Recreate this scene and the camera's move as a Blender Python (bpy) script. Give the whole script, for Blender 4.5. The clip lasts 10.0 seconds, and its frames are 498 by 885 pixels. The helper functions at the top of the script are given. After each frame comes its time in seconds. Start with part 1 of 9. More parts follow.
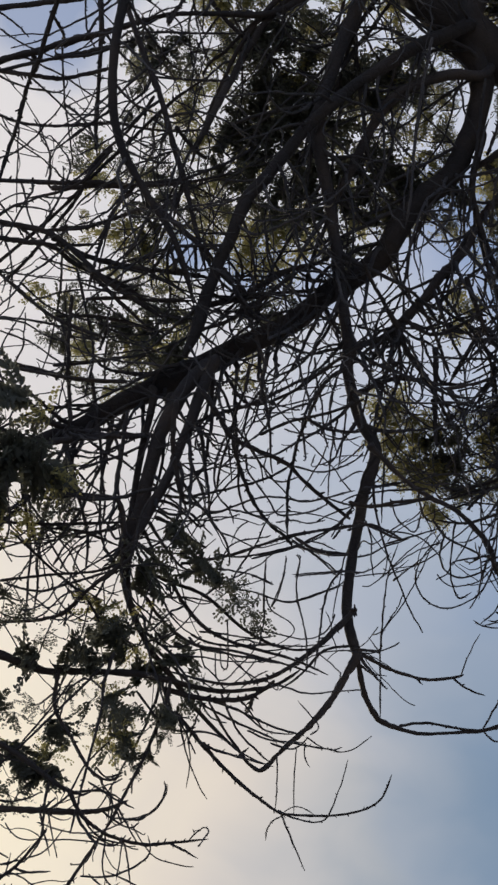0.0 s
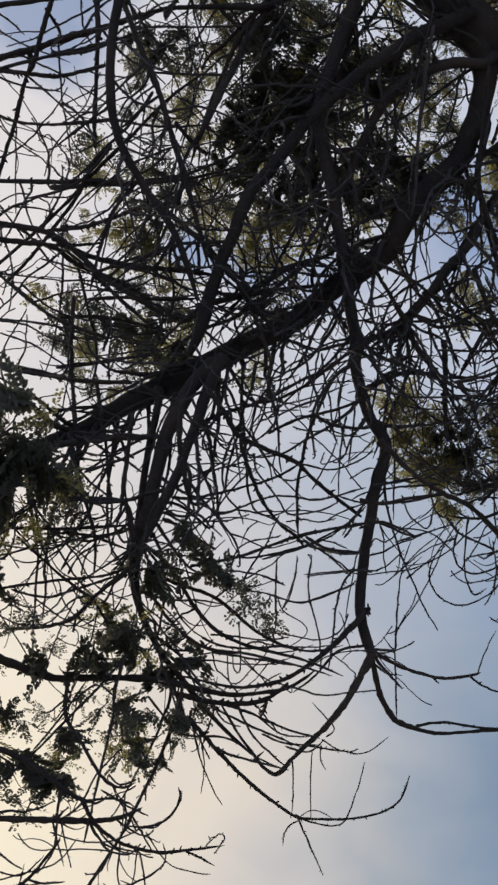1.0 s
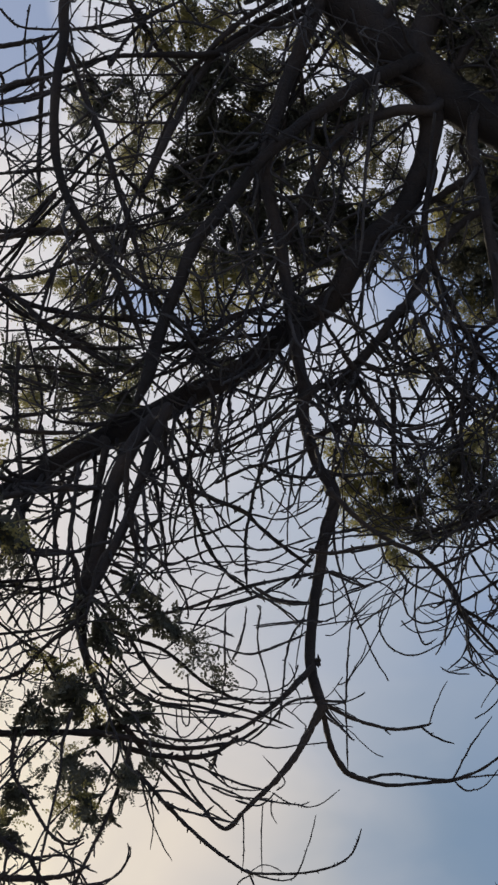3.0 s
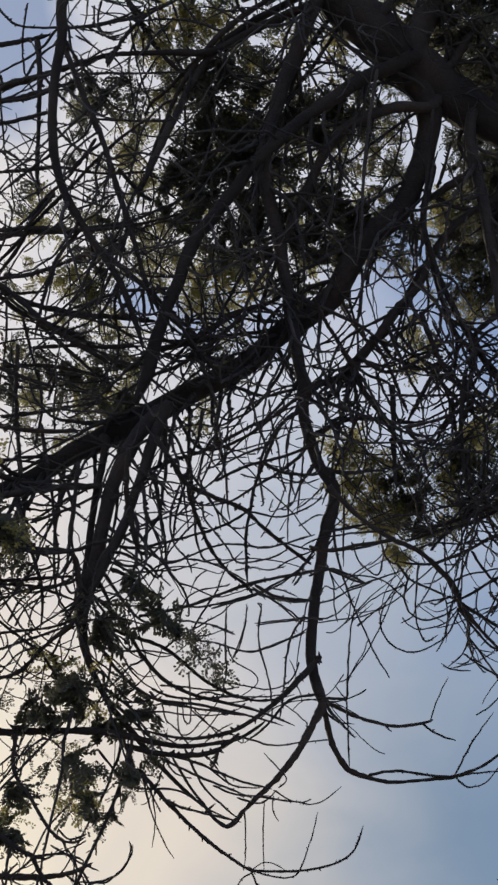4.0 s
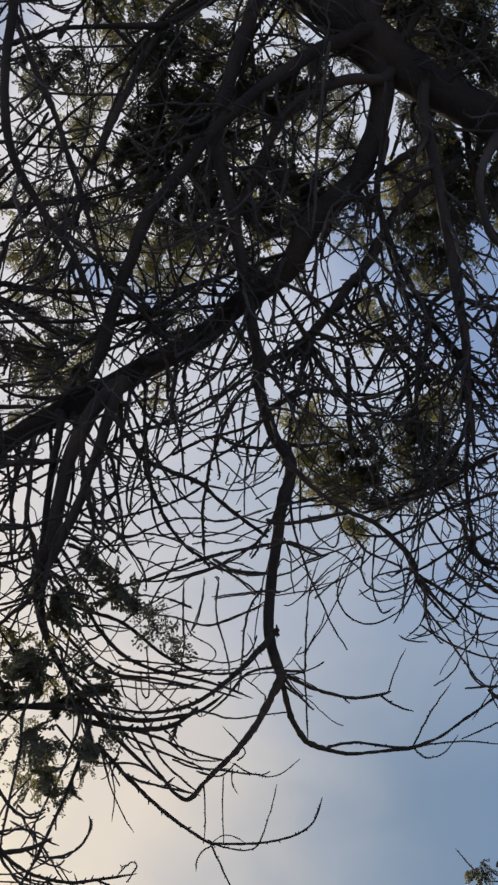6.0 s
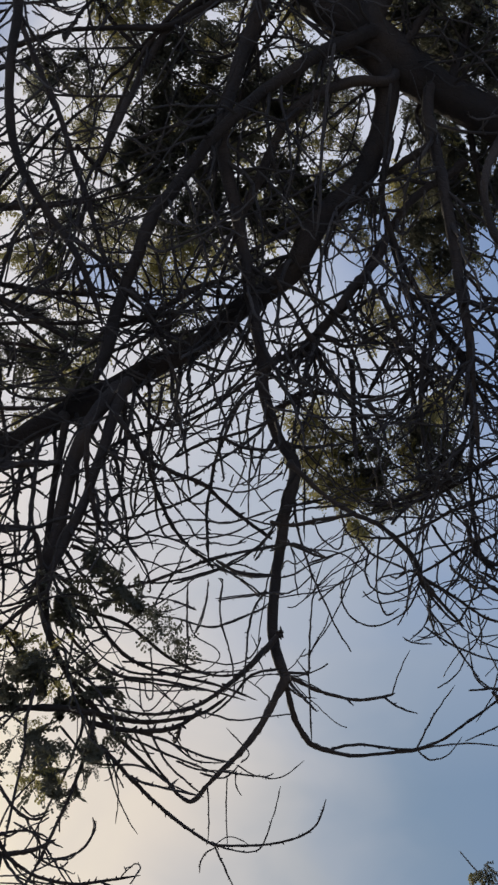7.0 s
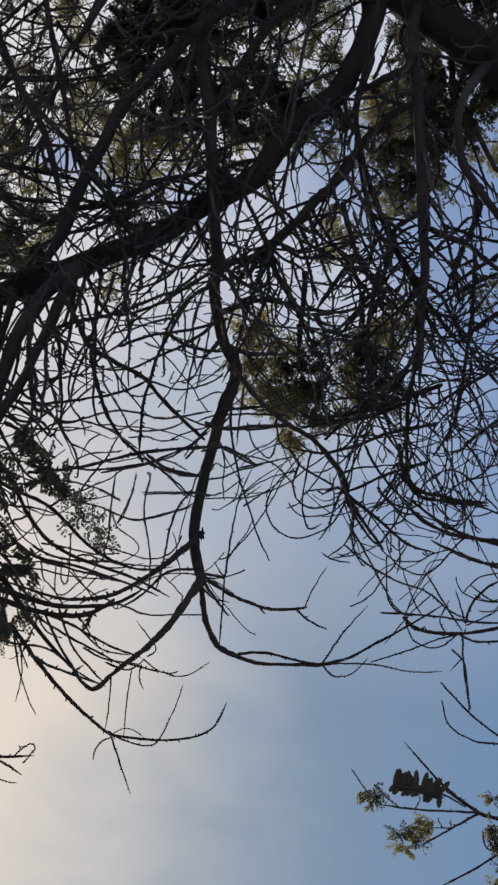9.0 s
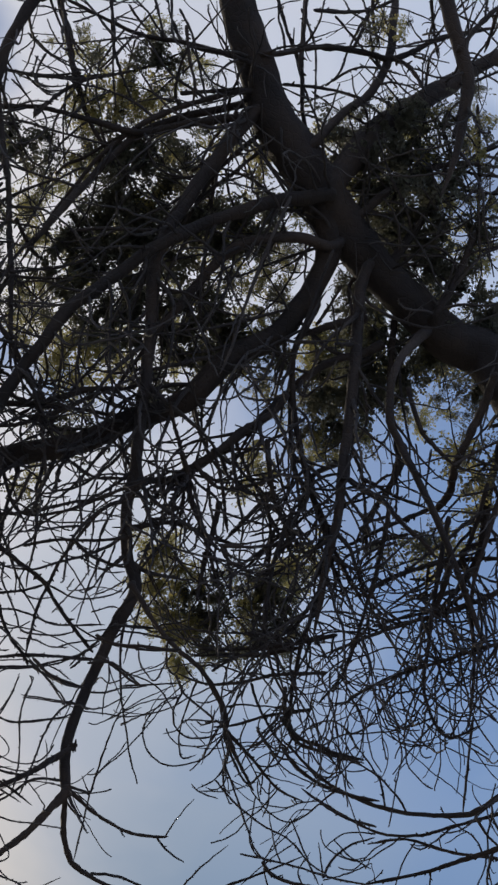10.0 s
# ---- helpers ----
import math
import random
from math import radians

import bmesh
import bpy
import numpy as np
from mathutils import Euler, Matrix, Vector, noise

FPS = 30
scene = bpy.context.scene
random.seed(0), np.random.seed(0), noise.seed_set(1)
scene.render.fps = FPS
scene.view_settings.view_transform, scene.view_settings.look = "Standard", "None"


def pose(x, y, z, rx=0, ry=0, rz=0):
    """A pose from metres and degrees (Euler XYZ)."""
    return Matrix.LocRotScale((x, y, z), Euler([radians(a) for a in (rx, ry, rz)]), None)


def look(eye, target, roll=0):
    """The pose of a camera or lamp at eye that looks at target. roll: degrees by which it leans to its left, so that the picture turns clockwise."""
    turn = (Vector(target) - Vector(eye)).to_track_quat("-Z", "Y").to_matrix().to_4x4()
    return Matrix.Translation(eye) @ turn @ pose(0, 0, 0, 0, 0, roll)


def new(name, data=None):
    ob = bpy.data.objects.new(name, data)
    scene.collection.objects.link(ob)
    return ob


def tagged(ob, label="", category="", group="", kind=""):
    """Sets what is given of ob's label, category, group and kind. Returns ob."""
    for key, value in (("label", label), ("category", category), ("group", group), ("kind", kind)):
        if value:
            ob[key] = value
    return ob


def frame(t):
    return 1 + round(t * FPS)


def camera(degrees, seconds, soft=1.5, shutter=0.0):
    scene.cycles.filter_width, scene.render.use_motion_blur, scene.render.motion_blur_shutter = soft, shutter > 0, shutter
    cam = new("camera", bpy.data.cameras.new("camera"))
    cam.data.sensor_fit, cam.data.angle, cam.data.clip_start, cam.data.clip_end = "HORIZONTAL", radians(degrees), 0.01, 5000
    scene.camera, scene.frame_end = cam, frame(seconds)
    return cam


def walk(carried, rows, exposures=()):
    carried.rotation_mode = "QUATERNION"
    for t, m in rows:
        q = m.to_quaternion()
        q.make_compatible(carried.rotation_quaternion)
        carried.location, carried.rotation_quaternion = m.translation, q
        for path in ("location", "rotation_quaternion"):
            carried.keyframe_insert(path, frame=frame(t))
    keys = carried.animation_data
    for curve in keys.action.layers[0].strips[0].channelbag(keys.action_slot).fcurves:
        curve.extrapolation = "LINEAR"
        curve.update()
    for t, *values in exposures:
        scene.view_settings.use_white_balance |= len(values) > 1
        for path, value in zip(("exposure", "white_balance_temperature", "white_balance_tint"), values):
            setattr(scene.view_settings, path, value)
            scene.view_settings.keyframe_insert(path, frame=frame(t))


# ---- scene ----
cam = camera(12.90, 10.0, soft=2.6)
PATH = [
    (0.0, pose(-0.0000, -0.1987, 1.4211, 130.990, -2.336, -0.446)),
    (0.2, pose(-0.0000, -0.1863, 1.4323, 131.157, -2.470, 0.259)),
    (0.5, pose(-0.0000, -0.1676, 1.4491, 132.023, -1.708, 0.221)),
    (0.7, pose(-0.0000, -0.1295, 1.4834, 131.925, -1.414, 0.116)),
    (1.0, pose(-0.0000, -0.0722, 1.5350, 130.910, -1.508, 0.572)),
    (1.2, pose(-0.0000, -0.0433, 1.5610, 129.589, -1.918, 1.056)),
    (1.3, pose(-0.0000, -0.0289, 1.5740, 128.916, -2.255, 1.461)),
    (1.5, pose(0.0000, 0.0000, 1.6000, 128.431, -2.203, 1.400)),
    (1.7, pose(0.0000, 0.0000, 1.6000, 128.318, -1.697, 0.634)),
    (1.8, pose(0.0000, 0.0000, 1.6000, 128.265, -1.552, 0.378)),
    (2.0, pose(0.0000, -0.0000, 1.6000, 128.524, -1.767, 0.457)),
    (2.2, pose(0.0000, -0.0000, 1.6000, 129.263, -1.827, 0.538)),
    (2.3, pose(0.0000, -0.0000, 1.6000, 129.736, -1.709, 0.404)),
    (2.5, pose(0.0000, -0.0000, 1.6000, 130.805, -1.465, 0.133)),
    (2.7, pose(0.0000, -0.0000, 1.6000, 131.470, -0.850, -0.158)),
    (2.8, pose(0.0000, -0.0000, 1.6000, 131.839, -0.621, -0.212)),
    (3.0, pose(0.0000, -0.0000, 1.6000, 132.210, -0.299, -0.164)),
    (4.5, pose(0.0000, -0.0000, 1.6000, 132.002, 0.012, -0.015)),
    (5.0, pose(-0.0000, -0.0000, 1.6000, 131.675, 0.753, -0.357)),
    (6.5, pose(-0.0000, -0.0000, 1.6000, 131.449, 1.077, -0.487)),
    (7.0, pose(-0.0000, -0.0000, 1.6000, 131.504, 0.929, -0.459)),
    (7.5, pose(-0.0000, -0.0000, 1.6000, 131.562, 0.826, -0.462)),
    (8.0, pose(-0.0000, -0.0000, 1.6000, 131.556, 0.735, -0.410)),
    (8.3, pose(0.0000, 0.0000, 1.6000, 131.012, -0.228, -1.165)),
    (8.4, pose(0.0000, 0.0000, 1.6000, 130.745, -0.533, -1.436)),
    (8.5, pose(0.0000, 0.0000, 1.6000, 129.935, -0.629, -1.952)),
    (8.6, pose(0.0000, 0.0000, 1.6000, 128.356, -1.241, -2.745)),
    (8.7, pose(0.0000, 0.0000, 1.6000, 128.090, -1.644, -3.770)),
    (8.8, pose(0.0000, 0.0000, 1.6000, 128.366, -2.087, -4.734)),
    (8.9, pose(0.0000, 0.0000, 1.6000, 128.472, -2.722, -5.476)),
    (9.0, pose(0.0000, 0.0000, 1.6000, 129.082, -3.363, -6.194)),
    (9.1, pose(0.0000, 0.0000, 1.6000, 129.423, -4.029, -6.771)),
    (9.2, pose(0.0000, 0.0000, 1.6000, 130.368, -4.653, -7.380)),
    (9.3, pose(0.0000, 0.0000, 1.6000, 131.176, -5.268, -8.003)),
    (9.4, pose(0.0000, -0.0000, 1.6000, 132.465, -5.766, -8.739)),
    (9.5, pose(0.0000, -0.0000, 1.6000, 133.297, -6.170, -9.588)),
    (9.6, pose(0.0000, -0.0000, 1.6000, 134.444, -6.530, -10.605)),
    (9.7, pose(0.0000, -0.0000, 1.6000, 135.361, -6.889, -11.620)),
    (9.8, pose(0.0000, -0.0000, 1.6000, 135.417, -7.313, -12.605)),
    (9.9, pose(0.0000, -0.0000, 1.6000, 135.605, -7.832, -13.484)),
    (10.0, pose(0.0000, -0.0000, 1.6000, 135.832, -8.478, -14.230)),
]
walk(cam, PATH)

# ---- light: evening sky with broken cloud, the low sun veiled ----
SUN_EL, SUN_AZ = radians(26), radians(-26)          # azimuth from +y, to the right
sun_dir = Vector((math.sin(SUN_AZ) * math.cos(SUN_EL), math.cos(SUN_AZ) * math.cos(SUN_EL), math.sin(SUN_EL)))


class Nodes:
    """Short hand for a node tree."""

    def __init__(self, tree):
        self.tree = tree
        tree.nodes.clear()

    def add(self, kind, **sockets):
        node = self.tree.nodes.new(kind)
        for key, value in sockets.items():
            self.put(node, key, value)
        return node

    def put(self, node, key, value):
        key = int(key[1:]) if key[0] == "i" and key[1:].isdigit() else key.replace("_", " ")
        if isinstance(value, bpy.types.NodeSocket):
            self.tree.links.new(value, node.inputs[key])
        else:
            node.inputs[key].default_value = value

    def math(self, op, a, b=0.0, c=0.0, clamp=False):
        node = self.add("ShaderNodeMath", i0=a, i1=b, i2=c)
        node.operation, node.use_clamp = op, clamp
        return node.outputs[0]

    def mix(self, fac, a, b, blend="MIX"):
        node = self.add("ShaderNodeMix", i0=fac)
        node.data_type, node.blend_type = "RGBA", blend
        self.put(node, "i6", a)
        self.put(node, "i7", b)
        return node.outputs[2]

    def ramp(self, fac, stops, mode="EASE"):
        node = self.add("ShaderNodeValToRGB", Fac=fac)
        node.color_ramp.interpolation = mode
        while len(node.color_ramp.elements) < len(stops):
            node.color_ramp.elements.new(0.5)
        for e, (p, c) in zip(node.color_ramp.elements, stops):
            e.position, e.color = p, (*c, 1) if len(c) == 3 else c
        return node.outputs[0]

    def noise(self, vector, scale, detail=4.0, rough=0.55, warp=0.0):
        return self.add("ShaderNodeTexNoise", Vector=vector, Scale=scale, Detail=detail, Roughness=rough, Distortion=warp).outputs[0]


def grey(v):
    return (v, v, v)


# openings in the cloud: azimuth, elevation and width in radians, and depth
GAPS = [(-0.208, 0.900, 0.034, 0.62), (-0.165, 0.925, 0.026, 0.5), (-0.02, 0.794, 0.020, 0.48), (-0.002, 0.660, 0.040, 0.25), (0.110, 0.805, 0.034, 0.55), (0.190, 0.783, 0.036, 0.55),
        (0.248, 0.812, 0.036, 0.55), (-0.045, 0.793, 0.017, 0.46), (0.019, 0.784, 0.015, 0.36), (-0.081, 0.796, 0.015, 0.3), (0.235, 0.754, 0.055, 0.45), (0.225, 0.925, 0.035, 0.5), (-0.174, 0.869, 0.021, 0.34), (-0.153, 0.729, 0.015, 0.30), (-0.077, 0.798, 0.012, 0.42), (-0.013, 0.952, 0.015, 0.25), (0.114, 0.963, 0.021, 0.30)]
world = bpy.data.worlds.new("evening_sky")
scene.world = world
world.use_nodes = True
n = Nodes(world.node_tree)
sky = n.add("ShaderNodeTexSky")
sky.sky_type, sky.sun_disc, sky.sun_elevation, sky.sun_rotation = "NISHITA", False, SUN_EL, SUN_AZ
sky.air_density, sky.dust_density, sky.ozone_density = 1.0, 0.5, 3.0
way = n.add("ShaderNodeTexCoord").outputs["Generated"]
dot = n.add("ShaderNodeVectorMath", i0=way, i1=tuple(sun_dir))
dot.operation = "DOT_PRODUCT"
cosine = dot.outputs["Value"]
angle = n.math("DIVIDE", n.math("ARCCOSINE", cosine), math.pi)              # 0 at the sun, 1 opposite
stretched = n.add("ShaderNodeMapping", Vector=way, Scale=(1.0, 1.0, 1.6)).outputs[0]
banks = n.noise(stretched, 6.5, 2.5, 0.4, 0.3)
wisps = n.noise(stretched, 19.0, 3.0, 0.45, 0.4)
cover = n.math("ADD", n.math("MULTIPLY", banks, 0.95), n.math("MULTIPLY", wisps, 0.35))
cover = n.math("SUBTRACT", cover, 0.15)
angle = n.math("ADD", angle, n.math("ADD", n.math("MULTIPLY", n.math("SUBTRACT", banks, 0.40), 0.028), n.math("MULTIPLY", n.math("SUBTRACT", wisps, 0.5), 0.024)))
# thin cloud lit from behind near the sun, whiter then grey-blue farther off
cloud = n.ramp(angle, [(0.0, (1.08, 0.92, 0.62)), (0.078, (0.98, 0.86, 0.64)), (0.103, (0.86, 0.76, 0.60)), (0.119, (0.73, 0.65, 0.565)),
                       (0.131, (0.565, 0.538, 0.518)), (0.146, (0.352, 0.386, 0.430)), (0.162, (0.213, 0.281, 0.365)), (0.20, (0.147, 0.242, 0.415)), (0.32, (0.30, 0.40, 0.56)),
                       (0.5, (0.46, 0.56, 0.73)), (1.0, (0.44, 0.53, 0.70))], "LINEAR")
height = n.add("ShaderNodeSeparateXYZ", Vector=way).outputs[2]
near = n.ramp(angle, [(0.11, grey(0.75)), (0.172, grey(0.0))], "LINEAR")
high = n.ramp(height, [(0.56, grey(0.0)), (0.74, grey(0.40))], "LINEAR")
cover = n.math("ADD", n.math("ADD", cover, near), high)

# openings where the blue shows through, with ragged rims
for az, el, wide, deep in GAPS:
    d = n.add("ShaderNodeVectorMath", i0=way, i1=(math.sin(az) * math.cos(el), math.cos(az) * math.cos(el), math.sin(el)))
    d.operation = "DOT_PRODUCT"
    off = n.math("DIVIDE", n.math("ARCCOSINE", d.outputs["Value"]), wide)
    off = n.math("ADD", off, n.math("MULTIPLY", n.math("SUBTRACT", wisps, 0.5), 0.9))
    cover = n.math("SUBTRACT", cover, n.ramp(n.math("MULTIPLY", off, 0.5), [(0.0, grey(deep)), (1.0, grey(0.0))], "EASE"))
amount = n.ramp(cover, [(0.36, grey(0.38)), (0.76, grey(0.96))], "LINEAR")
across = n.add("ShaderNodeSeparateXYZ", Vector=way).outputs[0]
upper = n.ramp(n.math("ADD", n.math("ADD", across, 0.5), n.math("MULTIPLY", n.math("SUBTRACT", banks, 0.5), 0.25)),
               [(0.34, (0.80, 0.755, 0.745)), (0.46, (0.70, 0.69, 0.73)), (0.62, (0.57, 0.61, 0.72)), (0.70, (0.39, 0.49, 0.71))], "LINEAR")
amount = n.math("MAXIMUM", amount, n.ramp(height, [(0.585, grey(0.88)), (0.69, grey(0.10))], "LINEAR"))
cloud = n.mix(n.ramp(height, [(0.535, grey(0.0)), (0.71, grey(0.85))], "LINEAR"), cloud, upper)
blue = n.mix(1.0, sky.outputs[0], (0.049, 0.079, 0.104, 1), "MULTIPLY")
both = n.mix(amount, blue, cloud)
back = n.add("ShaderNodeBackground", Color=both, Strength=1.05)
n.add("ShaderNodeOutputWorld", Surface=back.outputs[0])

sun = new("sun", bpy.data.lights.new("sun", "SUN"))
sun.data.energy, sun.data.angle, sun.data.color = 2.6, radians(7), (1.0, 0.86, 0.66)
sun.matrix_world = look(sun_dir * 50, (0, 0, 0))


# ---- materials ----
def material(name):
    m = bpy.data.materials.new(name)
    m.use_nodes = True
    return m, Nodes(m.node_tree)


def bark_material(name, dark, pale, scale):
    m, n = material(name)
    at = n.add("ShaderNodeTexCoord").outputs["Object"]
    rnd = n.add("ShaderNodeObjectInfo").outputs["Random"]
    blotch = n.noise(at, 3.0 * scale, 5.0, 0.6)
    grain = n.noise(at, 45.0 * scale, 6.0, 0.65, 0.8)
    cells = n.add("ShaderNodeTexVoronoi", Vector=at, Scale=26.0 * scale)
    cells.feature = "DISTANCE_TO_EDGE"
    fleck = cells.outputs[0]
    colour = n.mix(n.ramp(blotch, [(0.35, grey(0.0)), (0.7, grey(1.0))]), (*dark, 1), (*pale, 1))
    colour = n.mix(n.math("MULTIPLY", grain, 0.55), colour, (dark[0] * 0.5, dark[1] * 0.5, dark[2] * 0.5, 1))
    colour = n.mix(1.0, colour, n.ramp(rnd, [(0.0, grey(0.75)), (1.0, grey(1.15))]), "MULTIPLY")
    relief = n.math("ADD", grain, n.math("MULTIPLY", n.ramp(fleck, [(0.0, grey(0.0)), (0.12, grey(1.0))]), 0.6))
    bump = n.add("ShaderNodeBump", Strength=0.6, Distance=0.006, Height=relief).outputs[0]
    s = n.add("ShaderNodeBsdfPrincipled", Base_Color=colour, Roughness=0.88, Normal=bump)
    s.inputs["Specular IOR Level"].default_value = 0.25
    n.add("ShaderNodeOutputMaterial", Surface=s.outputs[0])
    return m


def leaf_material(name, deep, fresh, thin, glow):
    m, n = material(name)
    isl = n.add("ShaderNodeNewGeometry").outputs["Random Per Island"]
    rnd = n.add("ShaderNodeObjectInfo").outputs["Random"]
    tone = n.math("ADD", n.math("MULTIPLY", isl, 0.5), n.math("MULTIPLY", rnd, 0.5))
    colour = n.mix(tone, (*deep, 1), (*fresh, 1))
    d = n.add("ShaderNodeBsdfPrincipled", Base_Color=colour, Roughness=0.55)
    d.inputs["Specular IOR Level"].default_value = 0.3
    t = n.add("ShaderNodeBsdfTranslucent", Color=n.mix(0.5, colour, (*glow, 1)))
    both = n.add("ShaderNodeMixShader", Fac=thin)
    n.put(both, "i1", d.outputs[0])
    n.put(both, "i2", t.outputs[0])
    n.add("ShaderNodeOutputMaterial", Surface=both.outputs[0])
    return m


BARK = bark_material("old_bark", (0.032, 0.030, 0.036), (0.070, 0.056, 0.053), 1.0)
TWIG = bark_material("twig_bark", (0.042, 0.041, 0.050), (0.077, 0.070, 0.074), 2.0)
# one kind of leaf in two colours: shade in the dark one, sunlight in the yellow-green
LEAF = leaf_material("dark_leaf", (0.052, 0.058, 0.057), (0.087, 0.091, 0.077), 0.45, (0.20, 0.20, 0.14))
SUNLIT_LEAF = leaf_material("sunlit_leaflet", (0.128, 0.130, 0.064), (0.23, 0.206, 0.092), 0.55, (0.50, 0.46, 0.19))
# same leaf kind, with the shade of the backlit frond put into its colour
SHADE_LEAF = leaf_material("shaded_frond_leaf", (0.026, 0.029, 0.030), (0.045, 0.046, 0.042), 0.1, (0.10, 0.10, 0.06))


def ground_material():
    m, n = material("dry_earth")
    at = n.add("ShaderNodeTexCoord").outputs["Object"]
    c = n.mix(n.noise(at, 0.35, 6.0, 0.6), (0.26, 0.235, 0.195, 1), (0.37, 0.335, 0.275, 1))
    c = n.mix(n.math("MULTIPLY", n.noise(at, 18.0, 5.0, 0.7), 0.5), c, (0.18, 0.172, 0.13, 1))
    bump = n.add("ShaderNodeBump", Strength=0.7, Distance=0.03, Height=n.noise(at, 30.0, 6.0, 0.7)).outputs[0]
    s = n.add("ShaderNodeBsdfPrincipled", Base_Color=c, Roughness=0.95, Normal=bump)
    n.add("ShaderNodeOutputMaterial", Surface=s.outputs[0])
    return m


# ---- ground ----
def ground():
    bm = bmesh.new()
    rings = [0.0, 3, 6, 10, 16, 30, 60, 150, 500, 2500]
    rows = []
    for r in rings[1:]:
        rows.append([bm.verts.new((r * math.cos(a), 6 + r * math.sin(a), 0.05 * noise.noise((r * math.cos(a) * 0.3, r * math.sin(a) * 0.3, 0))))
                     for a in (2 * math.pi * i / 48 for i in range(48))])
    mid = bm.verts.new((0, 6, 0))
    for i in range(48):
        bm.faces.new((mid, rows[0][i], rows[0][(i + 1) % 48]))
        for lo, hi in zip(rows, rows[1:]):
            bm.faces.new((lo[i], hi[i], hi[(i + 1) % 48], lo[(i + 1) % 48]))
    mesh = bpy.data.meshes.new("ground")
    bm.to_mesh(mesh)
    bm.free()
    mesh.materials.append(ground_material())
    for p in mesh.polygons:
        p.use_smooth = True
    tagged(new("ground", mesh), "pale brown dry earth ground under the tree", "ground", kind="structure")


ground()

# ---- the tree ----
rng = random.Random(7)
tree = tagged(new("tree"), "tall bare-limbed tree with drooping twigs and sparse feathery leaf tufts", "tree")
DOWN, UP = Vector((0, 0, -1)), Vector((0, 0, 1))
BOUGHS = []                                          # each limb with its line


def spline(points, steps):
    """Points along a smooth curve through rows of x, y, z, radius."""
    p = [Vector(q[:3]).to_4d() for q in points]
    for v, q in zip(p, points):
        v.w = q[3]
    out = []
    for i in range(len(p) - 1):
        a, b, c, d = p[max(i - 1, 0)], p[i], p[i + 1], p[min(i + 2, len(p) - 1)]
        for k in range(steps):
            t = k / steps
            out.append(0.5 * (2 * b + (c - a) * t + (2 * a - 5 * b + 4 * c - d) * t * t + (3 * b - a - 3 * c + d) * t ** 3))
    return out + [p[-1]]


def tube(verts, faces, line, sides, rough=0.0):
    """Adds a round, tapered, closed tube along line (x, y, z, radius)."""
    base, turn = len(verts), None
    count = len(line)
    for i, q in enumerate(line):
        way = (line[min(i + 1, count - 1)] - line[max(i - 1, 0)]).to_3d()
        way = way.normalized() if way.length > 1e-9 else DOWN
        if turn is None:
            turn = way.orthogonal().normalized()
        turn = (turn - way * turn.dot(way)).normalized()
        side, at = way.cross(turn), q.to_3d()
        for s in range(sides):
            a = 2 * math.pi * s / sides
            r = max(q.w, 0.0012)
            if rough:
                f = 9 if r > 0.03 else 34
                r *= 1 + rough * noise.noise((at.x * f + 3 * math.cos(a), at.y * f + 3 * math.sin(a), at.z * f))
            verts.append(at + (turn * math.cos(a) + side * math.sin(a)) * r)
    for i in range(count - 1):
        for s in range(sides):
            s2 = (s + 1) % sides
            faces.append((base + i * sides + s, base + i * sides + s2, base + (i + 1) * sides + s2, base + (i + 1) * sides + s))
    faces.append(tuple(base + s for s in reversed(range(sides))))
    faces.append(tuple(base + (count - 1) * sides + s for s in range(sides)))


def part(name, verts, faces, mat, parent, label=""):
    mesh = bpy.data.meshes.new(name)
    mesh.from_pydata(verts, [], faces)
    for f in mesh.polygons:
        f.use_smooth = True
    mesh.materials.append(mat)
    ob = new(name, mesh)
    ob.parent = parent
    if label:
        tagged(ob, label)
    return ob


def grow(start, way, length, r0, r1, droop, lift, bend, count):
    """A twig that leaves along way, droops, then curls up at its tip."""
    axis = Vector((rng.gauss(0, 1), rng.gauss(0, 1), rng.gauss(0, 1))).normalized()
    at, way, line = Vector(start), Vector(way).normalized(), []
    step = length / count
    for i in range(count + 1):
        s = i / count
        v = at.to_4d()
        v.w = r0 + (r1 - r0) * s
        line.append(v)
        way = way + (DOWN * droop * (1 - s) + UP * lift * s * s * 2) / count
        way = way + axis.cross(way) * bend / count
        way = way + Vector((rng.gauss(0, 1), rng.gauss(0, 1), rng.gauss(0, 1))) * 0.10
        way.normalize()
        at = at + way * step
    return line


def buds(verts, faces, line):
    """Short spurs and buds along a twig."""
    for i in range(2, len(line) - 1):
        if rng.random() < 0.42 and line[i].w < 0.013:
            fwd = (line[i + 1] - line[i]).to_3d().normalized()
            o = fwd.orthogonal()
            o.rotate(Matrix.Rotation(rng.random() * 6.283, 3, fwd))
            way, r = (o.normalized() + fwd * 0.6).normalized(), line[i].w
            a, b, c = (line[i].to_3d() + way * r * k for k in (0.4, 1.7, rng.uniform(1.8, 3.6)))
            tube(verts, faces, [Vector((*a, r * 0.7)), Vector((*b, r * 0.6)), Vector((*c, r * 0.25))], 4)


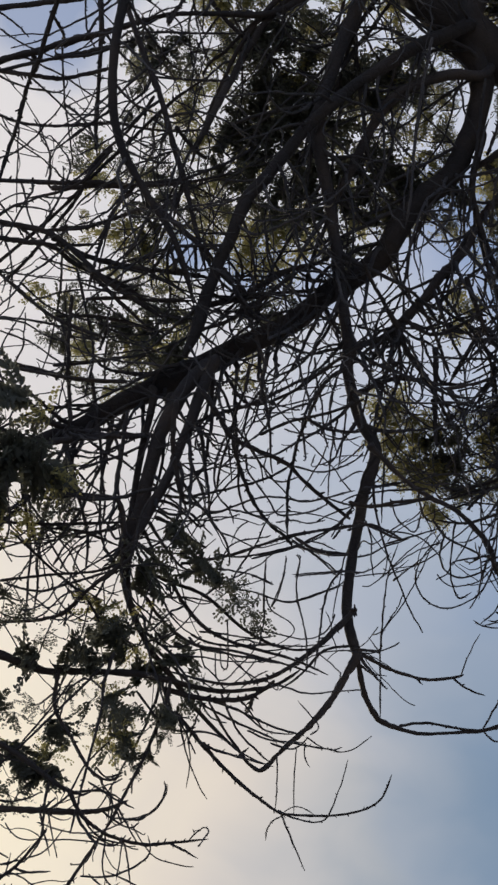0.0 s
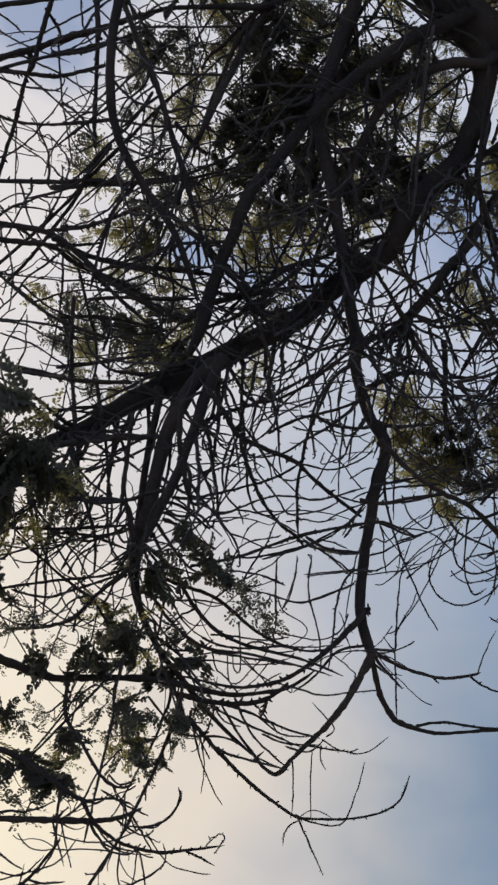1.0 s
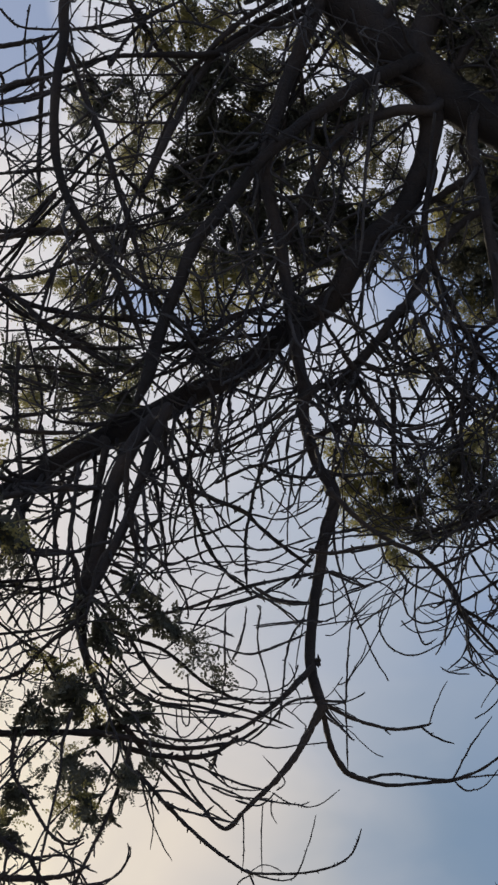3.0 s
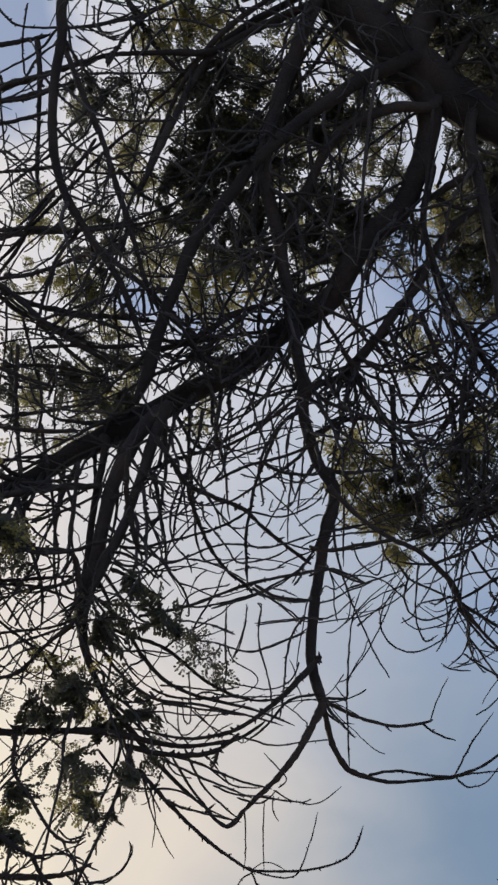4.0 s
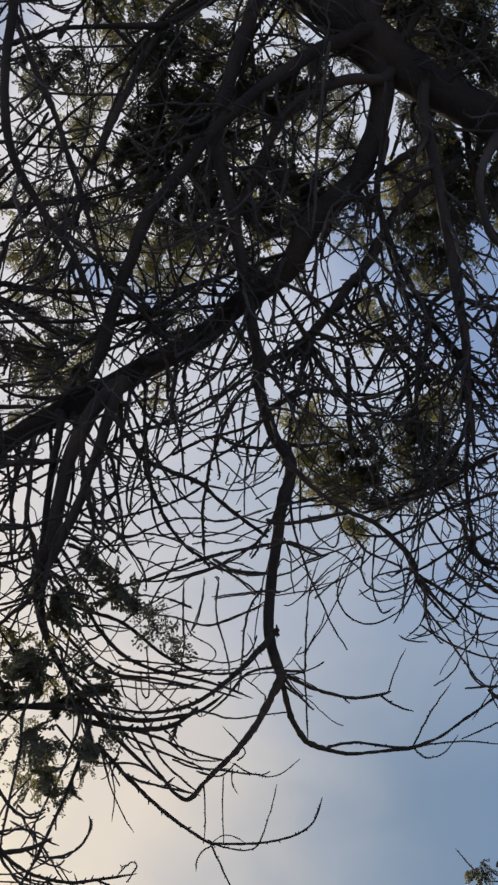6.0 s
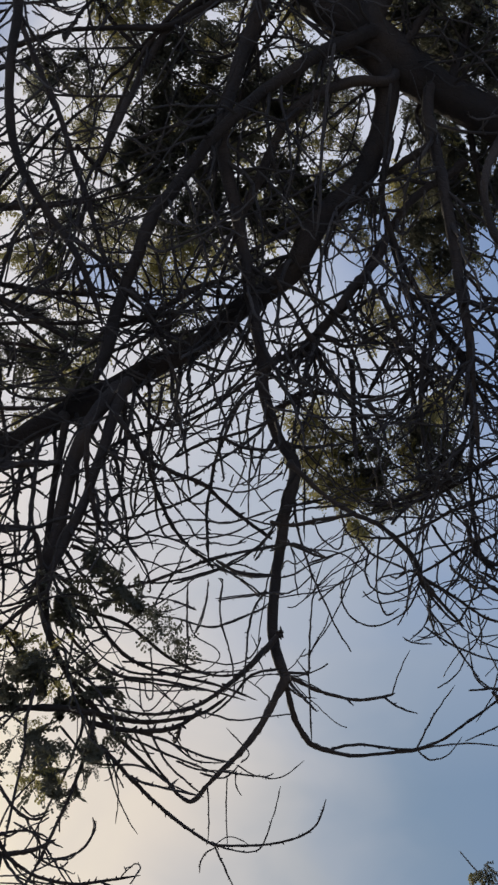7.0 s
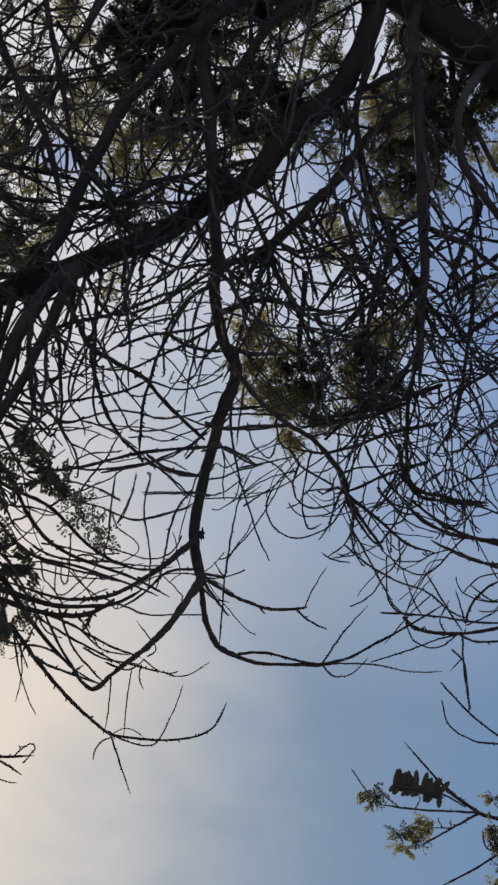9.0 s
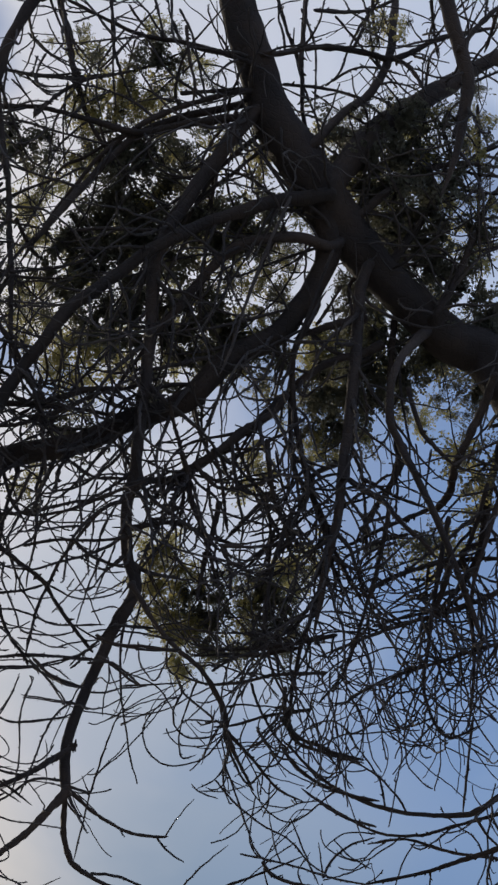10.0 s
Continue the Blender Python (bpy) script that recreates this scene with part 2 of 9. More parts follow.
def shoots(parent, line, many, reach, habit, first=0.06, last=1.0):
    """Random side twigs of a limb, each with finer shoots of its own."""
    for k in range(many):
        i = min(int((first + (last - first) * (k + rng.random()) / many) * (len(line) - 1)), len(line) - 2)
        along = (line[i + 1] - line[i]).to_3d().normalized()
        out = along.orthogonal()
        out.rotate(Matrix.Rotation(rng.random() * 6.283, 3, along))
        way = along * rng.uniform(0.1, 0.9) + out.normalized()
        way.y *= 0.75
        if habit == "down":
            way = way + DOWN * 0.45
        if habit == "up":
            way = way + UP * 0.4
        size = reach * rng.uniform(0.45, 1.25)
        stout = 1.28 if habit == "down" else 1.0
        r0 = min(line[i].w * 0.6, stout * rng.uniform(0.0056, 0.0105) * (0.7 + 0.4 * reach))
        verts, faces = [], []
        curl = {"": 0.7, "curl": 1.45}.get(habit, 1.3)
        main = grow(line[i].to_3d(), way, size, r0, 0.0035, rng.uniform(0.2, 1.5) * curl, rng.uniform(0.2, 2.6) * curl, rng.gauss(0, 1.0) * curl, 24)
        tube(verts, faces, main, 5, 0.3)
        buds(verts, faces, main)
        for _ in range(rng.choice((1, 1, 1, 2))):
            j = rng.randint(4, 17)
            fwd = (main[j + 1] - main[j]).to_3d().normalized()
            o = fwd.orthogonal()
            o.rotate(Matrix.Rotation(rng.random() * 6.283, 3, fwd))
            fine = grow(main[j].to_3d(), fwd * 0.8 + o.normalized(), size * rng.uniform(0.25, 0.7), main[j].w * 0.75, 0.0024, 0.6, rng.uniform(0.2, 2.2), rng.gauss(0, 1.2), 13)
            tube(verts, faces, fine, 4, 0.3)
        part("twig", verts, faces, TWIG, parent)


def limb(points, many=0, reach=0.6, habit="", first=0.06, last=1.0):
    line = spline(points, 5 if points[0][3] > 0.03 else 9)
    for i, q in enumerate(line):                     # slight kinks and swellings
        k = min(i, len(line) - 1 - i, 4) / 4 * min(q.w, 0.03) * 0.35
        q.x += k * noise.noise((q.x * 6, q.y * 6, q.z * 6))
        q.z += k * noise.noise((q.z * 6, q.x * 6, q.y * 6 + 9))
    verts, faces = [], []
    line[0].w *= 0.6
    for k, f in enumerate((0.35, 0.55, 0.72, 0.86)):
        line[-1 - k].w *= f
    tube(verts, faces, line, 12 if points[0][3] > 0.03 else 8, 0.2 if points[0][3] > 0.03 else 0.5)
    if points[0][3] < 0.02:
        buds(verts, faces, line)
    ob = part("limb", verts, faces, BARK, tree)
    BOUGHS.append((ob, line))
    if many:
        shoots(ob, line, many, reach, habit, first, last)
    return ob


def stem(points):
    verts, faces = [], []
    line = spline(points, 7)
    for i, q in enumerate(line[1:-1]):
        q.x += 0.0035 * noise.noise((q.x * 25, q.y * 25, q.z * 25))
        q.z += 0.0035 * noise.noise((q.z * 25, q.x * 25 + 7, q.y * 25))
    line[0].w *= 0.6
    for k, f in enumerate((0.4, 0.6, 0.8)):
        line[-1 - k].w *= f
    tube(verts, faces, line, 6, 0.5)
    buds(verts, faces, line)
    return part("twig", verts, faces, TWIG, tree)


def trunk(points):
    line = spline(points, 8)
    verts, faces = [], []
    tube(verts, faces, line, 24, 0.14)
    ob = part("trunk", verts, faces, BARK, tree, "thick leaning trunk with furrowed grey-brown bark")
    shoots(ob, line[-76:], 7, 0.7, "")


# ---- foliage ----
def leaflet(verts, faces, at, way, up, long, wide):
    """A small blunt leaf, folded along its midrib."""
    side = way.cross(up).normalized()
    b = len(verts)
    lift = up * wide * 0.2
    for s in (1, -1):
        verts += [at + way * long * f + side * s * wide * w + lift * w for f, w in ((0.2, 0.40), (0.55, 0.5), (0.88, 0.32))]
    verts += [at, at + way * long]
    faces += [(b + 6, b, b + 1, b + 2, b + 7), (b + 6, b + 7, b + 5, b + 4, b + 3)]


def ball_way():
    v = Vector((rng.gauss(0, 1), rng.gauss(0, 1), rng.gauss(0, 1)))
    return v.normalized()


def sprig_mesh():
    """A dense tuft of short leaves with broad, blunt, overlapping leaflets, unit radius."""
    verts, faces = [], []
    lead = (ball_way() + Vector((0, 0, -0.3))).normalized()
    for _ in range(rng.randint(5, 6)):
        axis = (ball_way() * 0.75 + lead).normalized()
        line = grow(lead * -0.75, axis, rng.uniform(1.2, 1.7), 0.035, 0.015, 0.3, 0.2, rng.gauss(0, 0.4), 10)
        tube(verts, faces, line[::3], 3)
        o = axis.orthogonal()
        o.rotate(Matrix.Rotation(rng.random() * 6.283, 3, axis))
        for i in range(1, 11):
            fwd = (line[i] - line[i - 1]).to_3d().normalized()
            for sgn in (1, -1):
                for _ in range(3):
                    pin = (o.normalized() * sgn + fwd * rng.uniform(0.2, 0.7) + ball_way() * 0.35).normalized()
                    flat = (pin.cross(fwd) + ball_way() * 0.4).normalized()
                    leaflet(verts, faces, line[i].to_3d(), pin, flat, 0.34 * (1 - 0.5 * abs(i / 10 - 0.5)) * rng.uniform(0.6, 1.2), rng.uniform(0.10, 0.14))
    return verts, faces


def lobed_mesh():
    """One leaf along x, its blunt leaflets grown together at the midrib; half length 1."""
    verts, faces = [], []
    line = [Vector((-1 + i / 7, 0, 0.05 * math.sin(i * 0.35), 0.06)) for i in range(15)]
    tube(verts, faces, line, 5)
    for i in range(0, 14):
        for s, tall in ((1, 0.72), (-1, 0.40)):
            if (i, s) in ((3, 1), (7, 1), (8, -1), (12, -1), (2, -1)):
                tall *= 0.4
            way = Vector((rng.gauss(-0.1, 0.3), rng.gauss(0, 0.2), s)).normalized()
            up = Vector((rng.gauss(0, 0.15), -1, rng.gauss(0, 0.15))).normalized()
            leaflet(verts, faces, line[i].to_3d() - way * 0.1, way, up, tall * rng.uniform(0.75, 1.2) + 0.1, rng.uniform(0.20, 0.30))
    return verts, faces


def spray_mesh(stalks=12, broad=1.0):
    """A loose fan of hair-fine stalks, each with two rows of small round leaflets, unit radius."""
    verts, faces = [], []
    lead = (ball_way() + Vector((0, 0, -0.8))).normalized()
    for _ in range(stalks):
        axis = (ball_way() * 0.95 + lead).normalized()
        line = grow(lead * -0.6, axis, rng.uniform(0.9, 1.6), 0.014, 0.006, 0.4, 0.2, rng.gauss(0, 0.5), 11)
        tube(verts, faces, line[::3], 3)
        o = axis.orthogonal()
        o.rotate(Matrix.Rotation(rng.random() * 6.283, 3, axis))
        for i in range(3, 12):
            fwd = (line[i] - line[i - 1]).to_3d().normalized()
            for sgn in (1, -1):
                if rng.random() < 0.12:
                    continue
                w = (o.normalized() * sgn + fwd * 0.5 + ball_way() * 0.45).normalized()
                flat = (w.cross(fwd) + ball_way() * 0.6).normalized()
                leaflet(verts, faces, line[i].to_3d() + w * rng.uniform(0.02, 0.05), w, flat, broad * rng.uniform(0.115, 0.155), broad * rng.uniform(0.095, 0.125))
    return verts, faces


def leaf_data(name, maker, mat):
    verts, faces = maker()
    mesh = bpy.data.meshes.new(name)
    mesh.from_pydata(verts, [], faces)
    mesh.materials.append(mat)
    return mesh


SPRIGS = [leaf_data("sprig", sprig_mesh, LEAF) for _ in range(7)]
LOBED = leaf_data("lobed_frond", lobed_mesh, SHADE_LEAF)
SPRAYS = [leaf_data("spray", spray_mesh, SUNLIT_LEAF) for _ in range(9)]
SEEDY = [leaf_data("seed_spray", lambda: spray_mesh(10, 1.35), SUNLIT_LEAF if k < 3 else LEAF) for k in range(5)]
# the same sprays in the dark colour that stands for shade
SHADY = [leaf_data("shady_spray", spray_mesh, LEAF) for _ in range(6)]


def cluster(name, mesh, x, y, z, size):
    ob = new(name, mesh)
    ob.parent = tree
    turn = Euler((rng.gauss(0, 0.5), rng.gauss(0, 0.5), rng.random() * 6.283))
    ob.matrix_basis = Matrix.LocRotScale((x, y, z), turn, Vector([size * rng.uniform(0.75, 1.3) for _ in range(3)]))


def beside(x, y, z, far):
    """A place near x, y, z."""
    return x + rng.gauss(0, far), y + rng.gauss(0, far), z + rng.gauss(0, far)


def sprig(x, y, z, size):
    """A dark tuft; higher up, where the crown closes, wrapped in finer leaves."""
    cluster("leaf_sprig", rng.choice(SPRIGS), x, y, z, size * (0.9 if z > 8.3 else 1.08))
    if z > 8.3:
        for _ in range(2):
            cluster("leaf_spray", rng.choice(SHADY), *beside(x, y, z, size * 0.7), size * 1.2)


def frond(x, y, z, size):
    ob = new("leaf_frond", LOBED)
    ob.parent = tree
    ob.matrix_basis = Matrix.LocRotScale((x, y, z), Euler((0.75, 0.1, 0.05)), Vector((size, size, size)))


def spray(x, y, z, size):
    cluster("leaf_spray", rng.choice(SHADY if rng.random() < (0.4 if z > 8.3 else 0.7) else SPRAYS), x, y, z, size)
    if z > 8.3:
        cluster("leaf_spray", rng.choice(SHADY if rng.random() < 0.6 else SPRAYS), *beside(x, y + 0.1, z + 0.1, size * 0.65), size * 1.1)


# a patch of sprays in the yellow-green colour that stands for sunlight
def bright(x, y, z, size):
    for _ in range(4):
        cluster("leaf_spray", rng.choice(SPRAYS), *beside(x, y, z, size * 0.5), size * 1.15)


def seeds(x, y, z, size):
    cluster("leaf_spray", rng.choice(SEEDY), x, y, z, size)


def tuft(x, y, z, size):
    cluster("leaf_sprig", rng.choice(SPRIGS), x, y + 0.05, z, size * 0.8)
    cluster("leaf_spray", rng.choice(SHADY if rng.random() < 0.6 else SPRAYS), x, y - 0.05, z - size * 0.3, size)


# ---- the tree's trunk, limbs and twigs: x, y, z, radius ----
trunk([(4.05, 8.3, -0.1, 0.34), (4.0, 8.3, 0.6, 0.27), (3.85, 8.25, 3.0, 0.235), (3.55, 8.1, 5.6, 0.21), (3.0, 7.8, 8.0, 0.185), (2.45, 7.5, 9.3, 0.168), (1.910, 7.407, 10.112, 0.1337), (1.641, 7.367, 10.176, 0.1175), (1.411, 7.298, 10.271, 0.1066), (1.178, 7.220, 10.377, 0.1040), (0.972, 7.135, 10.489, 0.1206), (0.803, 7.043, 10.608, 0.1317), (0.609, 6.936, 10.745, 0.1263), (0.426, 6.836, 10.874, 0.1127), (0.288, 6.696, 11.047, 0.1018), (0.154, 6.565, 11.210, 0.0964), (-0.028, 6.364, 11.459, 0.0883), (-0.299, 6.100, 11.787, 0.0719)])
limb([(0.803, 7.043, 10.608, 0.0983), (0.820, 6.970, 10.597, 0.0655), (0.926, 6.882, 10.902, 0.0746), (1.068, 6.821, 11.142, 0.0642), (1.273, 6.759, 11.420, 0.0565), (1.406, 6.721, 11.593, 0.0417), (1.568, 6.674, 11.799, 0.0342), (1.766, 6.626, 12.026, 0.0195)], 24, 0.90)
limb([(0.779, 7.030, 10.625, 0.1024), (0.765, 7.013, 10.579, 0.0683), (0.827, 7.069, 10.486, 0.0709), (0.889, 7.132, 10.383, 0.0681), (0.900, 7.191, 10.290, 0.0625), (0.876, 7.254, 10.189, 0.0597), (0.823, 7.341, 10.050, 0.0582), (0.736, 7.433, 9.898, 0.0594), (0.556, 7.519, 9.739, 0.0605), (0.386, 7.661, 9.498, 0.0575), (0.189, 7.726, 9.363, 0.0559), (-0.048, 7.814, 9.185, 0.0557), (-0.325, 7.872, 9.037, 0.0593), (-0.598, 7.930, 8.889, 0.0590), (-0.869, 7.979, 8.753, 0.0522), (-1.057, 8.028, 8.638, 0.0429), (-1.217, 8.049, 8.567, 0.0404), (-1.376, 8.084, 8.478, 0.0355), (-1.638, 8.158, 8.308, 0.0306), (-1.948, 8.232, 8.123, 0.0234), (-2.305, 8.330, 7.892, 0.0149)], 84, 1.05, "down", 0.30, 1.0)
limb([(0.391, 6.801, 10.917, 0.0564), (0.387, 6.761, 10.904, 0.0376), (0.297, 6.843, 10.736, 0.0400), (0.191, 6.974, 10.475, 0.0372), (0.087, 7.128, 10.169, 0.0344), (0.063, 7.239, 9.950, 0.0343), (0.114, 7.359, 9.711, 0.0316), (0.158, 7.463, 9.501, 0.0314), (0.194, 7.580, 9.264, 0.0312), (0.241, 7.706, 9.006, 0.0286), (0.256, 7.795, 8.823, 0.0284), (0.314, 7.888, 8.626, 0.0283), (0.396, 7.954, 8.474, 0.0305), (0.346, 8.051, 8.266, 0.0280), (0.312, 8.127, 8.103, 0.0255), (0.285, 8.212, 7.919, 0.0254), (0.276, 8.282, 7.766, 0.0252), (0.305, 8.346, 7.624, 0.0263), (0.352, 8.385, 7.531, 0.0296)], 34, 0.90, "down", 0.08, 0.66)
limb([(0.609, 6.936, 10.745, 0.0375), (0.683, 6.824, 10.759, 0.0250), (0.791, 6.772, 10.992, 0.0227), (0.911, 6.732, 11.192, 0.0229), (0.954, 6.666, 11.421, 0.0231), (0.935, 6.596, 11.662, 0.0234), (0.888, 6.485, 12.033, 0.0194)], 12, 0.70)
limb([(0.271, 6.680, 11.067, 0.0241), (0.308, 6.583, 11.027, 0.0161), (0.393, 6.590, 11.081, 0.0161), (0.556, 6.583, 11.216, 0.0163), (0.798, 6.618, 11.343, 0.0164), (0.958, 6.656, 11.409, 0.0189), (1.069, 6.641, 11.513, 0.0154), (1.231, 6.604, 11.690, 0.0118), (1.531, 6.589, 11.917, 0.0098)], 12, 0.60)
limb([(0.990, 5.899, 11.189, 0.0410), (1.088, 5.981, 11.053, 0.0396), (1.174, 6.066, 10.916, 0.0383), (1.290, 6.177, 10.734, 0.0334), (1.316, 6.272, 10.586, 0.0262), (1.328, 6.402, 10.384, 0.0175), (1.307, 6.520, 10.200, 0.0098)], 10, 0.60)
limb([(1.218, 6.108, 10.848, 0.0231), (1.213, 6.083, 10.835, 0.0154), (1.289, 6.045, 11.022, 0.0120), (1.381, 6.006, 11.219, 0.0101)], 3, 0.50)
limb([(1.178, 7.220, 10.377, 0.0420), (1.190, 7.240, 10.410, 0.0280), (1.115, 7.150, 10.330, 0.0280), (1.104, 7.211, 10.153, 0.0297), (1.148, 7.324, 9.900, 0.0294), (1.189, 7.435, 9.649, 0.0292), (1.220, 7.557, 9.371, 0.0265), (1.252, 7.675, 9.098, 0.0239), (1.259, 7.752, 8.919, 0.0214), (1.267, 7.850, 8.688, 0.0163), (1.277, 7.939, 8.475, 0.0087)], 26, 0.80, "down", 0.30, 1.00)
limb([(0.843, 7.308, 10.102, 0.0335), (0.904, 7.302, 10.079, 0.0223), (0.856, 7.419, 9.834, 0.0170), (0.921, 7.544, 9.565, 0.0157), (1.050, 7.665, 9.286, 0.0156), (1.197, 7.763, 9.040, 0.0143), (1.316, 7.812, 8.899, 0.0099), (1.504, 7.880, 8.690, 0.0068)], 20, 0.80, "down", 0.25, 1.00)
limb([(1.304, 7.433, 10.082, 0.0250), (1.201, 7.466, 10.008, 0.0224), (0.997, 7.531, 9.860, 0.0194), (0.845, 7.642, 9.655, 0.0193), (0.676, 7.769, 9.420, 0.0192), (0.531, 7.851, 9.258, 0.0191), (0.424, 7.889, 9.172, 0.0121), (0.317, 7.927, 9.086, 0.0080)], 14, 0.70, "down")
limb([(1.382, 7.288, 10.284, 0.0277), (1.333, 7.394, 10.276, 0.0185), (1.403, 7.596, 9.901, 0.0161), (1.525, 7.746, 9.612, 0.0148), (1.513, 7.813, 9.486, 0.0113), (1.460, 7.885, 9.349, 0.0102), (1.413, 7.969, 9.189, 0.0081)], 8, 0.70, "down")
limb([(1.172, 7.294, 10.088, 0.0272), (1.068, 7.335, 10.043, 0.0248), (0.940, 7.386, 9.986, 0.0171), (0.841, 7.435, 9.931, 0.0082)])
limb([(1.852, 7.319, 10.509, 0.0381), (1.841, 7.440, 10.272, 0.0329), (2.020, 7.548, 10.019, 0.0276), (2.017, 7.733, 9.649, 0.0224), (2.026, 7.937, 9.234, 0.0181), (1.862, 8.083, 8.913, 0.0101)], 20, 0.90, "down")
limb([(2.444, 8.091, 8.157, 0.0209), (2.338, 8.247, 8.089, 0.0161), (2.223, 8.380, 8.039, 0.0140), (1.963, 8.509, 8.052, 0.0108), (1.747, 8.575, 8.101, 0.0099), (1.543, 8.605, 8.186, 0.0080), (1.314, 8.593, 8.347, 0.0070)], 6, 0.70, "up")
limb([(2.511, 8.273, 8.104, 0.0151), (2.379, 8.367, 8.084, 0.0097), (2.194, 8.512, 8.045, 0.0088), (2.056, 8.614, 8.018, 0.0079), (1.877, 8.694, 8.030, 0.0070), (1.674, 8.726, 8.106, 0.0067), (1.508, 8.741, 8.182, 0.0056)], 4, 0.50, "up")
limb([(2.619, 8.554, 7.942, 0.0117), (2.458, 8.579, 7.983, 0.0088), (2.242, 8.647, 7.998, 0.0079), (2.021, 8.695, 8.037, 0.0070), (1.848, 8.786, 8.014, 0.0067)], 4, 0.50, "up")
limb([(2.537, 8.157, 7.934, 0.0169), (2.384, 8.336, 7.866, 0.0138), (2.207, 8.492, 7.820, 0.0106), (2.075, 8.602, 7.790, 0.0088), (1.843, 8.767, 7.757, 0.0079)], 4, 0.50, "up")
stem([(1.567, 8.003, 8.703, 0.0066), (1.702, 8.005, 8.809, 0.0080), (1.842, 8.016, 8.903, 0.0080), (1.966, 8.048, 8.952, 0.0067)])
limb([(2.337, 7.798, 9.230, 0.0168), (2.091, 7.900, 8.996, 0.0144), (1.830, 7.955, 8.826, 0.0109), (1.575, 8.010, 8.657, 0.0089), (1.329, 8.074, 8.475, 0.0065)], 40, 0.60, "curl")
limb([(2.391, 7.887, 8.832, 0.0143), (2.175, 7.917, 8.735, 0.0108), (1.918, 7.980, 8.584, 0.0088), (1.668, 8.045, 8.429, 0.0078), (1.485, 8.129, 8.264, 0.0054)], 34, 0.60, "curl")
limb([(1.257, 7.733, 8.964, 0.0176), (1.264, 7.763, 8.969, 0.0154), (1.260, 7.914, 8.703, 0.0118), (1.241, 8.044, 8.474, 0.0107), (1.260, 8.179, 8.231, 0.0087), (1.314, 8.249, 8.101, 0.0097), (1.457, 8.240, 8.061, 0.0077), (1.660, 8.201, 8.034, 0.0067)], 22, 0.45, "curl")
limb([(1.801, 7.658, 9.235, 0.0144), (1.819, 7.835, 8.916, 0.0109), (1.844, 7.958, 8.693, 0.0098), (1.885, 8.089, 8.450, 0.0088), (2.031, 8.160, 8.290, 0.0078), (2.167, 8.064, 8.336, 0.0065)], 30, 0.60, "curl")
limb([(2.248, 7.465, 9.604, 0.0235), (2.065, 7.574, 9.478, 0.0157), (2.017, 7.725, 9.201, 0.0120), (2.011, 7.867, 8.938, 0.0109), (2.098, 8.018, 8.649, 0.0089), (2.138, 8.160, 8.379, 0.0068)], 30, 0.60, "curl")
stem([(2.145, 8.121, 8.422, 0.0065), (2.184, 8.284, 8.241, 0.0065), (2.223, 8.432, 8.077, 0.0065)])
limb([(0.288, 6.696, 11.047, 0.0241), (0.237, 6.632, 10.973, 0.0161), (0.145, 6.642, 11.001, 0.0124), (-0.098, 6.683, 11.059, 0.0125), (-0.335, 6.742, 11.094, 0.0115), (-0.527, 6.757, 11.158, 0.0105), (-0.823, 6.771, 11.266, 0.0085)], 12, 0.70)
limb([(-0.869, 6.775, 11.412, 0.0167), (-0.788, 6.845, 11.286, 0.0166), (-0.711, 6.916, 11.160, 0.0166), (-0.617, 7.017, 10.983, 0.0165), (-0.488, 7.118, 10.799, 0.0127), (-0.335, 7.193, 10.648, 0.0105)], 8, 0.60)
stem([(-0.548, 6.694, 11.352, 0.0085), (-0.471, 6.818, 11.091, 0.0084), (-0.378, 6.889, 10.926, 0.0073), (-0.258, 6.952, 10.767, 0.0070)])
stem([(-1.016, 7.022, 10.839, 0.0095), (-0.753, 6.999, 10.864, 0.0084), (-0.553, 6.969, 10.897, 0.0084), (-0.287, 6.878, 10.998, 0.0074), (-0.088, 6.771, 11.117, 0.0058)])
stem([(0.285, 6.487, 11.432, 0.0095), (0.399, 6.627, 11.320, 0.0095), (0.515, 6.743, 11.227, 0.0116), (0.590, 6.914, 11.084, 0.0117), (0.650, 6.996, 11.017, 0.0106)])
stem([(0.441, 6.455, 11.468, 0.0105), (0.480, 6.619, 11.351, 0.0095), (0.544, 6.828, 11.203, 0.0096)])
stem([(0.447, 6.848, 11.181, 0.0106), (0.683, 6.817, 11.215, 0.0096), (0.901, 6.815, 11.217, 0.0085)])
stem([(0.497, 6.560, 11.500, 0.0106), (0.630, 6.542, 11.521, 0.0106), (0.785, 6.502, 11.566, 0.0096), (0.925, 6.424, 11.652, 0.0085)])
limb([(0.803, 7.043, 10.608, 0.0558), (0.812, 6.937, 10.514, 0.0372), (0.667, 6.956, 10.432, 0.0371), (0.567, 6.965, 10.379, 0.0370), (0.424, 6.999, 10.274, 0.0344), (0.254, 7.041, 10.147, 0.0318), (0.113, 7.093, 10.013, 0.0316), (-0.026, 7.152, 9.868, 0.0315), (-0.163, 7.232, 9.687, 0.0337), (-0.285, 7.298, 9.533, 0.0335), (-0.356, 7.388, 9.349, 0.0310), (-0.429, 7.477, 9.166, 0.0308), (-0.493, 7.578, 8.959, 0.0330), (-0.557, 7.664, 8.780, 0.0328)], 32, 0.90)
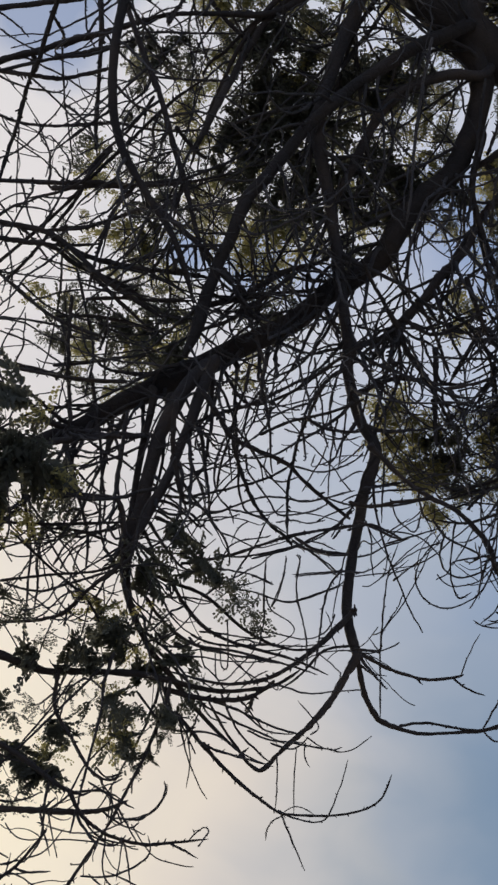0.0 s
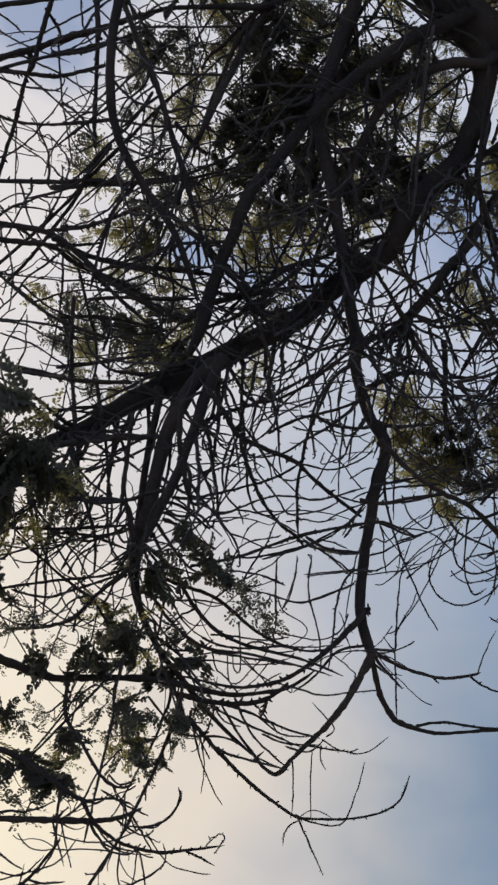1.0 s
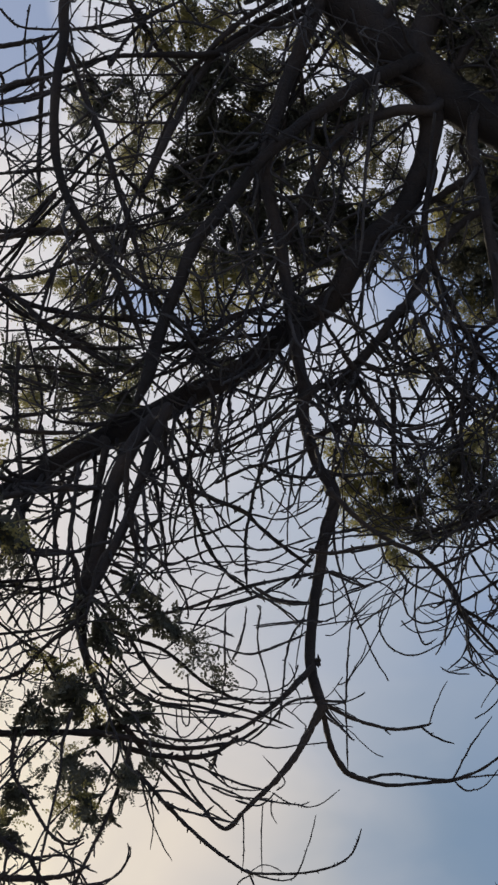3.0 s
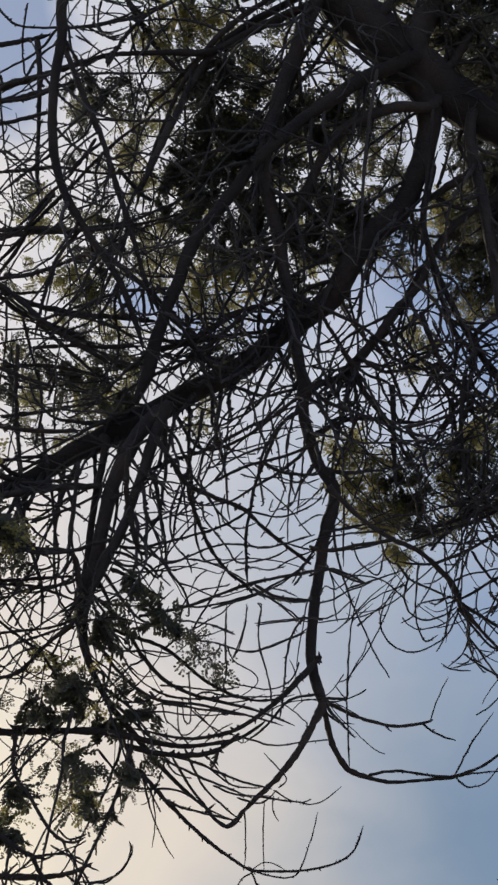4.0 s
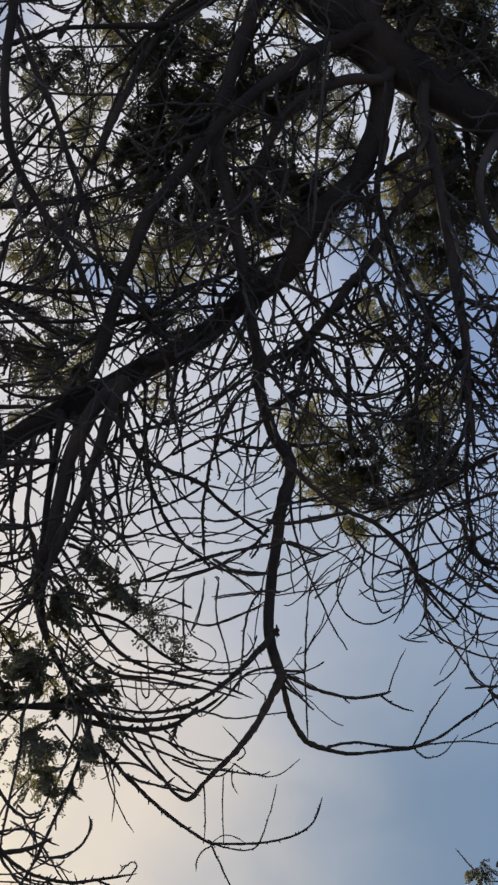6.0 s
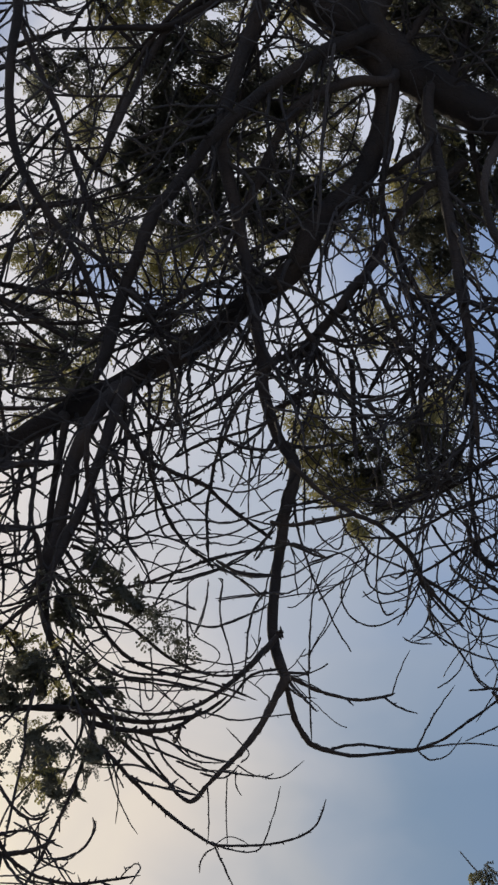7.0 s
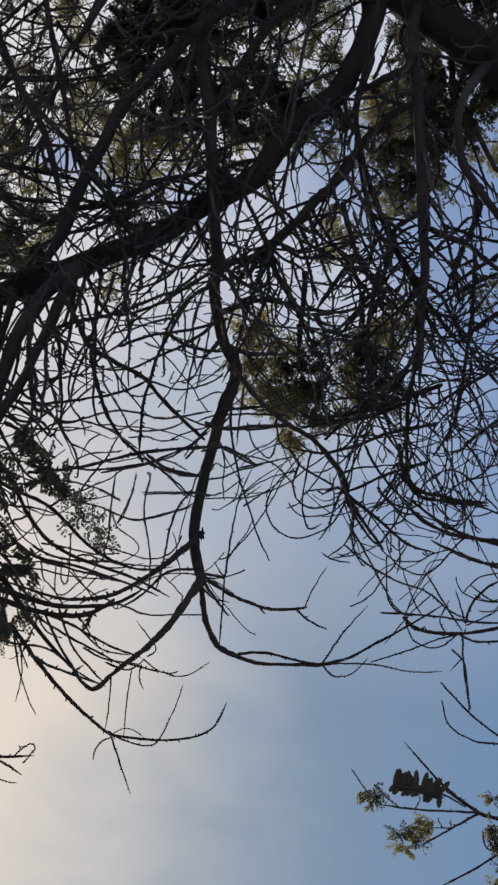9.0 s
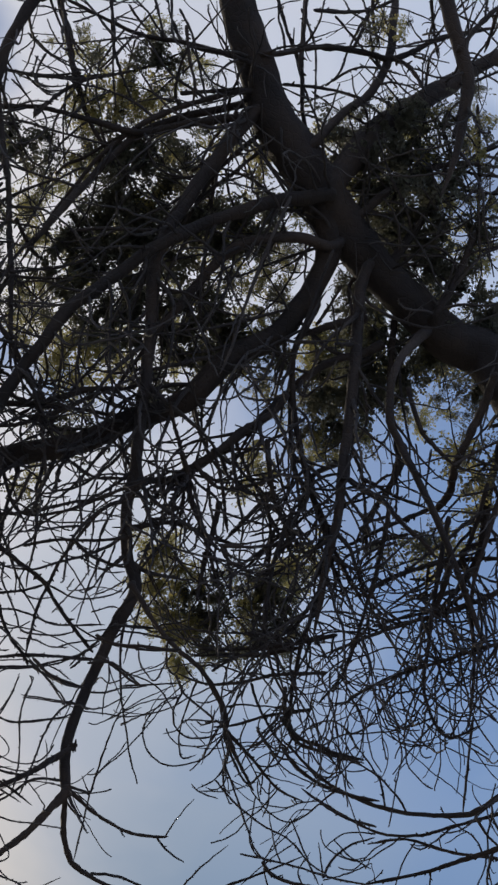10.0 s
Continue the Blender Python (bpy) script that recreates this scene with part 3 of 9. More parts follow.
limb([(0.972, 7.135, 10.489, 0.0408), (0.897, 7.096, 10.308, 0.0272), (0.725, 7.080, 10.286, 0.0296), (0.568, 7.102, 10.223, 0.0271), (0.425, 7.143, 10.140, 0.0270), (0.326, 7.228, 10.002, 0.0245), (0.242, 7.338, 9.830, 0.0220), (0.158, 7.431, 9.682, 0.0157), (0.061, 7.523, 9.534, 0.0101)], 22, 0.80)
limb([(-0.422, 7.673, 8.771, 0.0398), (-0.567, 7.760, 8.612, 0.0373), (-0.670, 7.885, 8.401, 0.0337), (-0.736, 8.053, 8.125, 0.0346), (-0.801, 8.142, 7.975, 0.0368), (-0.775, 8.259, 7.783, 0.0206), (-0.692, 8.365, 7.603, 0.0157), (-0.531, 8.467, 7.416, 0.0146), (-0.345, 8.560, 7.237, 0.0094), (-0.214, 8.609, 7.133, 0.0084)], 16, 0.80, "", 0.00, 0.80)
limb([(-0.395, 7.654, 8.791, 0.0305), (-0.467, 7.730, 8.622, 0.0280), (-0.567, 7.868, 8.317, 0.0231), (-0.666, 7.967, 8.090, 0.0240), (-0.758, 8.041, 7.913, 0.0228)], 12, 0.80, "down")
limb([(-0.734, 7.954, 8.821, 0.0319), (-0.702, 7.865, 8.707, 0.0213), (-0.743, 7.958, 8.463, 0.0172), (-0.780, 8.078, 8.145, 0.0170), (-0.810, 8.155, 7.936, 0.0114)], 8, 0.70)
limb([(-0.785, 8.120, 8.012, 0.0171), (-0.779, 8.102, 7.995, 0.0114), (-0.630, 8.144, 7.879, 0.0104), (-0.454, 8.249, 7.649, 0.0094), (-0.282, 8.280, 7.539, 0.0084), (0.016, 8.267, 7.437, 0.0065), (0.196, 8.274, 7.356, 0.0041)], 3, 0.50)
limb([(-0.738, 8.190, 7.897, 0.0095), (-0.604, 8.211, 7.831, 0.0085), (-0.405, 8.225, 7.755, 0.0085), (-0.193, 8.293, 7.602, 0.0075), (0.016, 8.309, 7.520, 0.0062), (0.197, 8.261, 7.519, 0.0031)], 3, 0.50)
limb([(-0.731, 8.155, 7.787, 0.0094), (-0.623, 8.236, 7.638, 0.0084), (-0.451, 8.289, 7.518, 0.0084), (-0.242, 8.275, 7.472, 0.0065), (0.016, 8.271, 7.399, 0.0051), (0.145, 8.274, 7.355, 0.0031)], 3, 0.50)
limb([(-1.711, 8.004, 7.506, 0.0254), (-1.541, 8.101, 7.432, 0.0232), (-1.386, 8.188, 7.365, 0.0222), (-1.133, 8.269, 7.318, 0.0174), (-0.982, 8.280, 7.329, 0.0174), (-0.676, 8.310, 7.344, 0.0154), (-0.421, 8.366, 7.322, 0.0134), (-0.266, 8.388, 7.322, 0.0102), (-0.060, 8.383, 7.361, 0.0084), (0.068, 8.340, 7.432, 0.0062)], 4, 0.50)
limb([(0.335, 8.351, 7.568, 0.0273), (0.325, 8.376, 7.529, 0.0227), (0.252, 8.449, 7.408, 0.0167), (0.148, 8.524, 7.278, 0.0146), (-0.007, 8.597, 7.141, 0.0112), (-0.097, 8.641, 7.060, 0.0112), (-0.151, 8.622, 7.066, 0.0093), (-0.213, 8.560, 7.110, 0.0074), (-0.290, 8.473, 7.174, 0.0065), (-0.367, 8.362, 7.258, 0.0062)])
limb([(0.317, 8.343, 7.578, 0.0250), (0.338, 8.394, 7.529, 0.0157), (0.374, 8.507, 7.418, 0.0147), (0.443, 8.592, 7.338, 0.0157), (0.530, 8.621, 7.314, 0.0113), (0.648, 8.646, 7.298, 0.0085), (0.833, 8.647, 7.315, 0.0076), (0.944, 8.644, 7.330, 0.0095), (1.070, 8.621, 7.368, 0.0066), (1.203, 8.569, 7.441, 0.0063), (1.335, 8.516, 7.516, 0.0053), (1.495, 8.446, 7.612, 0.0042)])
stem([(0.544, 8.634, 7.329, 0.0076), (0.675, 8.621, 7.344, 0.0066), (0.833, 8.636, 7.327, 0.0063), (0.943, 8.638, 7.325, 0.0063)])
limb([(0.334, 8.370, 7.566, 0.0219), (0.320, 8.360, 7.559, 0.0146), (0.383, 8.396, 7.556, 0.0104), (0.491, 8.468, 7.540, 0.0085), (0.652, 8.545, 7.544, 0.0076), (0.788, 8.578, 7.578, 0.0077), (0.857, 8.586, 7.607, 0.0067)])
stem([(0.800, 8.556, 7.566, 0.0064), (0.868, 8.608, 7.542, 0.0053), (0.964, 8.652, 7.534, 0.0043)])
stem([(0.843, 8.590, 7.603, 0.0043), (0.883, 8.513, 7.688, 0.0032), (0.928, 8.450, 7.757, 0.0029)])
stem([(0.619, 8.520, 7.530, 0.0053), (0.656, 8.540, 7.509, 0.0042)])
stem([(0.948, 8.678, 7.355, 0.0053), (1.039, 8.615, 7.503, 0.0042), (1.142, 8.562, 7.634, 0.0032)])
stem([(0.948, 8.678, 7.355, 0.0042), (1.011, 8.737, 7.332, 0.0042), (1.102, 8.750, 7.366, 0.0032), (1.175, 8.726, 7.452, 0.0032)])
stem([(0.948, 8.680, 7.353, 0.0053), (1.076, 8.687, 7.378, 0.0042), (1.211, 8.701, 7.397, 0.0042), (1.374, 8.734, 7.402, 0.0032), (1.537, 8.746, 7.429, 0.0029)])
stem([(0.304, 8.352, 7.568, 0.0075), (0.408, 8.356, 7.563, 0.0063), (0.440, 8.355, 7.565, 0.0052), (0.450, 8.290, 7.637, 0.0042), (0.512, 8.220, 7.715, 0.0031), (0.543, 8.167, 7.773, 0.0031)])
stem([(0.440, 8.360, 7.559, 0.0052), (0.451, 8.194, 7.744, 0.0042), (0.472, 8.089, 7.860, 0.0031), (0.510, 8.010, 7.948, 0.0031)])
stem([(0.440, 8.360, 7.559, 0.0042), (0.446, 8.456, 7.452, 0.0042), (0.452, 8.570, 7.326, 0.0042)])
stem([(0.351, 8.383, 7.534, 0.0075), (0.420, 8.391, 7.439, 0.0062), (0.475, 8.394, 7.372, 0.0052)])
stem([(0.312, 8.369, 7.549, 0.0063), (0.383, 8.421, 7.491, 0.0052), (0.477, 8.435, 7.476, 0.0031)])
limb([(0.283, 8.298, 7.731, 0.0169), (0.313, 8.229, 7.704, 0.0113), (0.250, 8.257, 7.644, 0.0157), (0.146, 8.301, 7.547, 0.0135), (0.017, 8.343, 7.446, 0.0103), (-0.112, 8.362, 7.377, 0.0093), (-0.292, 8.347, 7.335, 0.0074), (-0.470, 8.294, 7.334, 0.0062)], 1, 0.40, "")
stem([(0.296, 8.343, 7.578, 0.0066), (0.173, 8.336, 7.540, 0.0063), (0.069, 8.383, 7.431, 0.0052), (-0.034, 8.410, 7.354, 0.0041)])
stem([(-0.018, 8.703, 6.879, 0.0051), (0.072, 8.729, 6.851, 0.0041), (0.200, 8.728, 6.851, 0.0041), (0.263, 8.634, 6.956, 0.0031), (0.301, 8.536, 7.065, 0.0031)])
stem([(-0.005, 8.712, 6.869, 0.0051), (0.047, 8.789, 6.784, 0.0041), (0.083, 8.840, 6.727, 0.0031), (0.117, 8.891, 6.670, 0.0028)])
stem([(-0.032, 8.532, 7.069, 0.0041), (-0.026, 8.618, 6.974, 0.0031), (-0.031, 8.703, 6.879, 0.0031)])
stem([(0.019, 8.531, 7.145, 0.0052), (0.199, 8.529, 7.114, 0.0041), (0.301, 8.524, 7.102, 0.0031), (0.408, 8.458, 7.151, 0.0028)])
stem([(0.121, 8.505, 7.174, 0.0041), (0.160, 8.468, 7.195, 0.0031), (0.108, 8.409, 7.232, 0.0031), (0.056, 8.357, 7.264, 0.0028)])
stem([(0.057, 8.548, 7.126, 0.0031), (0.053, 8.624, 7.008, 0.0031), (0.056, 8.720, 6.860, 0.0031)])
stem([(-0.500, 8.515, 7.237, 0.0062), (-0.458, 8.585, 7.100, 0.0041), (-0.404, 8.641, 6.986, 0.0031), (-0.351, 8.679, 6.906, 0.0028)])
stem([(-0.707, 8.430, 7.332, 0.0065), (-0.549, 8.516, 7.191, 0.0062), (-0.342, 8.506, 7.162, 0.0051), (-0.186, 8.548, 7.078, 0.0041), (-0.058, 8.566, 7.031, 0.0041)])
stem([(-0.422, 8.454, 7.305, 0.0062), (-0.266, 8.475, 7.228, 0.0062), (-0.110, 8.488, 7.161, 0.0051), (0.019, 8.497, 7.107, 0.0041)])
stem([(-0.346, 8.496, 7.333, 0.0062), (-0.215, 8.481, 7.278, 0.0052), (-0.085, 8.494, 7.180, 0.0041), (0.044, 8.463, 7.146, 0.0031)])
limb([(0.871, 7.483, 9.579, 0.0190), (0.829, 7.551, 9.489, 0.0190), (0.704, 7.635, 9.374, 0.0218), (0.592, 7.722, 9.256, 0.0218), (0.497, 7.794, 9.158, 0.0242), (0.411, 7.826, 9.111, 0.0156), (0.272, 7.846, 9.071, 0.0100), (0.092, 7.863, 9.029, 0.0070), (-0.074, 7.909, 8.957, 0.0044)], 10, 0.70, "down")
limb([(0.497, 7.794, 9.158, 0.0194), (0.495, 7.759, 9.124, 0.0155), (0.421, 7.650, 9.190, 0.0099), (0.359, 7.565, 9.242, 0.0089), (0.294, 7.458, 9.308, 0.0079)])
limb([(0.497, 7.794, 9.158, 0.0194), (0.495, 7.749, 9.134, 0.0155), (0.546, 7.805, 8.996, 0.0109), (0.613, 7.839, 8.897, 0.0099), (0.693, 7.883, 8.770, 0.0089), (0.771, 7.932, 8.632, 0.0068)], 9, 0.70, "down")
limb([(0.475, 7.802, 9.146, 0.0176), (0.479, 7.759, 9.124, 0.0120), (0.510, 7.813, 8.966, 0.0089), (0.503, 7.852, 8.852, 0.0079), (0.418, 7.915, 8.650, 0.0068), (0.334, 7.985, 8.424, 0.0054)], 7, 0.60, "down")
limb([(0.533, 7.767, 9.195, 0.0180), (0.534, 7.731, 9.155, 0.0120), (0.671, 7.761, 9.089, 0.0090), (0.835, 7.697, 9.124, 0.0079), (0.970, 7.625, 9.171, 0.0069), (1.193, 7.656, 9.088, 0.0055)], 6, 0.60)
limb([(0.704, 7.635, 9.374, 0.0152), (0.705, 7.652, 9.392, 0.0101), (0.477, 7.641, 9.222, 0.0070), (0.392, 7.667, 9.092, 0.0066), (0.348, 7.734, 8.852, 0.0054)])
limb([(0.352, 7.738, 8.324, 0.0206), (0.406, 7.784, 8.305, 0.0147), (0.514, 7.889, 8.256, 0.0114), (0.650, 7.983, 8.222, 0.0115), (0.800, 8.069, 8.201, 0.0115), (0.953, 8.215, 8.131, 0.0140), (1.006, 8.326, 8.065, 0.0140), (1.097, 8.424, 8.015, 0.0088), (1.211, 8.539, 7.958, 0.0068)], 6, 0.50, "curl", 0.10, 0.75)
limb([(0.996, 8.297, 8.077, 0.0097), (1.152, 8.415, 8.050, 0.0078), (1.325, 8.548, 8.016, 0.0066), (1.469, 8.610, 8.029, 0.0044)], 4, 0.40)
stem([(0.989, 8.315, 8.057, 0.0054), (0.928, 8.383, 7.956, 0.0043), (0.793, 8.421, 7.884, 0.0043), (0.671, 8.391, 7.894, 0.0043), (0.608, 8.307, 7.963, 0.0043), (0.654, 8.204, 8.052, 0.0032), (0.733, 8.148, 8.093, 0.0032)])
stem([(0.794, 8.163, 8.226, 0.0054), (0.777, 8.283, 8.013, 0.0043), (0.816, 8.348, 7.895, 0.0043), (0.881, 8.317, 7.906, 0.0032)])
stem([(0.989, 8.315, 8.057, 0.0054), (1.034, 8.353, 7.967, 0.0043), (1.005, 8.398, 7.868, 0.0043), (0.922, 8.424, 7.787, 0.0032)])
stem([(0.672, 7.934, 8.182, 0.0067), (0.514, 7.965, 8.148, 0.0063), (0.303, 7.974, 8.137, 0.0053), (0.144, 7.948, 8.166, 0.0042)])
stem([(0.646, 7.911, 8.207, 0.0063), (0.461, 7.921, 8.196, 0.0053), (0.303, 7.939, 8.176, 0.0042), (0.224, 7.966, 8.146, 0.0032)])
stem([(0.726, 8.079, 8.021, 0.0042), (0.592, 8.082, 7.956, 0.0032), (0.486, 8.106, 7.874, 0.0031), (0.433, 8.124, 7.821, 0.0031)])
limb([(-0.824, 6.348, 10.989, 0.0319), (-0.880, 6.486, 10.753, 0.0305), (-0.944, 6.621, 10.519, 0.0291), (-0.943, 6.711, 10.365, 0.0266), (-0.968, 6.830, 10.161, 0.0241), (-0.972, 6.962, 9.933, 0.0240), (-0.943, 7.063, 9.758, 0.0215), (-0.873, 7.147, 9.606, 0.0214), (-0.787, 7.215, 9.479, 0.0175), (-0.674, 7.294, 9.326, 0.0163), (-0.584, 7.382, 9.164, 0.0162), (-0.518, 7.484, 8.980, 0.0151)], 22, 0.70)
limb([(-0.947, 6.893, 10.533, 0.0148), (-0.849, 7.009, 10.296, 0.0158), (-0.758, 7.102, 10.102, 0.0157), (-0.692, 7.195, 9.911, 0.0145), (-0.614, 7.299, 9.695, 0.0145), (-0.548, 7.402, 9.482, 0.0119), (-0.474, 7.516, 9.244, 0.0099)], 20, 0.60)
limb([(-1.942, 7.293, 10.388, 0.0197), (-1.592, 7.214, 10.453, 0.0185), (-1.302, 7.146, 10.509, 0.0185), (-1.070, 7.093, 10.553, 0.0162), (-0.896, 7.048, 10.591, 0.0150), (-0.723, 7.014, 10.618, 0.0125), (-0.434, 6.998, 10.618, 0.0150), (-0.203, 6.987, 10.615, 0.0184), (0.027, 6.902, 10.693, 0.0225), (0.314, 6.806, 10.779, 0.0250)], 14, 0.60)
stem([(-1.884, 7.312, 10.367, 0.0104), (-1.351, 7.157, 10.394, 0.0103), (-1.117, 7.106, 10.387, 0.0093), (-0.942, 7.038, 10.413, 0.0082), (-0.798, 6.997, 10.417, 0.0068)])
limb([(-1.903, 7.132, 10.716, 0.0164), (-1.406, 7.081, 10.773, 0.0152), (-1.201, 7.063, 10.793, 0.0126), (-1.040, 7.038, 10.820, 0.0105)])
stem([(-1.107, 7.054, 10.802, 0.0105), (-1.093, 7.158, 10.617, 0.0105), (-1.095, 7.278, 10.400, 0.0104), (-1.100, 7.397, 10.185, 0.0093), (-1.083, 7.485, 10.025, 0.0072)])
limb([(-1.864, 7.576, 9.924, 0.0114), (-1.363, 7.517, 9.846, 0.0123), (-1.102, 7.476, 9.816, 0.0112), (-0.843, 7.449, 9.771, 0.0102), (-0.558, 7.389, 9.753, 0.0081), (-0.332, 7.319, 9.761, 0.0056)], 16, 0.70)
limb([(-1.859, 8.026, 9.424, 0.0093), (-1.307, 7.653, 9.721, 0.0092), (-1.106, 7.491, 9.853, 0.0092), (-0.905, 7.336, 9.979, 0.0092), (-0.706, 7.182, 10.103, 0.0081), (-0.507, 7.066, 10.192, 0.0068)], 7, 0.60)
stem([(-1.150, 7.729, 9.455, 0.0081), (-1.086, 7.832, 9.241, 0.0071), (-1.036, 7.933, 9.029, 0.0067), (-1.070, 8.033, 8.818, 0.0055)])
limb([(-0.547, 7.716, 9.171, 0.0120), (-0.326, 7.697, 9.231, 0.0155), (-0.077, 7.625, 9.358, 0.0156), (0.090, 7.601, 9.414, 0.0100), (0.257, 7.541, 9.514, 0.0080)], 12, 0.60)
limb([(-0.498, 7.582, 9.470, 0.0101), (-0.387, 7.726, 9.398, 0.0101), (-0.275, 7.801, 9.375, 0.0081)])
stem([(0.597, 6.593, 9.970, 0.0078), (0.552, 6.757, 9.742, 0.0077), (0.527, 6.918, 9.521, 0.0077), (0.517, 7.061, 9.322, 0.0067), (0.495, 7.141, 9.212, 0.0053)])
limb([(0.357, 6.766, 10.960, 0.0241), (0.255, 6.729, 10.864, 0.0161), (0.055, 6.816, 10.791, 0.0161), (-0.146, 6.924, 10.696, 0.0161), (-0.318, 7.070, 10.559, 0.0125), (-0.433, 7.236, 10.400, 0.0114), (-0.533, 7.423, 10.220, 0.0104), (-0.605, 7.589, 10.060, 0.0083)], 20, 0.65)
limb([(0.472, 6.861, 10.842, 0.0188), (0.346, 6.964, 10.753, 0.0125), (0.231, 7.100, 10.602, 0.0104), (0.174, 7.236, 10.451, 0.0094), (0.118, 7.392, 10.278, 0.0073)], 6, 0.60)
stem([(0.550, 7.118, 10.582, 0.0094), (0.433, 7.063, 10.603, 0.0083), (0.259, 7.032, 10.584, 0.0073), (0.086, 7.038, 10.522, 0.0069)])
limb([(0.517, 6.886, 10.809, 0.0156), (0.433, 6.964, 10.754, 0.0104), (0.318, 7.080, 10.624, 0.0104), (0.203, 7.178, 10.516, 0.0094), (0.059, 7.295, 10.386, 0.0073)], 5, 0.50)
stem([(-1.319, 6.944, 10.925, 0.0070), (-1.231, 7.002, 10.861, 0.0070), (-1.114, 7.015, 10.846, 0.0070), (-0.880, 7.010, 10.851, 0.0070), (-0.675, 6.980, 10.885, 0.0070), (-0.558, 6.931, 10.939, 0.0058)])
limb([(-0.372, 7.764, 8.819, 0.0098), (-0.233, 7.842, 8.653, 0.0078), (-0.017, 7.757, 8.668, 0.0068), (0.143, 7.640, 8.726, 0.0064), (0.301, 7.534, 8.775, 0.0053)], 8, 0.60)
limb([(0.879, 7.495, 9.715, 0.0158), (0.942, 7.612, 9.432, 0.0145), (1.012, 7.680, 9.256, 0.0144), (1.140, 7.709, 9.131, 0.0119), (1.243, 7.765, 8.964, 0.0099), (1.341, 7.857, 8.715, 0.0078)], 14, 0.80, "down")
limb([(1.259, 7.790, 9.537, 0.0123), (1.116, 7.822, 9.399, 0.0122), (1.081, 7.909, 9.177, 0.0101), (0.985, 7.969, 9.001, 0.0090), (0.882, 8.026, 8.827, 0.0070)], 10, 0.70, "down")
stem([(0.903, 7.041, 10.219, 0.0091), (0.874, 7.206, 9.981, 0.0081), (0.850, 7.369, 9.744, 0.0081), (0.830, 7.483, 9.579, 0.0070)])
limb([(-1.758, 8.589, 6.857, 0.0162), (-1.544, 8.586, 6.800, 0.0152), (-1.384, 8.582, 6.759, 0.0151), (-1.148, 8.547, 6.732, 0.0151), (-0.940, 8.513, 6.711, 0.0140), (-0.811, 8.482, 6.710, 0.0108), (-0.703, 8.432, 6.732, 0.0090)], 6, 0.35, "down")
limb([(-1.690, 8.346, 6.976, 0.0151), (-1.533, 8.337, 6.959, 0.0140), (-1.351, 8.312, 6.956, 0.0140), (-1.169, 8.354, 6.873, 0.0140), (-1.013, 8.409, 6.778, 0.0108), (-0.903, 8.419, 6.746, 0.0063)], 4, 0.40)
limb([(-0.974, 8.402, 6.765, 0.0098), (-0.908, 8.465, 6.668, 0.0089), (-0.779, 8.505, 6.593, 0.0080), (-0.627, 8.510, 6.557, 0.0080), (-0.496, 8.487, 6.555, 0.0071), (-0.325, 8.451, 6.561, 0.0039)], 3, 0.30, "down")
stem([(-0.499, 8.469, 6.542, 0.0062), (-0.437, 8.488, 6.520, 0.0049), (-0.369, 8.512, 6.493, 0.0039)])
limb([(-0.542, 8.310, 7.316, 0.0083), (-0.564, 8.368, 7.199, 0.0083), (-0.648, 8.469, 6.988, 0.0082), (-0.708, 8.523, 6.871, 0.0073), (-0.792, 8.599, 6.707, 0.0072), (-0.888, 8.662, 6.561, 0.0072), (-0.991, 8.725, 6.413, 0.0090), (-1.129, 8.746, 6.322, 0.0080), (-1.348, 8.723, 6.253, 0.0089), (-1.541, 8.681, 6.217, 0.0097), (-1.684, 8.636, 6.206, 0.0105)], 7, 0.40)
limb([(-0.975, 8.545, 6.308, 0.0070), (-0.812, 8.606, 6.240, 0.0061), (-0.663, 8.624, 6.220, 0.0058), (-0.535, 8.622, 6.222, 0.0058), (-0.489, 8.693, 6.143, 0.0039), (-0.480, 8.777, 6.050, 0.0039)])
stem([(-0.589, 8.623, 6.221, 0.0058), (-0.585, 8.561, 6.290, 0.0049), (-0.640, 8.511, 6.345, 0.0049), (-0.777, 8.471, 6.389, 0.0039)])
limb([(-1.652, 8.684, 6.303, 0.0106), (-1.500, 8.675, 6.313, 0.0106), (-1.374, 8.656, 6.334, 0.0106), (-1.274, 8.602, 6.394, 0.0080), (-1.187, 8.555, 6.446, 0.0071), (-1.087, 8.472, 6.538, 0.0062), (-1.055, 8.441, 6.572, 0.0059)], 4, 0.40)
stem([(-1.199, 8.562, 6.438, 0.0062), (-1.124, 8.574, 6.425, 0.0059), (-1.031, 8.568, 6.432, 0.0049)])
stem([(-1.380, 8.656, 6.334, 0.0071), (-1.342, 8.681, 6.306, 0.0049)])
stem([(-1.374, 8.640, 6.202, 0.0079), (-1.346, 8.707, 6.128, 0.0061), (-1.326, 8.791, 6.035, 0.0058)])
stem([(-1.552, 8.526, 6.478, 0.0071), (-1.451, 8.508, 6.498, 0.0071), (-1.358, 8.477, 6.532, 0.0059)])
stem([(-1.116, 8.611, 6.235, 0.0029), (-1.115, 8.686, 6.151, 0.0029), (-1.114, 8.787, 6.038, 0.0029)])
stem([(-1.061, 8.601, 6.245, 0.0039), (-1.015, 8.668, 6.171, 0.0029), (-1.010, 8.735, 6.096, 0.0029), (-1.026, 8.803, 6.021, 0.0027)])
stem([(-1.272, 8.655, 6.185, 0.0029), (-1.246, 8.722, 6.111, 0.0029), (-1.221, 8.789, 6.036, 0.0029)])
stem([(-0.889, 8.490, 6.369, 0.0039), (-0.765, 8.488, 6.371, 0.0049), (-0.641, 8.453, 6.410, 0.0049), (-0.580, 8.410, 6.457, 0.0039), (-0.593, 8.360, 6.513, 0.0029)])
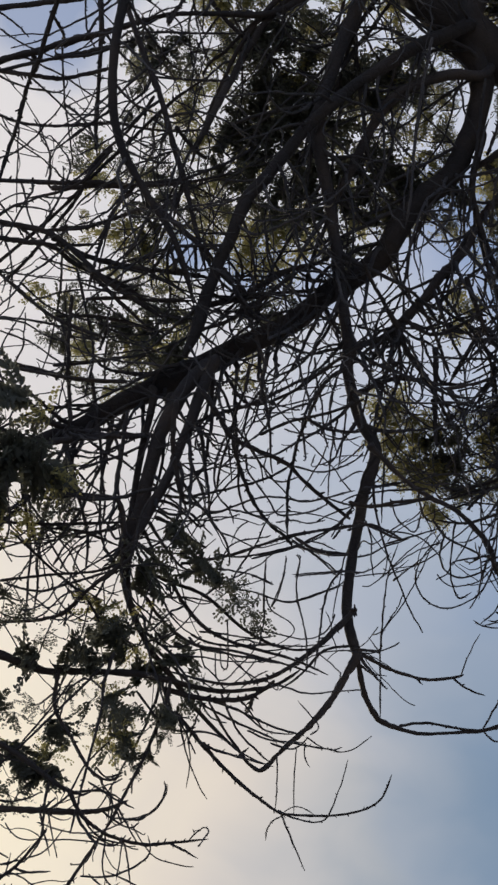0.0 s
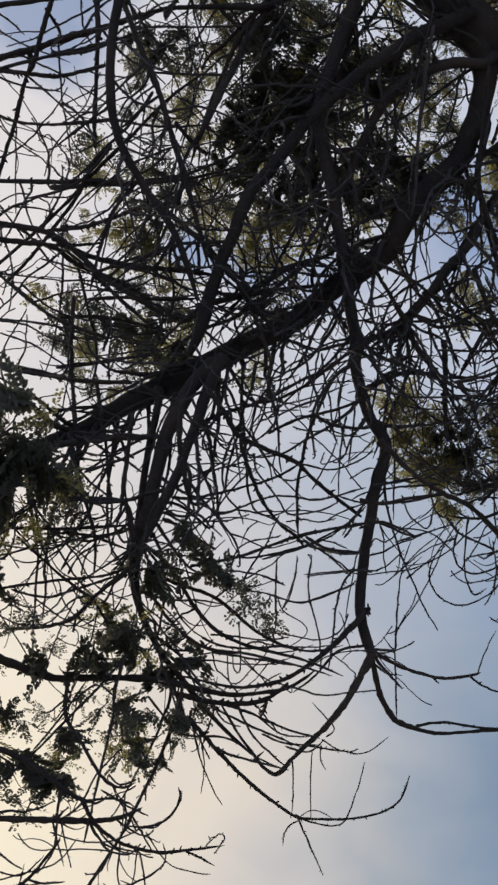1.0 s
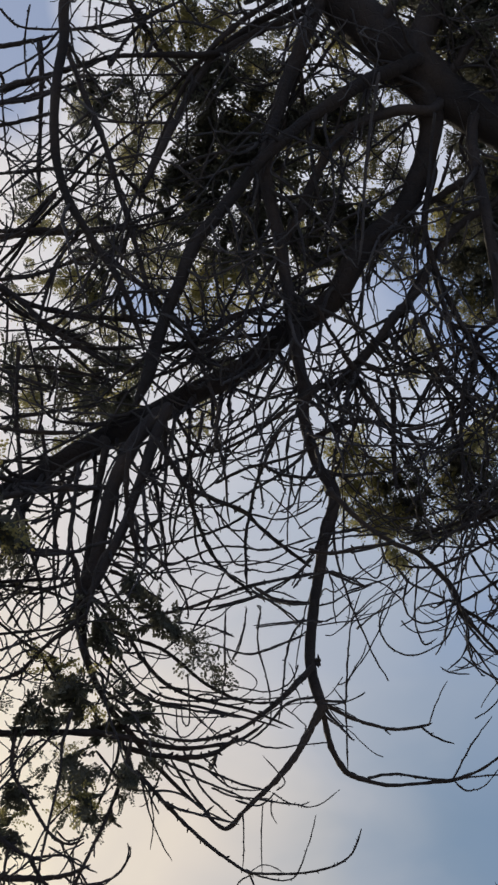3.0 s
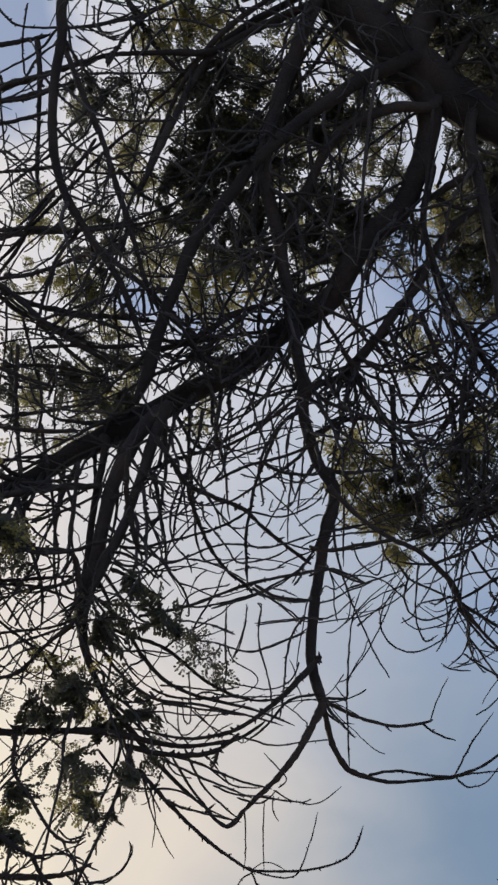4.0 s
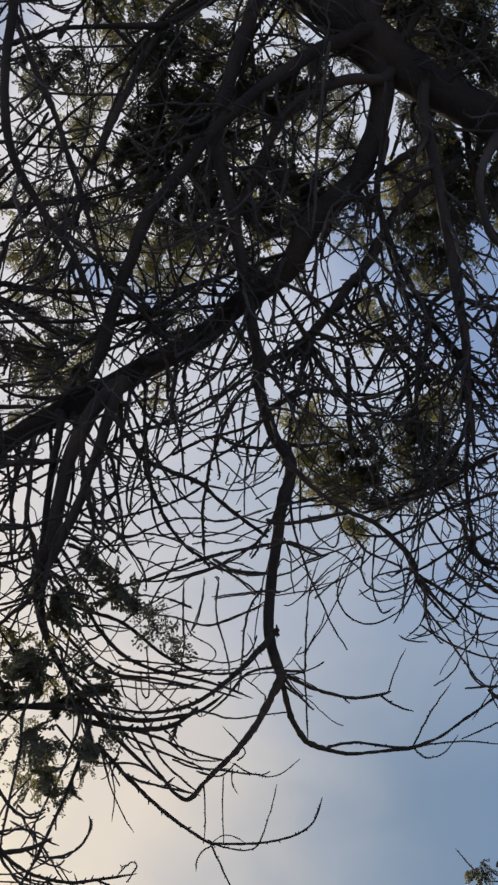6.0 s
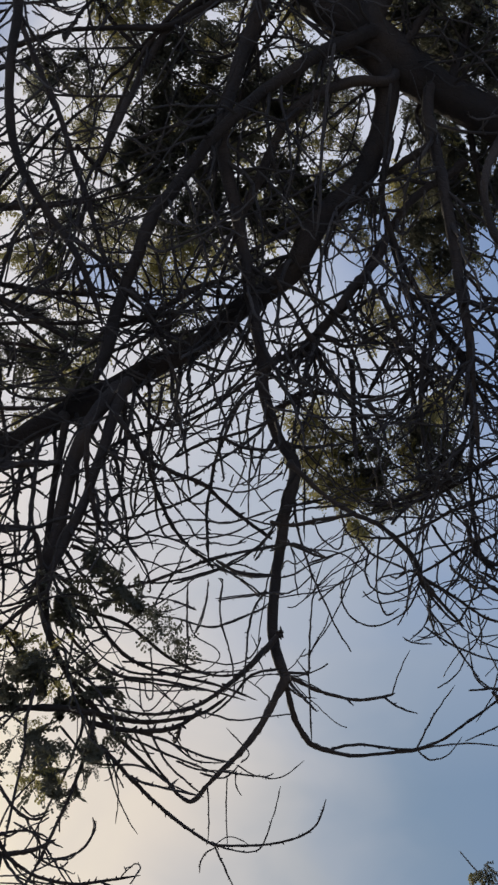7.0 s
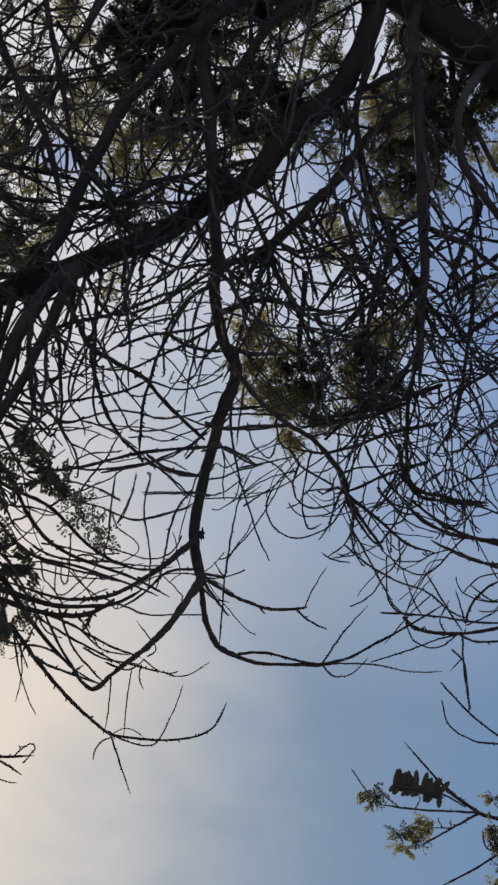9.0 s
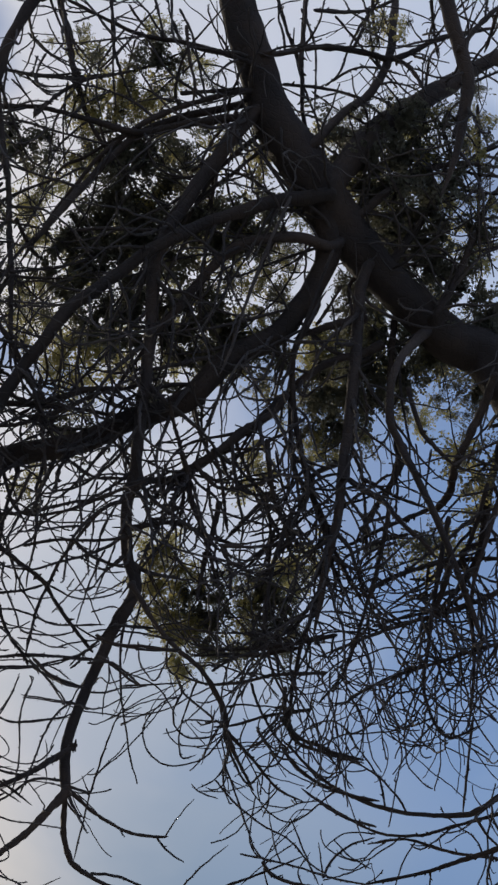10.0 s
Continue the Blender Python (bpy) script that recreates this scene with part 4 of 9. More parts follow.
stem([(-0.688, 8.399, 6.619, 0.0059), (-0.625, 8.398, 6.620, 0.0039), (-0.539, 8.338, 6.687, 0.0039), (-0.527, 8.287, 6.743, 0.0030)])
stem([(-1.100, 8.421, 6.594, 0.0039), (-0.975, 8.445, 6.568, 0.0039), (-0.825, 8.443, 6.570, 0.0039), (-0.675, 8.399, 6.619, 0.0039)])
stem([(-0.675, 8.415, 6.601, 0.0039), (-0.574, 8.507, 6.499, 0.0030), (-0.448, 8.534, 6.469, 0.0030), (-0.386, 8.538, 6.465, 0.0027)])
limb([(-1.058, 8.274, 7.323, 0.0139), (-1.058, 8.216, 7.271, 0.0110), (-1.061, 8.285, 7.118, 0.0091), (-0.987, 8.327, 7.010, 0.0081), (-0.886, 8.384, 6.863, 0.0081), (-0.797, 8.389, 6.812, 0.0063), (-0.730, 8.354, 6.818, 0.0040)], 3, 0.30)
stem([(-0.802, 8.144, 7.351, 0.0091), (-0.841, 8.211, 7.226, 0.0082), (-0.850, 8.278, 7.102, 0.0064), (-0.905, 8.410, 6.855, 0.0063), (-0.933, 8.482, 6.722, 0.0060), (-0.960, 8.541, 6.611, 0.0050)])
stem([(-0.845, 8.179, 7.312, 0.0061), (-0.931, 8.225, 7.218, 0.0061), (-1.079, 8.291, 7.075, 0.0060), (-1.201, 8.346, 6.957, 0.0063), (-1.372, 8.408, 6.813, 0.0050), (-1.519, 8.429, 6.735, 0.0040)])
limb([(-1.983, 7.574, 9.776, 0.0148), (-1.743, 7.575, 9.677, 0.0147), (-1.565, 7.575, 9.602, 0.0158), (-1.302, 7.553, 9.517, 0.0157), (-1.156, 7.578, 9.418, 0.0145), (-1.034, 7.619, 9.304, 0.0155), (-0.896, 7.646, 9.205, 0.0144), (-0.683, 7.680, 9.061, 0.0119)], 16, 0.70)
limb([(-1.313, 7.609, 9.588, 0.0091), (-1.115, 7.597, 9.602, 0.0081), (-0.947, 7.558, 9.645, 0.0081), (-0.765, 7.518, 9.689, 0.0068)])
limb([(-1.447, 7.180, 10.481, 0.0148), (-1.442, 7.249, 10.437, 0.0115), (-1.487, 7.351, 10.295, 0.0115), (-1.522, 7.445, 10.165, 0.0114), (-1.597, 7.606, 9.941, 0.0104), (-1.627, 7.712, 9.796, 0.0093), (-1.596, 7.793, 9.683, 0.0069)])
limb([(-1.775, 7.430, 10.385, 0.0084), (-1.565, 7.479, 10.286, 0.0084), (-1.358, 7.480, 10.246, 0.0084), (-1.021, 7.438, 10.227, 0.0073)], 4, 0.40)
limb([(-1.851, 7.637, 9.558, 0.0081), (-1.730, 7.660, 9.471, 0.0081), (-1.552, 7.682, 9.360, 0.0081), (-1.374, 7.727, 9.212, 0.0090), (-1.199, 7.756, 9.090, 0.0090), (-0.956, 7.755, 8.978, 0.0099)], 8, 0.60)
limb([(-1.842, 7.867, 9.003, 0.0100), (-1.526, 7.866, 8.911, 0.0099), (-1.298, 7.860, 8.850, 0.0099), (-1.129, 7.861, 8.798, 0.0098), (-0.836, 7.827, 8.749, 0.0108)], 6, 0.50)
stem([(-1.776, 7.850, 9.172, 0.0070), (-1.489, 7.815, 9.158, 0.0067), (-1.205, 7.814, 9.107, 0.0067), (-0.979, 7.842, 9.031, 0.0066)])
limb([(-1.077, 8.031, 8.629, 0.0211), (-1.066, 7.989, 8.569, 0.0141), (-1.210, 7.917, 8.558, 0.0162), (-1.338, 7.788, 8.596, 0.0116), (-1.503, 7.664, 8.615, 0.0096), (-1.703, 7.556, 8.602, 0.0076)], 6, 0.50)
limb([(-1.096, 7.899, 8.427, 0.0134), (-1.110, 7.914, 8.503, 0.0116), (-0.834, 7.881, 8.440, 0.0106), (-0.698, 7.844, 8.431, 0.0096)])
limb([(-1.301, 7.871, 8.251, 0.0114), (-1.192, 7.895, 8.204, 0.0114), (-1.030, 7.939, 8.123, 0.0114), (-0.842, 7.940, 8.089, 0.0113), (-0.797, 8.036, 7.951, 0.0136), (-0.809, 8.142, 7.801, 0.0113)], 8, 0.60, "down")
limb([(-1.389, 8.308, 7.617, 0.0075), (-1.194, 8.238, 7.582, 0.0084), (-1.057, 8.162, 7.582, 0.0093), (-0.943, 8.041, 7.623, 0.0092), (-0.809, 7.916, 7.660, 0.0101), (-0.735, 7.851, 7.676, 0.0091)], 7, 0.50, "down")
limb([(-1.443, 8.185, 7.754, 0.0066), (-1.196, 8.098, 7.739, 0.0065), (-0.926, 8.012, 7.711, 0.0065), (-0.793, 7.948, 7.717, 0.0074)], 5, 0.50)
stem([(-1.363, 8.184, 7.755, 0.0063), (-1.197, 8.157, 7.695, 0.0066), (-1.034, 8.081, 7.691, 0.0065), (-0.819, 7.969, 7.694, 0.0062)])
stem([(-1.112, 7.901, 8.368, 0.0106), (-1.030, 7.993, 8.150, 0.0095), (-0.974, 8.079, 7.949, 0.0076), (-0.980, 8.144, 7.799, 0.0052)])
stem([(-0.819, 7.773, 8.509, 0.0115), (-0.833, 7.862, 8.357, 0.0115), (-0.850, 7.944, 8.216, 0.0114), (-0.862, 8.018, 8.088, 0.0095)])
limb([(-1.727, 8.053, 8.049, 0.0076), (-1.451, 8.019, 7.999, 0.0076), (-1.124, 7.967, 7.951, 0.0084), (-0.803, 7.897, 7.924, 0.0084)], 6, 0.50)
limb([(-1.339, 8.015, 7.942, 0.0066), (-1.199, 8.050, 7.821, 0.0066), (-1.089, 8.076, 7.728, 0.0065), (-0.952, 8.103, 7.621, 0.0062), (-0.868, 8.157, 7.485, 0.0051)], 5, 0.50)
stem([(-1.618, 8.213, 7.872, 0.0076), (-1.475, 8.103, 7.890, 0.0066), (-1.415, 7.989, 7.936, 0.0063), (-1.274, 7.858, 7.967, 0.0052)])
limb([(2.138, 8.785, 6.639, 0.0142), (1.948, 8.753, 6.643, 0.0109), (1.799, 8.723, 6.652, 0.0091), (1.704, 8.703, 6.659, 0.0082), (1.562, 8.637, 6.707, 0.0061), (1.459, 8.571, 6.759, 0.0050), (1.314, 8.465, 6.844, 0.0030)])
stem([(1.695, 8.656, 6.632, 0.0063), (1.566, 8.660, 6.627, 0.0050), (1.412, 8.666, 6.621, 0.0050), (1.236, 8.663, 6.624, 0.0040)])
stem([(1.695, 8.656, 6.632, 0.0063), (1.568, 8.671, 6.547, 0.0050), (1.423, 8.690, 6.446, 0.0040)])
limb([(2.009, 8.794, 6.629, 0.0073), (1.830, 8.825, 6.538, 0.0061), (1.706, 8.860, 6.456, 0.0050), (1.557, 8.893, 6.370, 0.0040)])
stem([(1.829, 8.818, 6.528, 0.0051), (1.743, 8.779, 6.532, 0.0040), (1.717, 8.707, 6.576, 0.0040)])
stem([(1.503, 8.611, 7.281, 0.0042), (1.658, 8.725, 7.203, 0.0052), (1.815, 8.813, 7.149, 0.0053), (2.020, 8.917, 7.090, 0.0063)])
stem([(1.519, 8.667, 7.218, 0.0031), (1.571, 8.762, 7.144, 0.0042), (1.703, 8.822, 7.112, 0.0042), (1.870, 8.848, 7.124, 0.0053), (2.043, 8.897, 7.112, 0.0063)])
stem([(1.552, 8.587, 7.456, 0.0053), (1.619, 8.628, 7.411, 0.0042), (1.650, 8.707, 7.323, 0.0042), (1.675, 8.787, 7.234, 0.0042)])
limb([(1.207, 7.230, 10.364, 0.0413), (1.222, 7.165, 10.380, 0.0275), (1.320, 7.074, 10.645, 0.0252), (1.420, 6.979, 10.914, 0.0199), (1.536, 6.908, 11.127, 0.0165), (1.692, 6.849, 11.329, 0.0107)], 26, 0.70)
limb([(0.951, 7.123, 10.504, 0.0375), (1.010, 7.024, 10.537, 0.0250), (1.148, 6.946, 10.746, 0.0227), (1.302, 6.898, 10.904, 0.0175), (1.504, 6.883, 11.031, 0.0127), (1.726, 6.907, 11.116, 0.0096)], 22, 0.70)
limb([(1.497, 7.324, 10.235, 0.0372), (1.505, 7.225, 10.164, 0.0248), (1.591, 7.102, 10.472, 0.0196), (1.626, 6.993, 10.736, 0.0162), (1.698, 6.891, 10.984, 0.0105)], 18, 0.70)
stem([(-1.509, 8.590, 6.481, 0.0040), (-1.357, 8.584, 6.488, 0.0040), (-1.231, 8.595, 6.476, 0.0040), (-1.131, 8.534, 6.544, 0.0030)])
stem([(-1.433, 8.632, 6.435, 0.0040), (-1.256, 8.595, 6.476, 0.0040), (-1.080, 8.558, 6.517, 0.0040), (-0.980, 8.480, 6.603, 0.0030)])
stem([(-1.369, 8.690, 6.370, 0.0049), (-1.256, 8.638, 6.429, 0.0040), (-1.219, 8.560, 6.514, 0.0030)])
stem([(-1.383, 8.512, 6.569, 0.0030), (-1.370, 8.622, 6.446, 0.0030), (-1.369, 8.690, 6.370, 0.0030)])
stem([(-1.094, 8.431, 6.658, 0.0049), (-1.068, 8.499, 6.583, 0.0040), (-1.042, 8.566, 6.508, 0.0030)])
stem([(-1.056, 8.439, 6.649, 0.0040), (-1.017, 8.549, 6.527, 0.0030), (-1.012, 8.569, 6.505, 0.0027)])
stem([(-1.508, 8.761, 6.292, 0.0040), (-1.470, 8.692, 6.368, 0.0040), (-1.484, 8.624, 6.444, 0.0030)])
stem([(-0.779, 8.461, 6.625, 0.0049), (-0.767, 8.393, 6.701, 0.0040), (-0.831, 8.326, 6.775, 0.0030)])
stem([(-0.881, 8.335, 6.765, 0.0049), (-0.755, 8.384, 6.710, 0.0049), (-0.667, 8.412, 6.680, 0.0040)])
stem([(-0.754, 8.443, 6.644, 0.0049), (-0.679, 8.442, 6.645, 0.0040), (-0.599, 8.424, 6.666, 0.0030)])
stem([(-0.715, 8.511, 6.570, 0.0040), (-0.727, 8.579, 6.494, 0.0030), (-0.739, 8.633, 6.433, 0.0030)])
stem([(-0.865, 8.615, 6.454, 0.0040), (-0.789, 8.656, 6.408, 0.0040), (-0.721, 8.638, 6.428, 0.0030)])
stem([(-0.703, 8.519, 6.560, 0.0040), (-0.687, 8.578, 6.495, 0.0040), (-0.671, 8.649, 6.416, 0.0030)])
stem([(-1.153, 8.747, 6.307, 0.0040), (-1.205, 8.688, 6.373, 0.0030), (-1.210, 8.654, 6.411, 0.0030)])
stem([(-1.359, 8.435, 6.654, 0.0040), (-1.510, 8.471, 6.614, 0.0049), (-1.611, 8.486, 6.597, 0.0049)])
stem([(-1.010, 8.075, 7.053, 0.0049), (-0.911, 8.023, 7.111, 0.0049), (-0.810, 8.064, 7.065, 0.0040)])
stem([(-1.184, 8.221, 6.892, 0.0049), (-1.060, 8.118, 7.006, 0.0049), (-0.948, 8.007, 7.129, 0.0049)])
stem([(-1.069, 8.431, 6.658, 0.0059), (-0.969, 8.379, 6.716, 0.0049), (-0.895, 8.285, 6.821, 0.0049), (-0.783, 8.207, 6.907, 0.0040)])
stem([(-0.800, 8.638, 6.951, 0.0041), (-0.803, 8.672, 6.884, 0.0041), (-0.808, 8.723, 6.783, 0.0031)])
stem([(-0.554, 8.625, 6.966, 0.0031), (-0.543, 8.654, 6.919, 0.0041), (-0.605, 8.701, 6.838, 0.0041), (-0.719, 8.714, 6.793, 0.0041)])
stem([(-0.464, 8.439, 7.172, 0.0051), (-0.436, 8.527, 7.033, 0.0031), (-0.449, 8.602, 6.917, 0.0031)])
stem([(-0.303, 8.344, 7.277, 0.0062), (-0.212, 8.443, 7.131, 0.0051), (-0.057, 8.515, 7.013, 0.0051)])
stem([(-0.749, 8.603, 6.990, 0.0051), (-0.824, 8.598, 6.956, 0.0051), (-0.873, 8.544, 6.981, 0.0051)])
stem([(-0.979, 8.673, 6.913, 0.0074), (-0.849, 8.640, 6.908, 0.0061), (-0.745, 8.646, 6.868, 0.0041)])
limb([(1.385, 8.035, 8.368, 0.0087), (1.170, 8.081, 8.317, 0.0087), (1.009, 8.135, 8.257, 0.0078), (0.847, 8.172, 8.216, 0.0065), (0.686, 8.164, 8.225, 0.0043)], 5, 0.65, "down")
limb([(1.372, 8.239, 8.291, 0.0088), (1.177, 8.260, 8.203, 0.0078), (1.039, 8.289, 8.122, 0.0068), (0.929, 8.298, 8.076, 0.0054)], 3, 0.60, "down")
limb([(1.234, 8.057, 8.493, 0.0088), (1.072, 8.113, 8.431, 0.0088), (0.909, 8.141, 8.400, 0.0068), (0.746, 8.178, 8.359, 0.0054)], 8, 0.60)
limb([(-0.022, 7.655, 9.388, 0.0121), (-0.132, 7.662, 9.276, 0.0120), (-0.241, 7.674, 9.151, 0.0119), (-0.375, 7.671, 9.032, 0.0099), (-0.509, 7.646, 8.950, 0.0078)], 14, 0.50)
limb([(-0.326, 7.586, 9.316, 0.0100), (-0.281, 7.627, 9.124, 0.0099), (-0.209, 7.663, 8.931, 0.0088), (-0.153, 7.699, 8.742, 0.0068)], 10, 0.50)
limb([(1.397, 7.984, 8.574, 0.0117), (1.176, 8.030, 8.469, 0.0107), (0.957, 8.059, 8.385, 0.0087), (0.766, 8.073, 8.326, 0.0065)], 14, 0.60, "down")
limb([(1.027, 7.629, 8.969, 0.0117), (1.003, 7.751, 8.765, 0.0097), (1.019, 7.895, 8.525, 0.0087), (1.113, 8.022, 8.304, 0.0068), (1.269, 8.104, 8.143, 0.0053)], 22, 0.60, "curl")
limb([(1.477, 7.543, 9.064, 0.0117), (1.494, 7.710, 8.839, 0.0098), (1.485, 7.880, 8.609, 0.0088), (1.468, 8.032, 8.402, 0.0068), (1.378, 8.145, 8.246, 0.0054)], 20, 0.60, "curl")
limb([(-0.453, 7.612, 8.522, 0.0132), (-0.368, 7.679, 8.423, 0.0127), (-0.295, 7.780, 8.371, 0.0122), (-0.172, 7.842, 8.348, 0.0118), (-0.079, 7.889, 8.342, 0.0113), (-0.021, 7.937, 8.341, 0.0108), (0.054, 8.011, 8.306, 0.0104), (0.162, 8.081, 8.249, 0.0099), (0.283, 8.148, 8.193, 0.0094)])
limb([(-0.291, 7.669, 8.268, 0.0104), (-0.284, 7.722, 8.244, 0.0098), (-0.235, 7.837, 8.160, 0.0092), (-0.183, 7.938, 8.098, 0.0085), (-0.105, 8.029, 8.046, 0.0079), (-0.031, 8.090, 8.028, 0.0073), (0.003, 8.124, 7.997, 0.0066)])
limb([(0.134, 7.635, 8.615, 0.0080), (0.059, 7.730, 8.485, 0.0077), (0.014, 7.805, 8.393, 0.0075), (-0.007, 7.877, 8.305, 0.0073), (-0.026, 7.926, 8.217, 0.0071), (-0.026, 8.007, 8.113, 0.0068), (-0.020, 8.070, 8.011, 0.0066)])
stem([(-0.549, 8.137, 8.278, 0.0067), (-0.376, 8.106, 8.305, 0.0067), (-0.256, 8.097, 8.339, 0.0067), (-0.183, 8.088, 8.360, 0.0068), (-0.102, 8.075, 8.395, 0.0068), (-0.024, 8.056, 8.438, 0.0068)])
limb([(-0.522, 8.092, 7.839, 0.0078), (-0.465, 8.104, 7.862, 0.0076), (-0.289, 8.132, 7.933, 0.0075), (-0.144, 8.107, 7.983, 0.0073), (-0.020, 8.103, 8.038, 0.0071), (0.160, 8.101, 8.087, 0.0069), (0.299, 8.089, 8.111, 0.0066)])
stem([(-0.373, 8.237, 8.018, 0.0053), (-0.240, 8.257, 8.024, 0.0054), (-0.106, 8.239, 8.043, 0.0053), (0.028, 8.189, 8.055, 0.0053), (0.134, 8.172, 8.109, 0.0053), (0.220, 8.122, 8.138, 0.0053), (0.257, 8.095, 8.167, 0.0053)])
stem([(-0.535, 8.190, 8.124, 0.0054), (-0.441, 8.139, 8.179, 0.0054), (-0.347, 8.106, 8.180, 0.0053), (-0.240, 8.070, 8.213, 0.0053), (-0.146, 8.033, 8.220, 0.0053), (-0.052, 8.015, 8.205, 0.0053), (0.054, 8.002, 8.177, 0.0053), (0.133, 7.974, 8.172, 0.0053), (0.296, 7.909, 8.179, 0.0053)])
stem([(-0.339, 7.803, 8.391, 0.0066), (-0.374, 7.840, 8.283, 0.0061), (-0.381, 7.880, 8.213, 0.0055), (-0.360, 7.935, 8.140, 0.0050), (-0.302, 7.966, 8.080, 0.0045), (-0.277, 7.998, 8.018, 0.0039)])
stem([(-0.304, 8.033, 8.134, 0.0053), (-0.204, 7.973, 8.065, 0.0048), (-0.114, 7.921, 7.973, 0.0043), (-0.020, 7.867, 7.867, 0.0039)])
stem([(-0.324, 8.032, 7.813, 0.0039), (-0.298, 8.005, 7.877, 0.0039), (-0.233, 7.977, 7.904, 0.0039), (-0.142, 7.952, 7.901, 0.0039), (-0.098, 7.948, 7.918, 0.0039)])
stem([(-0.273, 8.211, 7.858, 0.0053), (-0.222, 8.182, 7.948, 0.0050), (-0.168, 8.107, 7.991, 0.0046), (-0.141, 8.043, 8.024, 0.0043), (-0.110, 7.999, 8.079, 0.0040)])
stem([(-0.123, 8.311, 7.732, 0.0040), (-0.122, 8.116, 7.766, 0.0033), (-0.116, 8.005, 7.831, 0.0026)])
stem([(-0.090, 8.172, 7.646, 0.0039), (-0.061, 8.126, 7.708, 0.0035), (-0.036, 8.093, 7.781, 0.0030), (-0.017, 8.043, 7.861, 0.0026)])
stem([(0.056, 8.335, 7.750, 0.0040), (0.038, 8.257, 7.774, 0.0036), (0.032, 8.153, 7.827, 0.0033), (0.046, 8.118, 7.925, 0.0030), (0.027, 8.081, 7.903, 0.0026)])
stem([(0.022, 8.227, 8.079, 0.0067), (0.107, 8.148, 7.989, 0.0062), (0.183, 8.007, 7.859, 0.0056), (0.271, 7.939, 7.809, 0.0052)])
stem([(0.001, 8.231, 8.122, 0.0054), (0.107, 8.160, 7.982, 0.0049), (0.183, 8.082, 7.838, 0.0043), (0.221, 7.950, 7.691, 0.0038)])
stem([(0.319, 7.892, 7.665, 0.0038), (0.269, 7.930, 7.705, 0.0038), (0.180, 7.963, 7.714, 0.0038), (0.104, 8.012, 7.742, 0.0039), (0.022, 8.064, 7.766, 0.0039)])
stem([(-0.333, 7.859, 7.634, 0.0051), (-0.280, 7.913, 7.673, 0.0048), (-0.179, 7.985, 7.705, 0.0045), (-0.102, 7.978, 7.661, 0.0042), (-0.076, 8.016, 7.677, 0.0039)])
stem([(-0.267, 8.203, 7.786, 0.0039), (-0.156, 8.204, 7.767, 0.0039), (-0.025, 8.209, 7.722, 0.0039), (0.053, 8.190, 7.724, 0.0039), (0.157, 8.154, 7.746, 0.0039), (0.251, 8.137, 7.782, 0.0039)])
stem([(-0.532, 7.806, 8.450, 0.0053), (-0.452, 7.824, 8.438, 0.0049), (-0.374, 7.877, 8.473, 0.0045), (-0.281, 7.905, 8.472, 0.0040)])
limb([(-0.538, 7.904, 8.543, 0.0094), (-0.375, 7.831, 8.572, 0.0090), (-0.241, 7.804, 8.605, 0.0085), (-0.107, 7.755, 8.648, 0.0081), (0.001, 7.721, 8.697, 0.0076), (0.108, 7.681, 8.719, 0.0072), (0.195, 7.652, 8.787, 0.0067)])
limb([(-0.172, 7.804, 8.420, 0.0080), (-0.026, 7.740, 8.456, 0.0076), (0.133, 7.684, 8.462, 0.0073), (0.265, 7.647, 8.493, 0.0069), (0.322, 7.603, 8.496, 0.0066)])
limb([(0.053, 7.671, 8.423, 0.0092), (0.132, 7.699, 8.387, 0.0083), (0.237, 7.703, 8.370, 0.0074), (0.322, 7.718, 8.387, 0.0066)])
stem([(-0.350, 7.750, 8.155, 0.0052), (-0.261, 7.743, 8.262, 0.0050), (-0.204, 7.739, 8.336, 0.0047), (-0.142, 7.737, 8.410, 0.0045), (-0.116, 7.703, 8.522, 0.0042), (-0.093, 7.675, 8.633, 0.0040)])
stem([(-0.020, 7.836, 8.259, 0.0053), (0.040, 7.810, 8.223, 0.0050), (0.111, 7.790, 8.186, 0.0047), (0.188, 7.720, 8.144, 0.0044), (0.285, 7.651, 8.149, 0.0041), (0.322, 7.590, 8.151, 0.0039)])
stem([(-0.240, 7.940, 8.410, 0.0054), (-0.223, 7.945, 8.310, 0.0051), (-0.179, 7.938, 8.228, 0.0049), (-0.115, 7.946, 8.132, 0.0047), (-0.073, 7.942, 8.047, 0.0045), (0.006, 7.894, 8.004, 0.0043), (0.109, 7.830, 7.986, 0.0041), (0.168, 7.761, 7.973, 0.0039)])
stem([(-0.132, 8.175, 8.656, 0.0042), (-0.147, 8.142, 8.505, 0.0041), (-0.118, 8.086, 8.387, 0.0041), (-0.047, 8.008, 8.300, 0.0040), (0.033, 7.898, 8.249, 0.0040)])
stem([(0.203, 7.756, 8.491, 0.0053), (0.181, 7.800, 8.389, 0.0049), (0.170, 7.856, 8.262, 0.0044), (0.167, 7.917, 8.142, 0.0039)])
stem([(0.045, 8.268, 8.460, 0.0041), (0.099, 8.097, 8.449, 0.0041), (0.135, 7.951, 8.413, 0.0040), (0.160, 7.794, 8.383, 0.0040)])
stem([(0.216, 8.003, 8.415, 0.0040), (0.284, 7.891, 8.390, 0.0040), (0.332, 7.800, 8.381, 0.0040)])
stem([(0.222, 7.976, 8.287, 0.0040), (0.298, 7.892, 8.279, 0.0040), (0.334, 7.864, 8.262, 0.0040)])
stem([(-0.549, 8.073, 8.355, 0.0054), (-0.441, 7.988, 8.336, 0.0049), (-0.339, 7.895, 8.295, 0.0044), (-0.231, 7.836, 8.280, 0.0040)])
